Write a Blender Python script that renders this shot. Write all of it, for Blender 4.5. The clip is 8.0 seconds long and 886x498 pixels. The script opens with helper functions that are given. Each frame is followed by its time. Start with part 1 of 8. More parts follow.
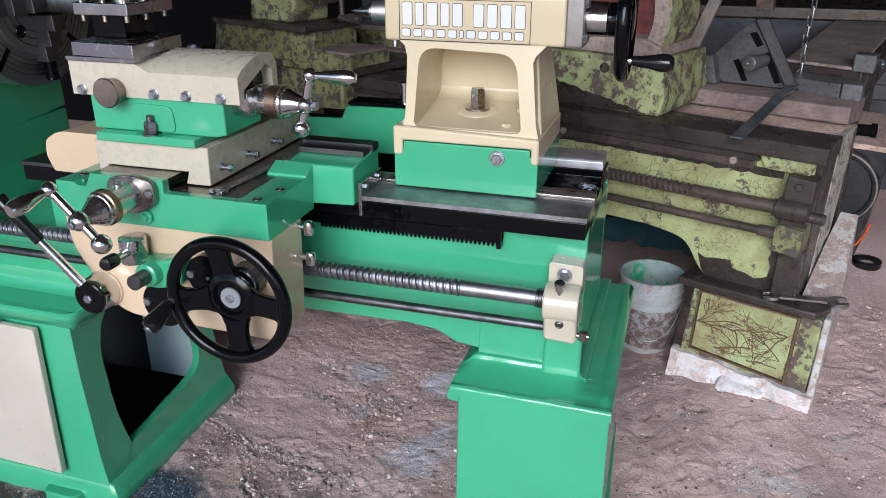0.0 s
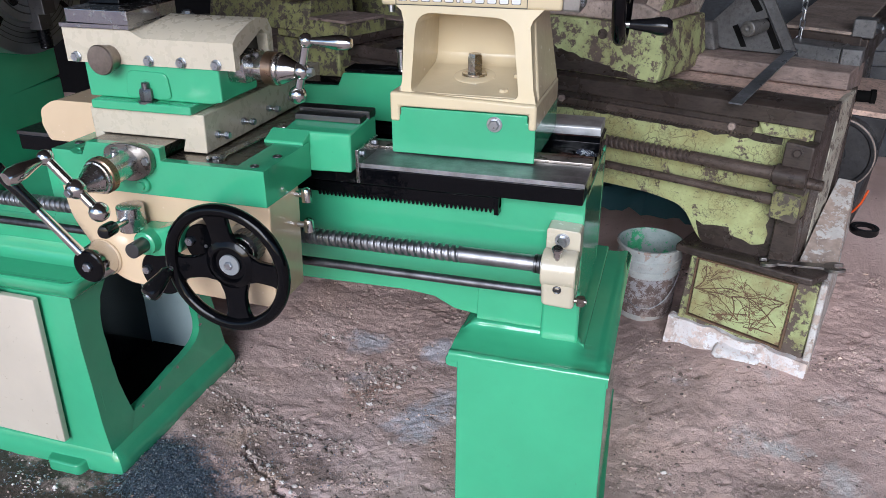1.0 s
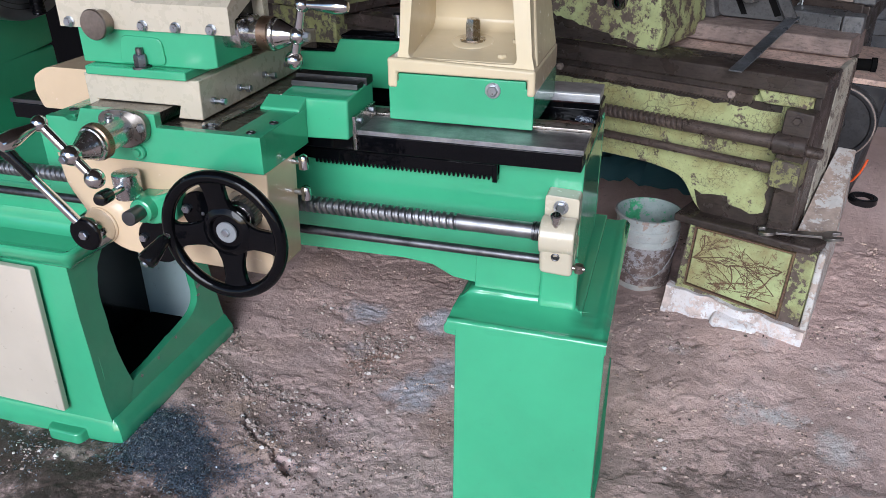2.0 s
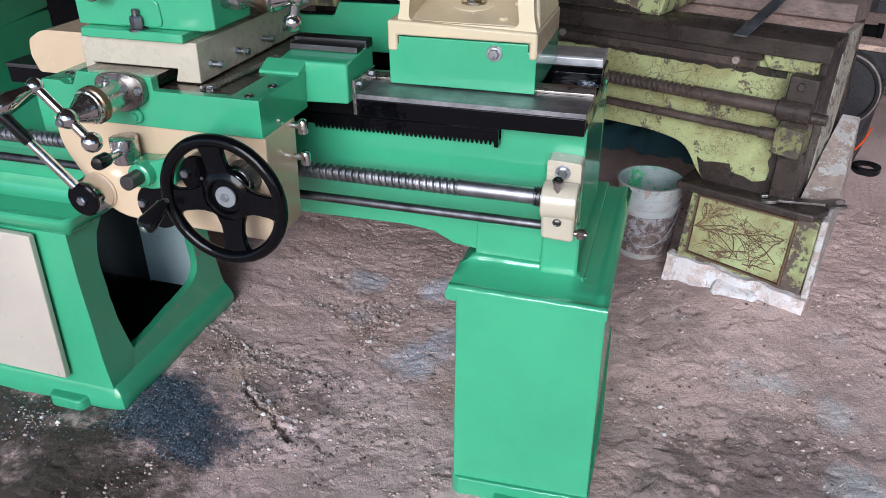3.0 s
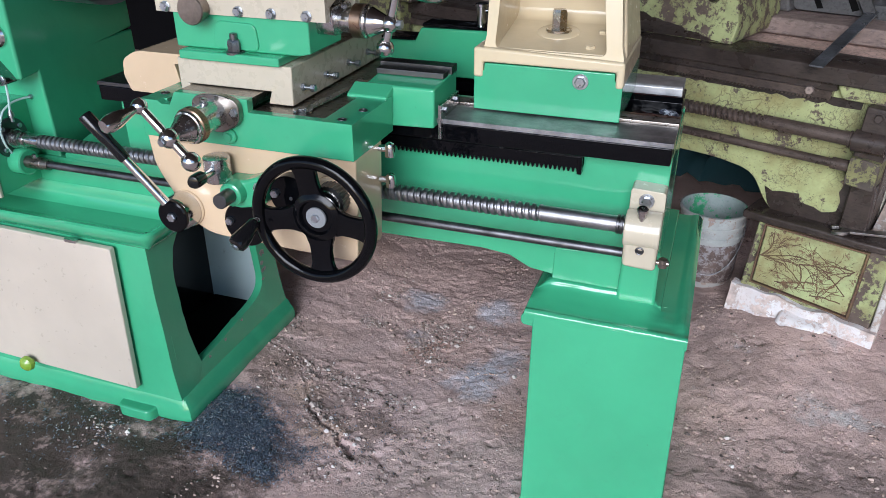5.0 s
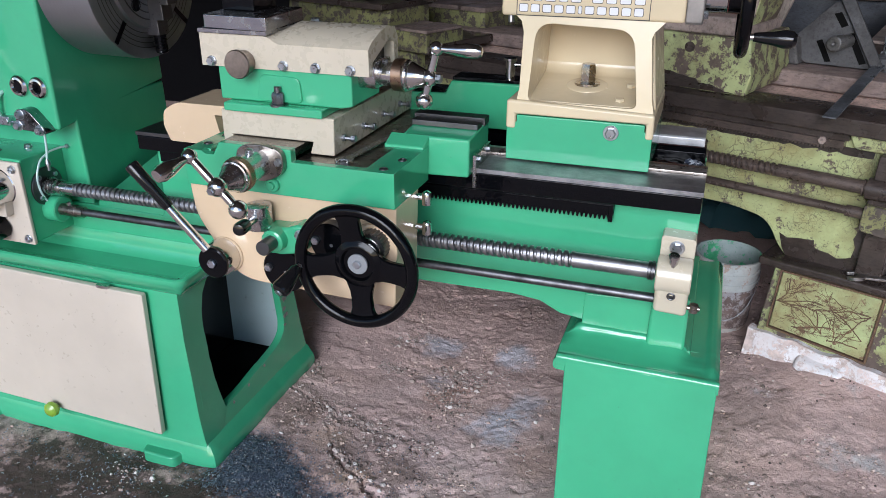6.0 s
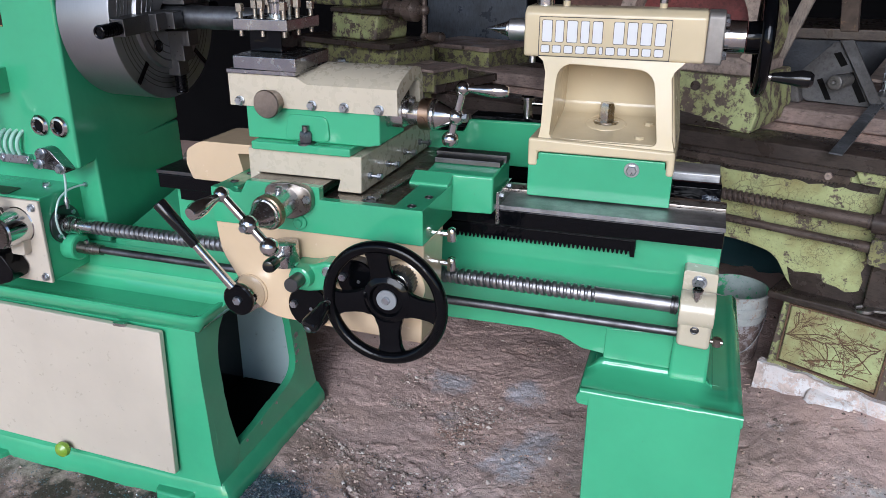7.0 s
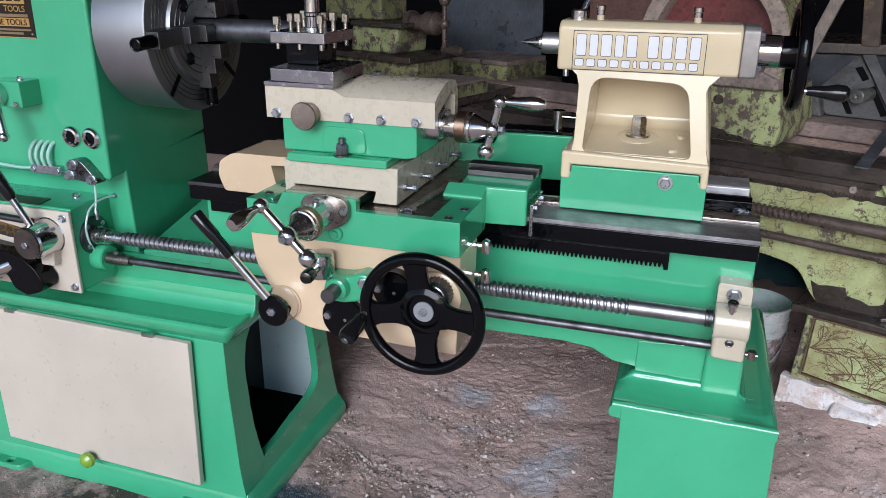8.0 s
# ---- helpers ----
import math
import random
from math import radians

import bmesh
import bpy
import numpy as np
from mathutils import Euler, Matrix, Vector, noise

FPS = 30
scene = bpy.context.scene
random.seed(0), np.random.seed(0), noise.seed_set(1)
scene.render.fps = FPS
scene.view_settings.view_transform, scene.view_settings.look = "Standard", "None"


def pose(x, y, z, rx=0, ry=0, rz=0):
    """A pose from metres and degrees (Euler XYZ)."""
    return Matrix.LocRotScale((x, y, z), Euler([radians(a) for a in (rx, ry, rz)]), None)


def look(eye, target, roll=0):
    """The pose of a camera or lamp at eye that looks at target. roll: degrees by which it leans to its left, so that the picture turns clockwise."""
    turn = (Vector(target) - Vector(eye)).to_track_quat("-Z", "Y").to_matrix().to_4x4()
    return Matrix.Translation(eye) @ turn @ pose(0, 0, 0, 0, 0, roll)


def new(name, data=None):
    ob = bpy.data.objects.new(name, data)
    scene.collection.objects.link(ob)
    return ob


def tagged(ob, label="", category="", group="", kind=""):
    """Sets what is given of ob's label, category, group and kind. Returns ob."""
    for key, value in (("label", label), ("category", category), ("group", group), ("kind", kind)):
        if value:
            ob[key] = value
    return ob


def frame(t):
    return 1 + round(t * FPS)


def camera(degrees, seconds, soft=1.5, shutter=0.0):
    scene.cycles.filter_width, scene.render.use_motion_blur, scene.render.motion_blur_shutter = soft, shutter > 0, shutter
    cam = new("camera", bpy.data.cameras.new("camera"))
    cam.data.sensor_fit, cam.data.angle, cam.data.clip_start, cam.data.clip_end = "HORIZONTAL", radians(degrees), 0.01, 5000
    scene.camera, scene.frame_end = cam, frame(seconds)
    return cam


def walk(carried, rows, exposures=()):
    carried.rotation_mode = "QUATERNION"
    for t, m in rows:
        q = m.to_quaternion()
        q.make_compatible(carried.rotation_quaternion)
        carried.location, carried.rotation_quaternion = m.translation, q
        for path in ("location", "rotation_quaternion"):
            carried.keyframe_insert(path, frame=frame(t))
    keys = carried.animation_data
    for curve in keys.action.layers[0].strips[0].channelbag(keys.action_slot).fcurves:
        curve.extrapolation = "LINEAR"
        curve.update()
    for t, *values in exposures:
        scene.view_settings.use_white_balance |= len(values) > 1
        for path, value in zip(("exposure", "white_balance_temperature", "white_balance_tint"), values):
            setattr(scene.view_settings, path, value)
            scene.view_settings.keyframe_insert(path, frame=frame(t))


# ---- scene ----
cam = camera(59.5, 8.0, soft=0.8)
METRES, EYE, TILT, LEAN, TURN = 0.33, 1.26, -23.0, 0.0, 17.0
ROWS = [
    (0.0, 0.0, 0.0, 0.0, 0.0, 0.0, -0.0),
    (0.5, -0.0019, -0.0041, -0.0192, -0.06, -1.05, 0.21),
    (1.0, 0.0025, -0.0065, -0.0321, -0.12, -2.01, 0.34),
    (1.5, 0.0009, -0.0033, -0.0509, -0.2, -2.93, 0.4),
    (3.0, -0.0027, 0.0261, -0.1032, -0.27, -5.96, 0.41),
    (3.5, -0.0138, 0.0342, -0.1233, 0.1, -6.63, 0.26),
    (4.0, -0.0596, 0.0326, -0.1093, 0.75, -6.65, -0.09),
    (4.5, -0.1508, 0.0138, -0.0831, 1.52, -5.97, -0.54),
    (5.0, -0.2611, -0.0093, -0.0708, 2.12, -4.64, -0.91),
    (6.5, -0.5628, -0.1498, -0.0704, 1.37, 0.32, -0.72),
    (7.0, -0.6631, -0.1574, -0.0709, 0.85, 1.43, -0.62),
    (7.5, -0.7776, -0.1594, -0.0787, 0.69, 2.07, -0.69),
    (8.0, -0.8302, -0.1721, -0.0779, 1.05, 2.37, -0.84),
]
walk(cam, [(t, pose(0, 0, EYE, TILT, LEAN, TURN) @ pose(METRES * x, METRES * y, METRES * z, 90 + pitch, roll, yaw)) for t, x, y, z, yaw, pitch, roll in ROWS],
     exposures=[(0.0, 0.72, 5640, 12), (5.0, 0.72, 5640, 12), (6.5, 0.60, 5640, 12), (8.0, 0.56, 5640, 12)])

# ---- world, sun, exposure ----
SUN_ELEV, SUN_AZ = 23.0, 176.0
world = bpy.data.worlds.new("sky_world")
scene.world = world
world.use_nodes = True
wn, wl = world.node_tree.nodes, world.node_tree.links
wn.clear()
w_out, w_bg, w_sky = wn.new("ShaderNodeOutputWorld"), wn.new("ShaderNodeBackground"), wn.new("ShaderNodeTexSky")
w_sky.sky_type = "NISHITA"
w_sky.sun_disc = False
w_sky.sun_elevation, w_sky.sun_rotation = radians(SUN_ELEV), radians(SUN_AZ)
w_sky.air_density, w_sky.dust_density, w_sky.ozone_density = 1.0, 1.0, 1.6
w_bg.inputs[1].default_value = 0.112
wl.new(w_sky.outputs[0], w_bg.inputs[0])
wl.new(w_bg.outputs[0], w_out.inputs[0])
sun_data = bpy.data.lights.new("sun", "SUN")
sun_data.energy, sun_data.angle, sun_data.color = 1.9, radians(34), (1.0, 0.985, 0.975)
sun_ob = new("sun", sun_data)
sun_ob.matrix_world = look((0.34, -8.0, 4.6), (-0.3, 1.2, 0.6))

# ---- materials ----
def mat_new(name):
    m = bpy.data.materials.new(name)
    m.use_nodes = True
    nt = m.node_tree
    return m, nt, nt.nodes["Principled BSDF"]


def tex_coords(nt, scale=(1, 1, 1)):
    tc, mp = nt.nodes.new("ShaderNodeTexCoord"), nt.nodes.new("ShaderNodeMapping")
    mp.inputs["Scale"].default_value = scale
    nt.links.new(tc.outputs["Object"], mp.inputs[0])
    return mp.outputs[0]


def noise_node(nt, vec, scale, detail=6, rough=0.6, distort=0.0):
    n = nt.nodes.new("ShaderNodeTexNoise")
    n.inputs["Scale"].default_value, n.inputs["Detail"].default_value = scale, detail
    n.inputs["Roughness"].default_value, n.inputs["Distortion"].default_value = rough, distort
    nt.links.new(vec, n.inputs["Vector"])
    return n.outputs["Fac"]


def ramp_node(nt, fac, stops):
    r = nt.nodes.new("ShaderNodeValToRGB")
    els = r.color_ramp.elements
    while len(els) < len(stops):
        els.new(0.5)
    for e, (p, c) in zip(els, stops):
        e.position, e.color = p, (c if len(c) == 4 else (*c, 1)) if hasattr(c, "__len__") else (c, c, c, 1)
    nt.links.new(fac, r.inputs[0])
    return r.outputs[0]


def mix_node(nt, fac, a, b, blend="MIX"):
    m = nt.nodes.new("ShaderNodeMix")
    m.data_type, m.blend_type = "RGBA", blend
    for sock, v in ((m.inputs[0], fac), (m.inputs[6], a), (m.inputs[7], b)):
        if isinstance(v, (int, float)):
            sock.default_value = v
        elif isinstance(v, tuple):
            sock.default_value = (*v, 1)
        else:
            nt.links.new(v, sock)
    return m.outputs[2]


def bump_node(nt, bsdf, height, strength, dist):
    b = nt.nodes.new("ShaderNodeBump")
    b.inputs["Strength"].default_value, b.inputs["Distance"].default_value = strength, dist
    nt.links.new(height, b.inputs["Height"])
    nt.links.new(b.outputs[0], bsdf.inputs["Normal"])


def paint(name, colour, rough=0.28, coat=0.3, wave=0.15, dirt=0.12, dirt_colour=(0.05, 0.045, 0.04), spec=0.5, specks=0.3):
    """Brushed or sprayed enamel: slight waviness, faint tone drift, a little grime."""
    m, nt, b = mat_new(name)
    v = tex_coords(nt)
    big = noise_node(nt, v, 5, 4)
    fine = noise_node(nt, v, 60, 5)
    dark = tuple(c * 0.86 for c in colour)
    col = mix_node(nt, ramp_node(nt, big, [(0.3, 0.0), (0.7, 1.0)]), dark, colour)
    spots = ramp_node(nt, noise_node(nt, v, 34, 8, 0.75), [(0.60, 0.0), (0.80, 1.0)])
    col = mix_node(nt, mix_node(nt, 1.0, spots, (dirt, dirt, dirt), "MULTIPLY"), col, dirt_colour)
    flecks = ramp_node(nt, noise_node(nt, v, 130, 3, 0.5), [(0.745, 0.0), (0.77, 1.0)])
    col = mix_node(nt, mix_node(nt, 1.0, flecks, (specks, specks, specks), "MULTIPLY"), col, dirt_colour)
    nt.links.new(col, b.inputs["Base Color"])
    nt.links.new(ramp_node(nt, fine, [(0.3, max(rough - 0.06, 0.04)), (0.75, rough + 0.1)]), b.inputs["Roughness"])
    b.inputs["Coat Weight"].default_value, b.inputs["Coat Roughness"].default_value = coat, 0.12
    b.inputs["Specular IOR Level"].default_value = spec
    peel = mix_node(nt, 0.03, noise_node(nt, v, 14, 3), noise_node(nt, v, 260, 2))
    bump_node(nt, b, peel, wave, 0.004)
    return m


def metal(name, colour, rough=0.25, scale=(1, 1, 1), grain=160, wear=0.15, metallic=1.0, rust=0.0, rust_colour=(0.09, 0.05, 0.03), bump=0.05):
    m, nt, b = mat_new(name)
    v = tex_coords(nt, scale)
    vo = tex_coords(nt)
    fine = noise_node(nt, v, grain, 4)
    big = noise_node(nt, vo, 18, 6, 0.65)
    dark = tuple(c * (1 - wear * 2) for c in colour)
    col = mix_node(nt, ramp_node(nt, big, [(0.35, 0.0), (0.7, 1.0)]), colour, dark)
    fac = ramp_node(nt, noise_node(nt, vo, 26, 9, 0.7), [(0.62 - rust * 0.35, 0.0), (0.72 - rust * 0.25, 1.0)])
    if rust > 0:
        col = mix_node(nt, fac, col, rust_colour)
        nt.links.new(ramp_node(nt, fac, [(0.0, metallic), (1.0, 0.0)]), b.inputs["Metallic"])
        r0 = ramp_node(nt, fine, [(0.3, max(rough - 0.08, 0.04)), (0.7, rough + 0.12)])
        nt.links.new(mix_node(nt, fac, r0, (0.85, 0.85, 0.85)), b.inputs["Roughness"])
    else:
        b.inputs["Metallic"].default_value = metallic
        nt.links.new(ramp_node(nt, fine, [(0.3, max(rough - 0.08, 0.04)), (0.7, rough + 0.12)]), b.inputs["Roughness"])
    nt.links.new(col, b.inputs["Base Color"])
    bump_node(nt, b, fine, bump, 0.001)
    return m


def chipped(name, coat_colour, under, amount=0.5, scale=9.0, crack=True, rough=0.6, stain_colour=(0.11, 0.09, 0.04), specks=0.55):
    """Old paint, flaking off to brown iron, with a net of cracks and greasy stains."""
    m, nt, b = mat_new(name)
    v = tex_coords(nt)
    n1 = noise_node(nt, v, scale, 10, 0.68, 0.3)
    n2 = noise_node(nt, v, scale * 6, 8, 0.7)
    mixed = nt.nodes.new("ShaderNodeMath")
    mixed.operation = "MULTIPLY_ADD"
    nt.links.new(n2, mixed.inputs[0])
    mixed.inputs[1].default_value = 0.45
    nt.links.new(n1, mixed.inputs[2])
    flake = ramp_node(nt, mixed.outputs[0], [(0.56 + amount * 0.28, 0.0), (0.60 + amount * 0.28, 1.0)])
    tone = ramp_node(nt, noise_node(nt, v, 22, 6), [(0.3, tuple(c * 0.7 for c in coat_colour)), (0.7, coat_colour)])
    col = tone
    height = flake
    if crack:
        # a net of crazing in two sizes, open and dark where the paint has shrunk
        warp = mix_node(nt, 0.05, v, ramp_node(nt, noise_node(nt, v, 34), [(0, 0.0), (1, 1.0)]), "ADD")
        for size, width, lo, hi, seed in ((40, 0.070, 0.45, 0.56, 0.0), (78, 0.060, 0.50, 0.60, 3.0), (150, 0.07, 0.54, 0.64, 6.0)):
            vor = nt.nodes.new("ShaderNodeTexVoronoi")
            vor.feature = "DISTANCE_TO_EDGE"
            vor.inputs["Scale"].default_value = size
            nt.links.new(warp, vor.inputs["Vector"])
            net = ramp_node(nt, vor.outputs["Distance"], [(0.0, 1.0), (width, 0.0)])
            region = ramp_node(nt, noise_node(nt, v, 5.5 + seed, 5, 0.65), [(lo, 0.0), (hi, 1.0)])
            cr = mix_node(nt, 1.0, net, region, "MULTIPLY")
            col = mix_node(nt, cr, col, tuple(c * 0.75 for c in under))
    stain = ramp_node(nt, noise_node(nt, v, 6, 8, 0.72), [(0.41, 0.0), (0.66, 0.85)])
    col = mix_node(nt, stain, col, stain_colour)
    grime = ramp_node(nt, noise_node(nt, v, 150, 4, 0.6), [(0.60, 0.0), (0.70, specks)])
    col = mix_node(nt, grime, col, tuple(c * 0.7 for c in under))
    iron = ramp_node(nt, noise_node(nt, v, 40, 8), [(0.25, tuple(c * 0.6 for c in under)), (0.75, tuple(min(c * 1.5, 1) for c in under))])
    col = mix_node(nt, flake, col, iron)
    nt.links.new(col, b.inputs["Base Color"])
    b.inputs["Roughness"].default_value = rough
    inv = ramp_node(nt, height, [(0.0, 1.0), (1.0, 0.0)])
    bump_node(nt, b, mix_node(nt, 0.3, inv, n2), 0.5, 0.002)
    return m


def grimy(name, colour, rough=0.6, metallic=0.2, grain=(1, 1, 1), gloss=0.25):
    """Old bare iron under grease and dust: soft tone drift, specks, thin scratches."""
    m, nt, b = mat_new(name)
    v, w = tex_coords(nt), tex_coords(nt, grain)
    lo, hi = tuple(c * 0.5 for c in colour), tuple(min(c * 1.55, 1) for c in colour)
    col = ramp_node(nt, noise_node(nt, v, 7, 10, 0.72), [(0.32, lo), (0.5, colour), (0.70, hi)])
    fine = noise_node(nt, w, 90, 8, 0.7)
    col = mix_node(nt, ramp_node(nt, fine, [(0.36, 0.7), (0.50, 0.0)]), col, tuple(c * 0.35 for c in colour))
    col = mix_node(nt, ramp_node(nt, noise_node(nt, w, 160, 5, 0.65), [(0.62, 0.0), (0.74, 0.5)]), col, tuple(min(c * 2.0 + 0.03, 1) for c in colour))
    nt.links.new(col, b.inputs["Base Color"])
    nt.links.new(ramp_node(nt, noise_node(nt, v, 12, 6), [(0.35, max(rough - gloss, 0.08)), (0.65, min(rough + 0.15, 1))]), b.inputs["Roughness"])
    b.inputs["Metallic"].default_value = metallic
    bump_node(nt, b, fine, 0.5, 0.0015)
    return m


def spot_mask(nt, at, radius, vec, ragged, wobble=1.6):
    """An irregular patch of the floor round a place: 1 inside, 0 outside."""
    d = nt.nodes.new("ShaderNodeVectorMath")
    d.operation = "DISTANCE"
    d.inputs[1].default_value = at
    nt.links.new(vec, d.inputs[0])
    m = nt.nodes.new("ShaderNodeMath")
    m.operation = "MULTIPLY_ADD"
    nt.links.new(ragged, m.inputs[0])
    m.inputs[1].default_value = radius * wobble * 2
    nt.links.new(d.outputs["Value"], m.inputs[2])
    return ramp_node(nt, m.outputs[0], [(max(radius * (0.35 + wobble), 0.0), 1.0), (radius * (1.05 + wobble), 0.0)])


def soil_material():
    m, nt, b = mat_new("trodden_earth")
    v = tex_coords(nt)
    big = noise_node(nt, v, 2.6, 8, 0.65, 0.4)
    mid = noise_node(nt, v, 17, 10, 0.72)
    fine = noise_node(nt, v, 120, 8, 0.75)
    clods = noise_node(nt, v, 58, 9, 0.62, 0.5)
    ragged = noise_node(nt, v, 13.0, 7, 0.72)
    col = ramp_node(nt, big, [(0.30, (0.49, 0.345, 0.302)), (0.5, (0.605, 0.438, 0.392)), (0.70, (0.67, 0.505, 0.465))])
    col = mix_node(nt, ramp_node(nt, mid, [(0.30, 0.55), (0.40, 0.0)]), col, (0.25, 0.18, 0.15))
    red = ramp_node(nt, noise_node(nt, v, 4.1, 5), [(0.52, 0.0), (0.72, 0.5)])
    col = mix_node(nt, red, col, (0.46, 0.30, 0.225))
    grey = ramp_node(nt, noise_node(nt, v, 5.0, 7, 0.7, 0.8), [(0.60, 0.0), (0.72, 0.5)])
    col = mix_node(nt, grey, col, (0.50, 0.47, 0.47))
    pale, brown, ash = (0.56, 0.57, 0.63), (0.20, 0.142, 0.112), (0.09, 0.12, 0.17)
    for at, radius, c, k in (
            # broad pale and dark areas; the (0.08, 1.68) spot paints shade beside the leg
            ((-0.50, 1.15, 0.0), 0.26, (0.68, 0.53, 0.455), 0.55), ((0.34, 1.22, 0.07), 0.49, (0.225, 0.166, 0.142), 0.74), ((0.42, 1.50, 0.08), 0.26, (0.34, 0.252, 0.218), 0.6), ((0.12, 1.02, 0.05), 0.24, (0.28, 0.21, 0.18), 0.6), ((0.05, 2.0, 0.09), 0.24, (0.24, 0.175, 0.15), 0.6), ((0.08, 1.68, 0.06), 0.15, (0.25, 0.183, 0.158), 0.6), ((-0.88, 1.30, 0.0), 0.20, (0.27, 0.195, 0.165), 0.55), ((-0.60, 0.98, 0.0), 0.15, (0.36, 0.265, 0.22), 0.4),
            ((-0.717, 1.636, 0.0), 0.10, (0.45, 0.255, 0.175), 0.55), ((-0.40, 1.40, 0.0), 0.10, (0.45, 0.27, 0.19), 0.4),
            ((-1.054, 1.407, 0.0), 0.10, brown, 0.75), ((-0.697, 1.281, 0.0), 0.08, brown, 0.65), ((-0.90, 1.42, 0.0), 0.05, brown, 0.5),
            ((-0.819, 1.211, 0.0), 0.06, (0.56, 0.395, 0.27), 0.5), ((-0.94, 1.34, 0.0), 0.06, (0.56, 0.40, 0.29), 0.45),
            ((-0.812, 1.872, 0.0), 0.075, pale, 0.7), ((-0.579, 1.852, 0.0), 0.075, pale, 0.7), ((-0.757, 1.685, 0.0), 0.05, pale, 0.5), ((-0.535, 1.525, 0.0), 0.085, pale, 0.75), ((-0.470, 1.620, 0.0), 0.07, pale, 0.6),
            ((0.101, 1.74, 0.07), 0.045, pale, 0.6), ((0.251, 1.56, 0.07), 0.05, (0.60, 0.60, 0.60), 0.55), ((0.344, 1.552, 0.08), 0.055, (0.62, 0.62, 0.61), 0.7), ((0.45, 1.48, 0.08), 0.05, (0.62, 0.62, 0.61), 0.6), ((0.46, 1.73, 0.09), 0.05, (0.60, 0.58, 0.56), 0.5), ((0.47, 1.29, 0.08), 0.07, (0.62, 0.62, 0.61), 0.7),
            ((-1.03, 1.15, 0.0), 0.11, ash, 0.8), ((-0.94, 1.09, 0.0), 0.07, ash, 0.75), ((-1.08, 1.24, 0.0), 0.07, ash, 0.7), ((-0.86, 1.15, 0.0), 0.05, ash, 0.45),
            ((-1.30, 1.03, 0.0), 0.20, (0.085, 0.066, 0.060), 0.85), ((-1.45, 0.98, 0.0), 0.30, (0.066, 0.048, 0.040), 0.94), ((-1.10, 0.90, 0.0), 0.30, (0.095, 0.066, 0.050), 0.92), ((-0.95, 0.90, 0.0), 0.14, (0.21, 0.15, 0.12), 0.7), ((-1.75, 1.0, 0.0), 0.2, (0.12, 0.09, 0.074), 0.8)):
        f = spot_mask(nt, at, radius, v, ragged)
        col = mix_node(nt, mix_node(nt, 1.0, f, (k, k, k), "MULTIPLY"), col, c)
    grit = ramp_node(nt, fine, [(0.64, 0.0), (0.70, 1.0)])
    col = mix_node(nt, mix_node(nt, 1.0, grit, (0.5, 0.5, 0.5), "MULTIPLY"), col, (0.68, 0.60, 0.555))
    dark = ramp_node(nt, noise_node(nt, v, 70, 7, 0.72, 0.4), [(0.29, 0.9), (0.37, 0.0)])
    col = mix_node(nt, dark, col, (0.05, 0.038, 0.034))
    dry = ramp_node(nt, big, [(0.35, 0.72), (0.6, 0.95)])
    # spilt cutting oil soaked into the earth by the headstock
    for at, radius in (((-1.44, 0.93, 0.0), 0.50), ((-1.15, 0.83, 0.0), 0.36)):
        f = spot_mask(nt, at, radius, v, ragged)
        col = mix_node(nt, mix_node(nt, 1.0, f, (0.9, 0.9, 0.9), "MULTIPLY"), col, (0.062, 0.043, 0.034))
        dry = mix_node(nt, mix_node(nt, 1.0, f, (0.8, 0.8, 0.8), "MULTIPLY"), dry, (0.66, 0.66, 0.66))
    nt.links.new(col, b.inputs["Base Color"])
    nt.links.new(dry, b.inputs["Roughness"])
    bump_node(nt, b, mix_node(nt, 0.45, mix_node(nt, 0.75, mid, fine), clods), 1.0, 0.0095)
    return m


GREEN = paint("green_enamel", (0.064, 0.375, 0.190), rough=0.10, coat=0.5, wave=0.36, specks=0.2)
CREAM = paint("cream_enamel", (0.61, 0.512, 0.338), rough=0.2, coat=0.12, wave=0.3, dirt=0.04, spec=0.36, specks=0.1)
TAN = paint("peach_cream_enamel", (0.61, 0.465, 0.305), rough=0.2, coat=0.35, wave=0.2, dirt=0.14)
GREY_CREAM = paint("grey_cream_enamel", (0.51, 0.455, 0.352), rough=0.28, coat=0.25, wave=0.12, dirt=0.04, specks=0.10)
PALE_CREAM = paint("pale_cream_enamel", (0.52, 0.46, 0.38), rough=0.32, coat=0.2, wave=0.15, dirt=0.05, specks=0.15)
BLACK = paint("black_enamel", (0.0022, 0.0024, 0.0032), rough=0.06, coat=0.0, wave=0.7, dirt=0.02, dirt_colour=(0.02, 0.019, 0.018), spec=0.2)
PALE_BLUE = paint("pale_blue_primer", (0.56, 0.69, 0.70), rough=0.6, coat=0.0, dirt=0.9, dirt_colour=(0.10, 0.16, 0.14), specks=0.7)
STEEL = metal("bright_steel", (0.62, 0.61, 0.60), 0.2, wear=0.12)
CHROME = metal("polished_chrome", (0.62, 0.615, 0.60), 0.11, wear=0.08)
SATIN = metal("satin_steel", (0.55, 0.55, 0.56), 0.40, (1, 6, 6), 80, wear=0.12)
WAY_STEEL = metal("scored_way_steel", (0.36, 0.36, 0.375), 0.44, (0.25, 14, 14), 90, wear=0.32, metallic=0.85, bump=0.15)
GROUND_STEEL = metal("ground_steel", (0.60, 0.60, 0.61), 0.5, (0.25, 14, 14), 90, wear=0.22, metallic=0.85, bump=0.15)
POLISHED_PLATE = metal("polished_plate", (0.46, 0.46, 0.475), 0.2, (1, 1, 1), 50, wear=0.07)
DARK_STEEL = metal("dark_steel", (0.13, 0.13, 0.135), 0.36, wear=0.15)
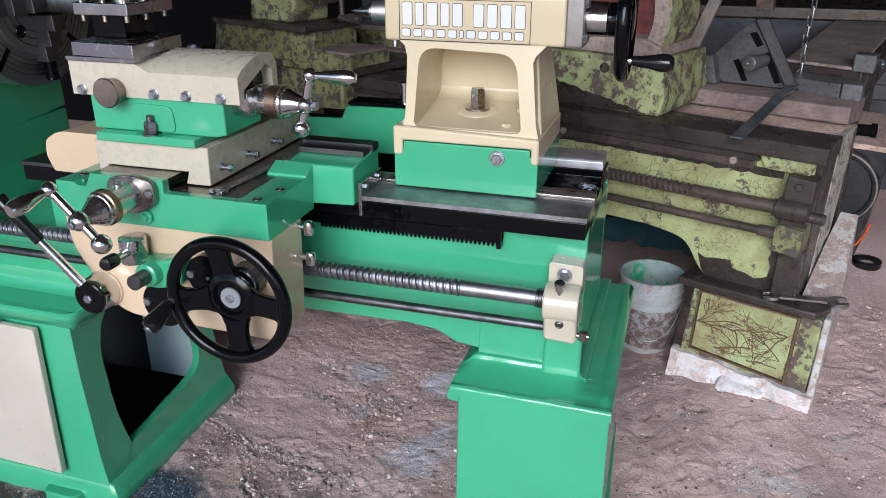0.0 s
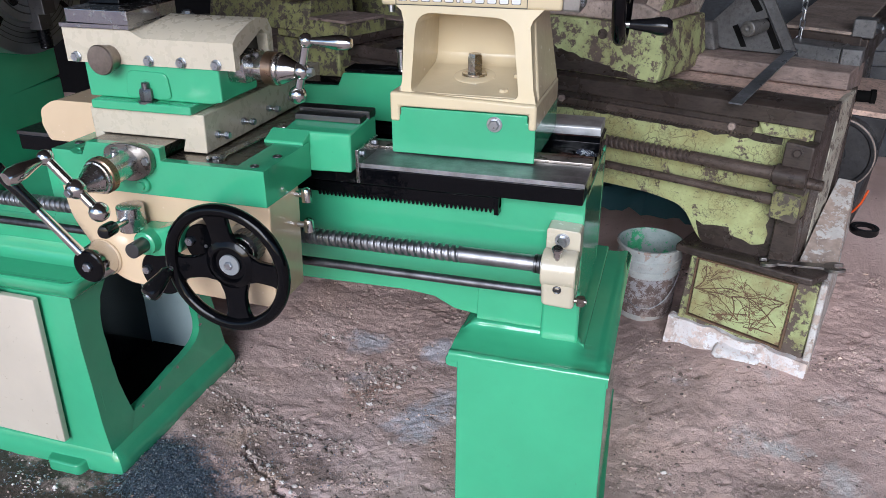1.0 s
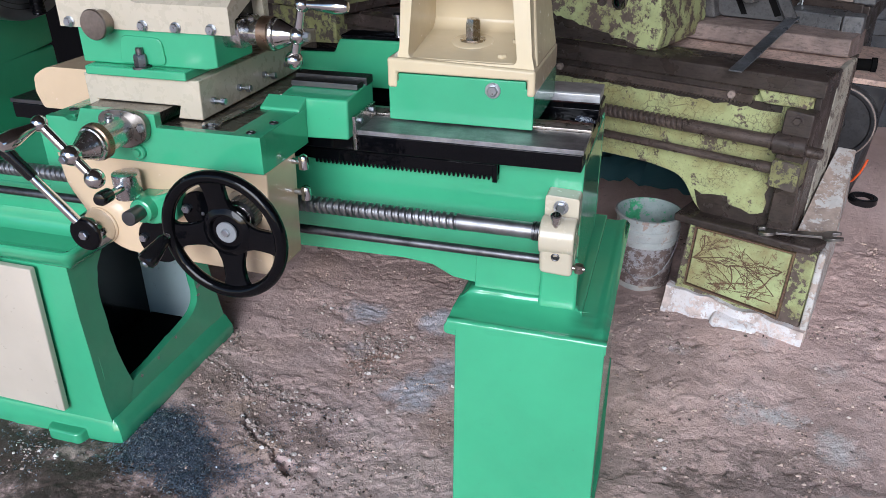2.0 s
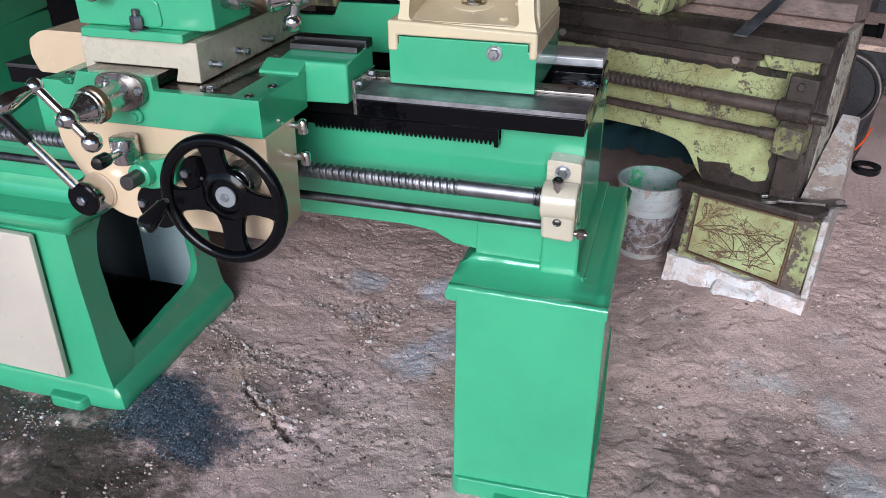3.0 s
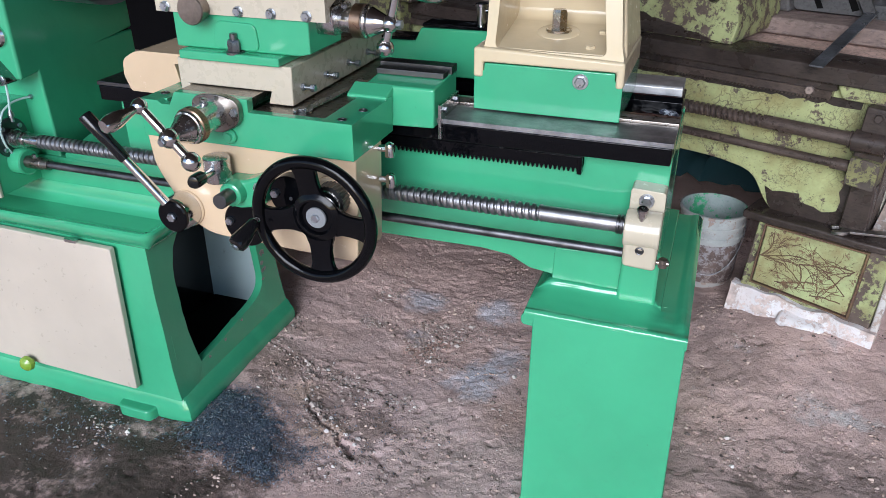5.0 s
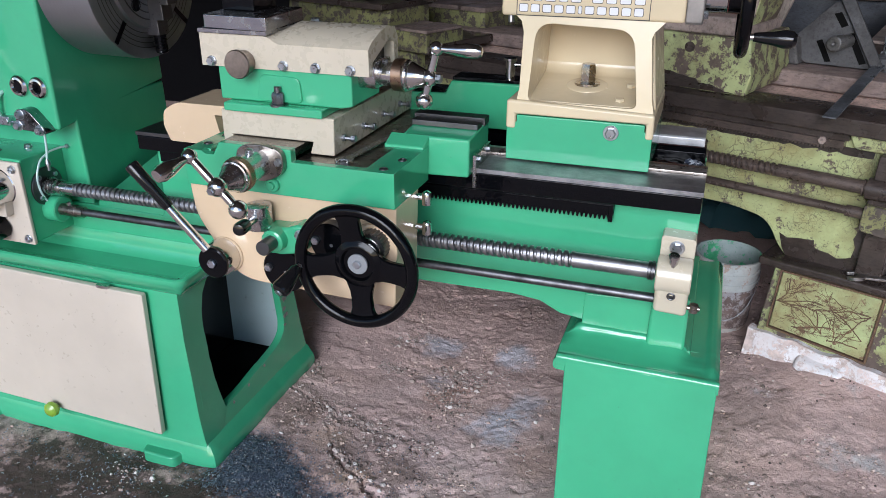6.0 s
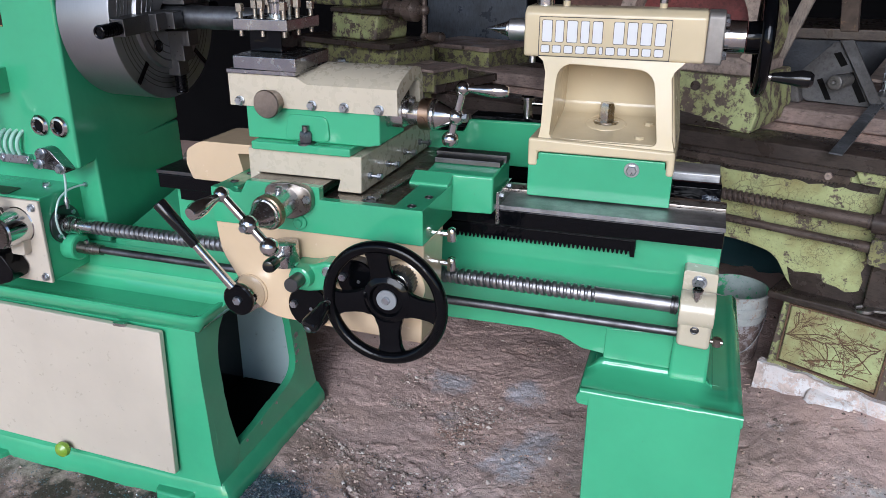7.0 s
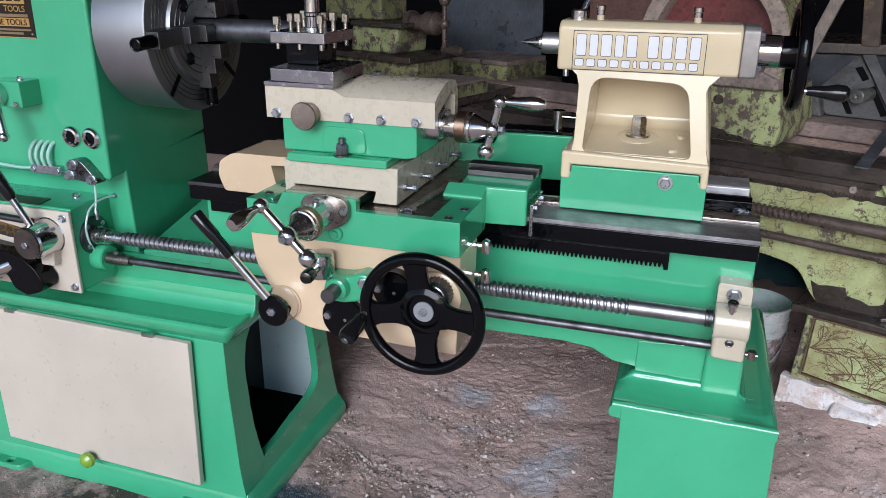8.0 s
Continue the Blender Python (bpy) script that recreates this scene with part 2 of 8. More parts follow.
OILY_STEEL = metal("oily_brown_steel", (0.36, 0.325, 0.29), 0.3, (1, 6, 1), 60, wear=0.25)
ZINC = metal("zinc_bolt", (0.50, 0.52, 0.55), 0.3, wear=0.15)
BRASS = metal("dull_brass", (0.34, 0.235, 0.165), 0.32, wear=0.2)
RUSTY = grimy("rusty_iron", (0.100, 0.075, 0.063), 0.40, 0.35, (0.6, 2, 2))
GREASY = grimy("greasy_brown_iron", (0.056, 0.042, 0.036), 0.42, 0.2, (0.6, 2, 2))
LIME = chipped("flaking_lime_paint", (0.45, 0.49, 0.225), (0.092, 0.068, 0.052), 0.90, 15, stain_colour=(0.24, 0.20, 0.075), specks=0.8)
LIME_WORN = chipped("badly_flaked_lime_paint", (0.29, 0.30, 0.12), (0.070, 0.055, 0.045), 0.58, 34, False, 0.6, (0.12, 0.095, 0.045))
LIME_MOTTLED = chipped("mottled_lime_paint", (0.43, 0.475, 0.22), (0.100, 0.074, 0.058), 0.58, 24, False, stain_colour=(0.16, 0.12, 0.05))
LIME_BLOCK = chipped("rust_stained_lime_paint", (0.41, 0.47, 0.225), (0.14, 0.086, 0.046), 0.80, 18, False, stain_colour=(0.21, 0.135, 0.055), specks=0.7)
LIME_EDGE = chipped("half_bare_lime_paint", (0.42, 0.485, 0.22), (0.092, 0.068, 0.055), 0.50, 14, False, stain_colour=(0.15, 0.11, 0.05), specks=0.7)
RED_OXIDE = grimy("red_oxide_primer", (0.15, 0.036, 0.032), 0.6, 0.0)
PLASTER = chipped("whitewashed_concrete", (0.76, 0.76, 0.77), (0.50, 0.41, 0.37), 0.62, 16, False, 0.85, stain_colour=(0.56, 0.47, 0.44))
CONCRETE = chipped("stained_concrete", (0.42, 0.36, 0.31), (0.24, 0.19, 0.155), 0.5, 14, False, 0.9, stain_colour=(0.25, 0.19, 0.15))
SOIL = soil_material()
# the next two blacks also paint the shade in hollows and slots
SHADE_IRON_BLACK = paint("shade_iron_black", (0.006, 0.006, 0.006), rough=0.9, coat=0.0, wave=0.1, dirt=0.1, spec=0.05)
PLASTIC_SHADE_BLACK = paint("plastic_shade_black", (0.007, 0.007, 0.008), rough=0.12, coat=0.0, wave=0.1, dirt=0.1, dirt_colour=(0.05, 0.047, 0.044), spec=0.35)
WOOD_DARK = chipped("old_timber", (0.17, 0.115, 0.075), (0.07, 0.05, 0.038), 0.5, 14, False, 0.8)

# ---- mesh tools ----
def smooth_mesh(me, angle=32):
    me.polygons.foreach_set("use_smooth", [True] * len(me.polygons))
    me.set_sharp_from_angle(angle=radians(angle))


def link_mesh(name, bm, material, bevel=0.0, segments=2):
    bmesh.ops.recalc_face_normals(bm, faces=bm.faces)
    me = bpy.data.meshes.new(name)
    bm.to_mesh(me)
    bm.free()
    for m in material if isinstance(material, (list, tuple)) else [material]:
        me.materials.append(m)
    smooth_mesh(me)
    ob = new(name, me)
    if bevel > 0:
        mod = ob.modifiers.new("edge", "BEVEL")
        mod.width, mod.segments, mod.limit_method, mod.angle_limit = bevel, segments, "ANGLE", radians(35)
        mod.harden_normals = True
    return ob


def part(name, bm, material, parent, label="", bevel=0.0, segments=2):
    ob = link_mesh(name, bm, material, bevel, segments)
    ob.parent = parent
    if label:
        ob["label"] = label
    return ob


def thing(name, label, category, at=(0, 0, 0), turn=0.0, group="", kind=""):
    ob = new(name)
    ob.empty_display_size = 0.05
    ob.matrix_world = pose(*at, 0, 0, turn)
    return tagged(ob, label, category, group, kind)


def spline(pts, n):
    """A smooth curve through plane points, n steps to each span."""
    out = []
    for i in range(len(pts) - 1):
        p0, p1, p2, p3 = pts[max(i - 1, 0)], pts[i], pts[i + 1], pts[min(i + 2, len(pts) - 1)]
        for k in range(n):
            t = k / n
            out.append(tuple(0.5 * (2 * b + (c - a) * t + (2 * a - 5 * b + 4 * c - d) * t * t + (3 * b - a - 3 * c + d) * t ** 3) for a, b, c, d in zip(p0, p1, p2, p3)))
    return out + [pts[-1]]


def lettering(name, words, at, height, material, parent):
    """Words in the built-in font, standing on the xz plane, ending at the given right-hand foot."""
    cu = bpy.data.curves.new(name, "FONT")
    cu.body, cu.size, cu.extrude, cu.align_x = words, height * 1.38, 0.0003, "RIGHT"
    ob = new(name, cu)
    dep = bpy.context.evaluated_depsgraph_get()
    me = bpy.data.meshes.new_from_object(ob.evaluated_get(dep))
    bpy.data.objects.remove(ob)
    me.transform(pose(*at, 90, 0, 0))
    me.materials.clear()
    me.materials.append(material)
    ob = new(name, me)
    ob.parent = parent
    return ob


def nb():
    return bmesh.new()


def box(bm, x0, x1, y0, y1, z0, z1):
    vs = [bm.verts.new(p) for p in ((x0, y0, z0), (x1, y0, z0), (x1, y1, z0), (x0, y1, z0), (x0, y0, z1), (x1, y0, z1), (x1, y1, z1), (x0, y1, z1))]
    for f in ((3, 2, 1, 0), (4, 5, 6, 7), (0, 1, 5, 4), (1, 2, 6, 5), (2, 3, 7, 6), (3, 0, 4, 7)):
        bm.faces.new([vs[i] for i in f])
    return bm


def hexa(bm, low, high):
    """A block between two quads of four points each."""
    vs = [bm.verts.new(p) for p in (*low, *high)]
    for f in ((3, 2, 1, 0), (4, 5, 6, 7), (0, 1, 5, 4), (1, 2, 6, 5), (2, 3, 7, 6), (3, 0, 4, 7)):
        bm.faces.new([vs[i] for i in f])
    return bm


def prism(bm, pts, axis, a, b):
    """Extrude a polygon along an axis. pts are the two other coordinates in xyz order."""
    def put(p, c):
        return {"x": (c, p[0], p[1]), "y": (p[0], c, p[1]), "z": (p[0], p[1], c)}[axis]
    lo, hi = [bm.verts.new(put(p, a)) for p in pts], [bm.verts.new(put(p, b)) for p in pts]
    n = len(pts)
    bm.faces.new(lo), bm.faces.new(hi[::-1])
    for i in range(n):
        bm.faces.new((lo[i], lo[(i + 1) % n], hi[(i + 1) % n], hi[i]))
    return bm


def ring_points(poly, centre, angles):
    """Where rays from the centre at the given angles leave a polygon."""
    out = []
    for a in angles:
        d, best = (math.cos(a), math.sin(a)), None
        for (x1, y1), (x2, y2) in zip(poly, poly[1:] + poly[:1]):
            ex, ey = x2 - x1, y2 - y1
            den = d[0] * ey - d[1] * ex
            if abs(den) < 1e-12:
                continue
            fx, fy = x1 - centre[0], y1 - centre[1]
            s, u = (fx * ey - fy * ex) / den, (fx * d[1] - fy * d[0]) / den
            if s > 0 and -1e-9 <= u <= 1 + 1e-9 and (best is None or s > best):
                best = s
        out.append((centre[0] + d[0] * best, centre[1] + d[1] * best))
    return out


def holed(bm, outer, inner, axis, a, b, extra=24):
    """A plate with one hole through it."""
    c = (sum(p[0] for p in inner) / len(inner), sum(p[1] for p in inner) / len(inner))
    angs = sorted({round(math.atan2(p[1] - c[1], p[0] - c[0]), 5) for p in outer + inner} | {round(-math.pi + 2 * math.pi * (i + 0.5) / extra, 5) for i in range(extra)})
    o, h = ring_points(outer, c, angs), ring_points(inner, c, angs)
    def put(p, k):
        return {"x": (k, p[0], p[1]), "y": (p[0], k, p[1]), "z": (p[0], p[1], k)}[axis]
    rings = [[bm.verts.new(put(p, k)) for p in r] for k in (a, b) for r in (o, h)]
    n = len(angs)
    for i in range(n):
        j = (i + 1) % n
        bm.faces.new((rings[0][i], rings[0][j], rings[1][j], rings[1][i]))
        bm.faces.new((rings[2][i], rings[3][i], rings[3][j], rings[2][j]))
        bm.faces.new((rings[0][i], rings[2][i], rings[2][j], rings[0][j]))
        bm.faces.new((rings[1][i], rings[1][j], rings[3][j], rings[3][i]))
    return bm


def basis(direction):
    w = Vector(direction).normalized()
    u = w.orthogonal().normalized() if abs(w.z) > 0.99 else Vector((0, 0, 1)).cross(w).normalized()
    return u, w.cross(u), w


def spin(bm, start, direction, profile, seg=28, closed=True):
    """A turned shape: profile rows are (distance along, radius)."""
    u, v, w = basis(direction)
    rings = []
    for d, r in profile:
        c = Vector(start) + w * d
        if r < 1e-6:
            rings.append([bm.verts.new(c)])
        else:
            rings.append([bm.verts.new(c + (u * math.cos(t) + v * math.sin(t)) * r) for t in (2 * math.pi * i / seg for i in range(seg))])
    for a, b in zip(rings, rings[1:]):
        for i in range(seg):
            j = (i + 1) % seg
            if len(a) == 1 and len(b) == 1:
                continue
            if len(a) == 1:
                bm.faces.new((a[0], b[j], b[i]))
            elif len(b) == 1:
                bm.faces.new((a[i], a[j], b[0]))
            else:
                bm.faces.new((a[i], a[j], b[j], b[i]))
    if closed:
        for r in (rings[0], rings[-1]):
            if len(r) > 2:
                bm.faces.new(r)
    return bm


def rod(bm, p, q, r, r2=None, seg=20, lip=0.0):
    p, q = Vector(p), Vector(q)
    length = (q - p).length
    r2 = r if r2 is None else r2
    if lip:
        prof = [(0, r - lip), (lip, r), (length - lip, r2), (length, r2 - lip)]
    else:
        prof = [(0, r), (length, r2)]
    return spin(bm, p, q - p, prof, seg)


def ball(bm, c, r, seg=20, rows=10):
    prof = [(r - r * math.cos(math.pi * i / rows), r * math.sin(math.pi * i / rows)) for i in range(rows + 1)]
    prof[0], prof[-1] = (0, 0), (2 * r, 0)
    return spin(bm, Vector(c) - Vector((0, 0, r)), (0, 0, 1), prof, seg)


def torus(bm, c, axis, R, r, seg=48, rows=12, squash=1.0):
    u, v, w = basis(axis)
    rings = []
    for i in range(seg):
        t = 2 * math.pi * i / seg
        d = u * math.cos(t) + v * math.sin(t)
        rings.append([bm.verts.new(Vector(c) + d * (R + r * math.cos(2 * math.pi * k / rows)) + w * (r * squash * math.sin(2 * math.pi * k / rows))) for k in range(rows)])
    for i in range(seg):
        a, b = rings[i], rings[(i + 1) % seg]
        for k in range(rows):
            bm.faces.new((a[k], b[k], b[(k + 1) % rows], a[(k + 1) % rows]))
    return bm


def tube(bm, pts, r, seg=10):
    pts = [Vector(p) for p in pts]
    rings, u = [], None
    for i, p in enumerate(pts):
        w = (pts[min(i + 1, len(pts) - 1)] - pts[max(i - 1, 0)]).normalized()
        u = w.orthogonal().normalized() if u is None else (u - w * u.dot(w)).normalized()
        v = w.cross(u)
        rings.append([bm.verts.new(p + (u * math.cos(2 * math.pi * k / seg) + v * math.sin(2 * math.pi * k / seg)) * r) for k in range(seg)])
    for a, b in zip(rings, rings[1:]):
        for k in range(seg):
            bm.faces.new((a[k], a[(k + 1) % seg], b[(k + 1) % seg], b[k]))
    bm.faces.new(rings[0]), bm.faces.new(rings[-1])
    return bm


def hex_bolt(bm, p, direction, r, head, washer=0.0, stud=0.0):
    """A hexagon head on an optional washer, standing out from p."""
    w = Vector(direction).normalized()
    d = 0.0
    if washer:
        spin(bm, p, w, [(-0.002, washer), (0.0018, washer), (0.0022, washer - 0.0006)], 20)
        d = 0.002
    spin(bm, Vector(p) + w * d, w, [(-0.002, r), (head * 0.8, r), (head, r * 0.84)], 6)
    if stud:
        spin(bm, Vector(p) + w * (d + head), w, [(-0.001, r * 0.55), (stud - 0.001, r * 0.55), (stud, r * 0.45)], 12)
    return bm


def arc(cx, cy, r, a0, a1, n=8):
    return [(cx + r * math.cos(radians(a0 + (a1 - a0) * i / n)), cy + r * math.sin(radians(a0 + (a1 - a0) * i / n))) for i in range(n + 1)]


def round_poly(pts, r, n=4):
    """Rounds the corners of a polygon. r may be one radius or one for each corner."""
    out = []
    for i, p in enumerate(pts):
        rr = r[i] if hasattr(r, "__len__") else r
        a, b, c = Vector(pts[i - 1]), Vector(p), Vector(pts[(i + 1) % len(pts)])
        if rr <= 0:
            out.append((b.x, b.y))
            continue
        d1, d2 = (a - b), (c - b)
        k = min(rr, d1.length * 0.45, d2.length * 0.45)
        s, e = b + d1.normalized() * k, b + d2.normalized() * k
        for t in (j / n for j in range(n + 1)):
            q = s * (1 - t) ** 2 + b * 2 * t * (1 - t) + e * t ** 2
            out.append((q.x, q.y))
    return out


def smoothstep(a, b, x):
    t = min(max((x - a) / (b - a), 0.0), 1.0)
    return t * t * (3 - 2 * t)


def ground_z(x, y):
    """The trodden floor: rises gently to the tail end and behind it, and up to the foot of the head stand."""
    slope = 0.07 * min(max(x + 0.62, -0.07), 1.15) + 0.024 * smoothstep(-0.85, -1.12, x)
    return slope + 0.10 * min(max(y - 1.40, 0.0), 1.5) * smoothstep(-0.5, 0.0, x) + 0.038 * math.exp(-((x - 0.245) ** 2 + (y - 1.80) ** 2) / 0.07) + 0.018 * math.exp(-((x + 0.12) ** 2 + (y - 1.15) ** 2) / 0.08)

# ---- the place: earth floor and shed ----
def crust(p):
    """Trodden plates that break off in small ledges."""
    h = 0.95 * noise.fractal(p * 4.0 + Vector((3.1, 8.2, 0)), 0.7, 2.1, 5) + 0.09 * noise.noise(p * 42)
    f = h - math.floor(h)
    return 0.0034 * (smoothstep(0.0, 0.06, f) - f)


CRACKS = [[(-1.152, 1.487), (-1.074, 1.469), (-1.013, 1.447), (-0.981, 1.418), (-0.898, 1.419), (-0.813, 1.413), (-0.760, 1.41)],
          [(-0.981, 1.418), (-0.935, 1.360), (-0.912, 1.315), (-0.876, 1.276), (-0.839, 1.252), (-0.795, 1.232), (-0.770, 1.210), (-0.712, 1.167)]]


def crack(x, y):
    """Two drying cracks that run through the earth from the head stand."""
    if not (-1.2 < x < -0.66 and 1.12 < y < 1.54):
        return 0.0
    q = Vector((x, y, 0))
    px, py = x + 0.014 * noise.noise(q * 24), y + 0.014 * noise.noise(q * 24 + Vector((5, 1, 2)))
    best = 1.0
    for line in CRACKS:
        for (ax, ay), (bx, by) in zip(line, line[1:]):
            ex, ey = bx - ax, by - ay
            t = min(max(((px - ax) * ex + (py - ay) * ey) / (ex * ex + ey * ey), 0.0), 1.0)
            best = min(best, math.hypot(px - ax - t * ex, py - ay - t * ey))
    w = 0.0045 + 0.014 * max(noise.noise(q * 9 + Vector((2, 6, 1))) + 0.35, 0.0)
    deep = 0.3 + 0.9 * smoothstep(1.36, 1.28, y) * smoothstep(-0.93, -0.90, x)
    return -0.015 * deep * (1 - smoothstep(0.0, w, best)) + 0.003 * deep * (1 - smoothstep(w, w + 0.03, best))


def floor_height(x, y, fine=1.0):
    """The earth's surface with its lumps, clods, ledges and cracks."""
    z = ground_z(x, y)
    if not (-2.2 < x < 1.4 and 0.3 < y < 3.2):
        return z
    p = Vector((x, y, 0))
    rough = 0.35 + 0.9 * smoothstep(0.1, 0.6, noise.noise(p * 2.2 + Vector((7, 3, 1))) + 0.35)
    edge = smoothstep(-2.2, -2.0, x) * (1 - smoothstep(1.2, 1.4, x)) * smoothstep(0.3, 0.5, y) * (1 - smoothstep(2.9, 3.2, y))
    n = 0.0095 * noise.fractal(p * 3.1, 0.9, 2.1, 4) + 0.0024 * rough * noise.fractal(p * 16.0, 0.8, 2.2, 4) + crust(p) + crack(x, y)
    if fine:
        pit = noise.noise(p * 34.0 + Vector((4, 4, 4)))
        n += rough * (0.0013 * noise.noise(p * 75.0) + 0.0011 * noise.noise(p * 140.0) - 0.005 * smoothstep(0.42, 0.66, pit))
    return z + edge * n


def build_ground():
    xs = np.concatenate([np.linspace(-40, -3.2, 12)[:-1], np.linspace(-3.2, -1.9, 20)[:-1], np.linspace(-1.9, 0.9, 520)[:-1], np.linspace(0.9, 3, 30)[:-1], np.linspace(3, 40, 12)])
    ys = np.concatenate([np.linspace(-40, -0.5, 12)[:-1], np.linspace(-0.5, 0.75, 22)[:-1], np.linspace(0.75, 2.4, 330)[:-1], np.linspace(2.4, 4, 30)[:-1], np.linspace(4, 40, 12)])
    verts = []
    for y in ys:
        for x in xs:
            z = floor_height(x, y)
            verts.append((x, y, z))
    w, h = len(xs), len(ys)
    faces = [(j * w + i, j * w + i + 1, (j + 1) * w + i + 1, (j + 1) * w + i) for j in range(h - 1) for i in range(w - 1)]
    me = bpy.data.meshes.new("ground")
    me.from_pydata(verts, [], faces)
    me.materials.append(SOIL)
    me.polygons.foreach_set("use_smooth", [True] * len(me.polygons))
    return tagged(new("ground", me), "bumpy trodden brown earth floor with grit and pale stains", "ground", kind="structure")


ground = build_ground()

# back wall coloured near black to stand for the dark depth of the shed
WALL_DARK = paint("shade_black_plaster", (0.006, 0.006, 0.007), rough=0.95, coat=0.0, wave=0.3, dirt=0.5, dirt_colour=(0.012, 0.012, 0.013), spec=0.02)
WALL_PLAIN = chipped("dusty_plaster", (0.34, 0.32, 0.29), (0.2, 0.17, 0.14), 0.6, 3, False, 0.9)
ROOF_SHEET = metal("old_roof_sheet", (0.22, 0.21, 0.20), 0.55, rust=0.4, metallic=0.5)
tagged(link_mesh("wall_north", box(nb(), -6.0, 4.5, 4.2, 4.4, -0.1, 4.2), WALL_DARK), "near-black plastered back wall of the workshop, shade put into its colour", "wall", kind="structure")
tagged(link_mesh("wall_west", box(nb(), -6.2, -6.0, -1.0, 4.4, -0.1, 4.2), WALL_PLAIN), "unseen dusty plastered side wall added to close the workshop", "wall", kind="structure")
# unseen wall, added to block skylight from the right
tagged(link_mesh("added_wall_east", box(nb(), 4.5, 4.7, -1.0, 4.4, -0.1, 4.2), WALL_PLAIN), "unseen dusty plastered side wall added to close the workshop", "wall", kind="structure")
# roof out of view, its front edge placed to limit the sky light
roof_bm = nb()
prism(roof_bm, [(-1.1, 2.60), (4.5, 3.2), (4.5, 3.23), (-1.1, 2.63)], "x", -6.3, 4.8)
tagged(link_mesh("ceiling", roof_bm, ROOF_SHEET), "unseen rusty corrugated sheet roof added over the workshop to cut sky light", "ceiling", kind="structure")

# ---- the green lathe: stands, bed, headstock ----
lathe = thing("lathe", "freshly painted green and cream metalworking lathe with bright steel ways", "lathe")


def build_tail_leg():
    leg = part("tail_leg", hexa(nb(),
        [(-0.311, 1.090, 0.058), (-0.045, 1.090, 0.078), (-0.060, 1.66, 0.070), (-0.311, 1.66, 0.050)],
        [(-0.3145, 1.1190, 0.4970), (-0.0500, 1.1190, 0.4960), (-0.062, 1.63, 0.4940), (-0.3145, 1.63, 0.4930)]), GREEN, lathe, "tapered green cast leg under the tail end", 0.0035, 3)
    lip = round_poly([(-0.3362, 0.472), (-0.312, 0.470), (-0.312, 0.5000), (-0.325, 0.4995), (-0.3362, 0.491)], [0.011, 0, 0, 0.010, 0.011], 5)
    part("leg_lip", prism(nb(), lip, "y", 1.1195, 1.64), GREEN, leg, "", 0.003, 3)
    # top flange: crisp front edge, dished top rising to the bed, low rim at the open end
    nose = spline([(1.128, -0.012), (1.1200, -0.011), (1.1186, -0.004), (1.1186, 0.004), (1.1200, 0.0085), (1.1235, 0.0108), (1.128, 0.0106), (1.136, 0.0090), (1.150, 0.0105), (1.168, 0.0145), (1.182, 0.0185), (1.192, 0.0225), (1.198, 0.0275), (1.2015, 0.034), (1.2125, 0.036)], 4)
    bm = nb()
    rows = []
    for x in [-0.3300, -0.3280, -0.3240, -0.3150, -0.308] + [-0.30 + 0.010 * i for i in range(23)] + [-0.0745, -0.070, -0.066, -0.062, -0.058, -0.053, -0.0495, -0.0480]:
        up = smoothstep(-0.330, -0.300, x) * (1 - smoothstep(-0.120, -0.100, x))
        rim = smoothstep(-0.074, -0.064, x) * (1 - 2.2 * smoothstep(-0.056, -0.0480, x))
        row = []
        for y, dz in nose:
            if y > 1.16:
                dz = 0.012 + (dz - 0.012) * up
            dz += 0.0045 * rim * smoothstep(1.124, 1.150, y)
            dz += 0.0013 * noise.noise(Vector((x * 34, y * 34, 5))) + 0.0010 * noise.noise(Vector((x * 12, y * 50, 9)))
            row.append(bm.verts.new((x, y + 0.0010 * noise.noise(Vector((x * 26, dz * 60, 2))), 0.4918 + dz - 0.008 * (x + 0.327))))
        rows.append(row + [bm.verts.new((x, 1.2125, 0.476)), bm.verts.new((x, 1.135, 0.476))])
    for a, b in zip(rows, rows[1:]):
        for i in range(len(a)):
            bm.faces.new((a[i], a[(i + 1) % len(a)], b[(i + 1) % len(a)], b[i]))
    bm.faces.new(rows[0]), bm.faces.new(rows[-1][::-1])
    part("leg_flange", bm, GREEN, leg)
    bm = nb()
    rows = []
    for y in (1.2122, 1.35, 1.50, 1.63, 1.640, 1.645):
        drop = 0.012 * smoothstep(1.63, 1.645, y)
        rows.append([bm.verts.new((x, y, 0.5022 + dz - drop)) for x, dz in ((-0.122, 0), (-0.078, 0), (-0.074, 0.0005), (-0.070, 0.0015), (-0.066, 0.0035), (-0.060, 0.0040), (-0.055, 0.0020), (-0.051, -0.003), (-0.0480, -0.006), (-0.050, -0.022), (-0.122, -0.024))])
    for a, b in zip(rows, rows[1:]):
        for i in range(len(a)):
            bm.faces.new((a[i], a[(i + 1) % len(a)], b[(i + 1) % len(a)], b[i]))
    bm.faces.new(rows[0]), bm.faces.new(rows[-1][::-1])
    part("leg_flange_end", bm, GREEN, leg)
    part("leg_cap", box(nb(), -0.318, -0.10, 1.20, 1.64, 0.465, 0.509), GREEN, leg, "", 0.004)
    # skirt round the foot, a little out of level, and its bolting lug
    bm = nb()
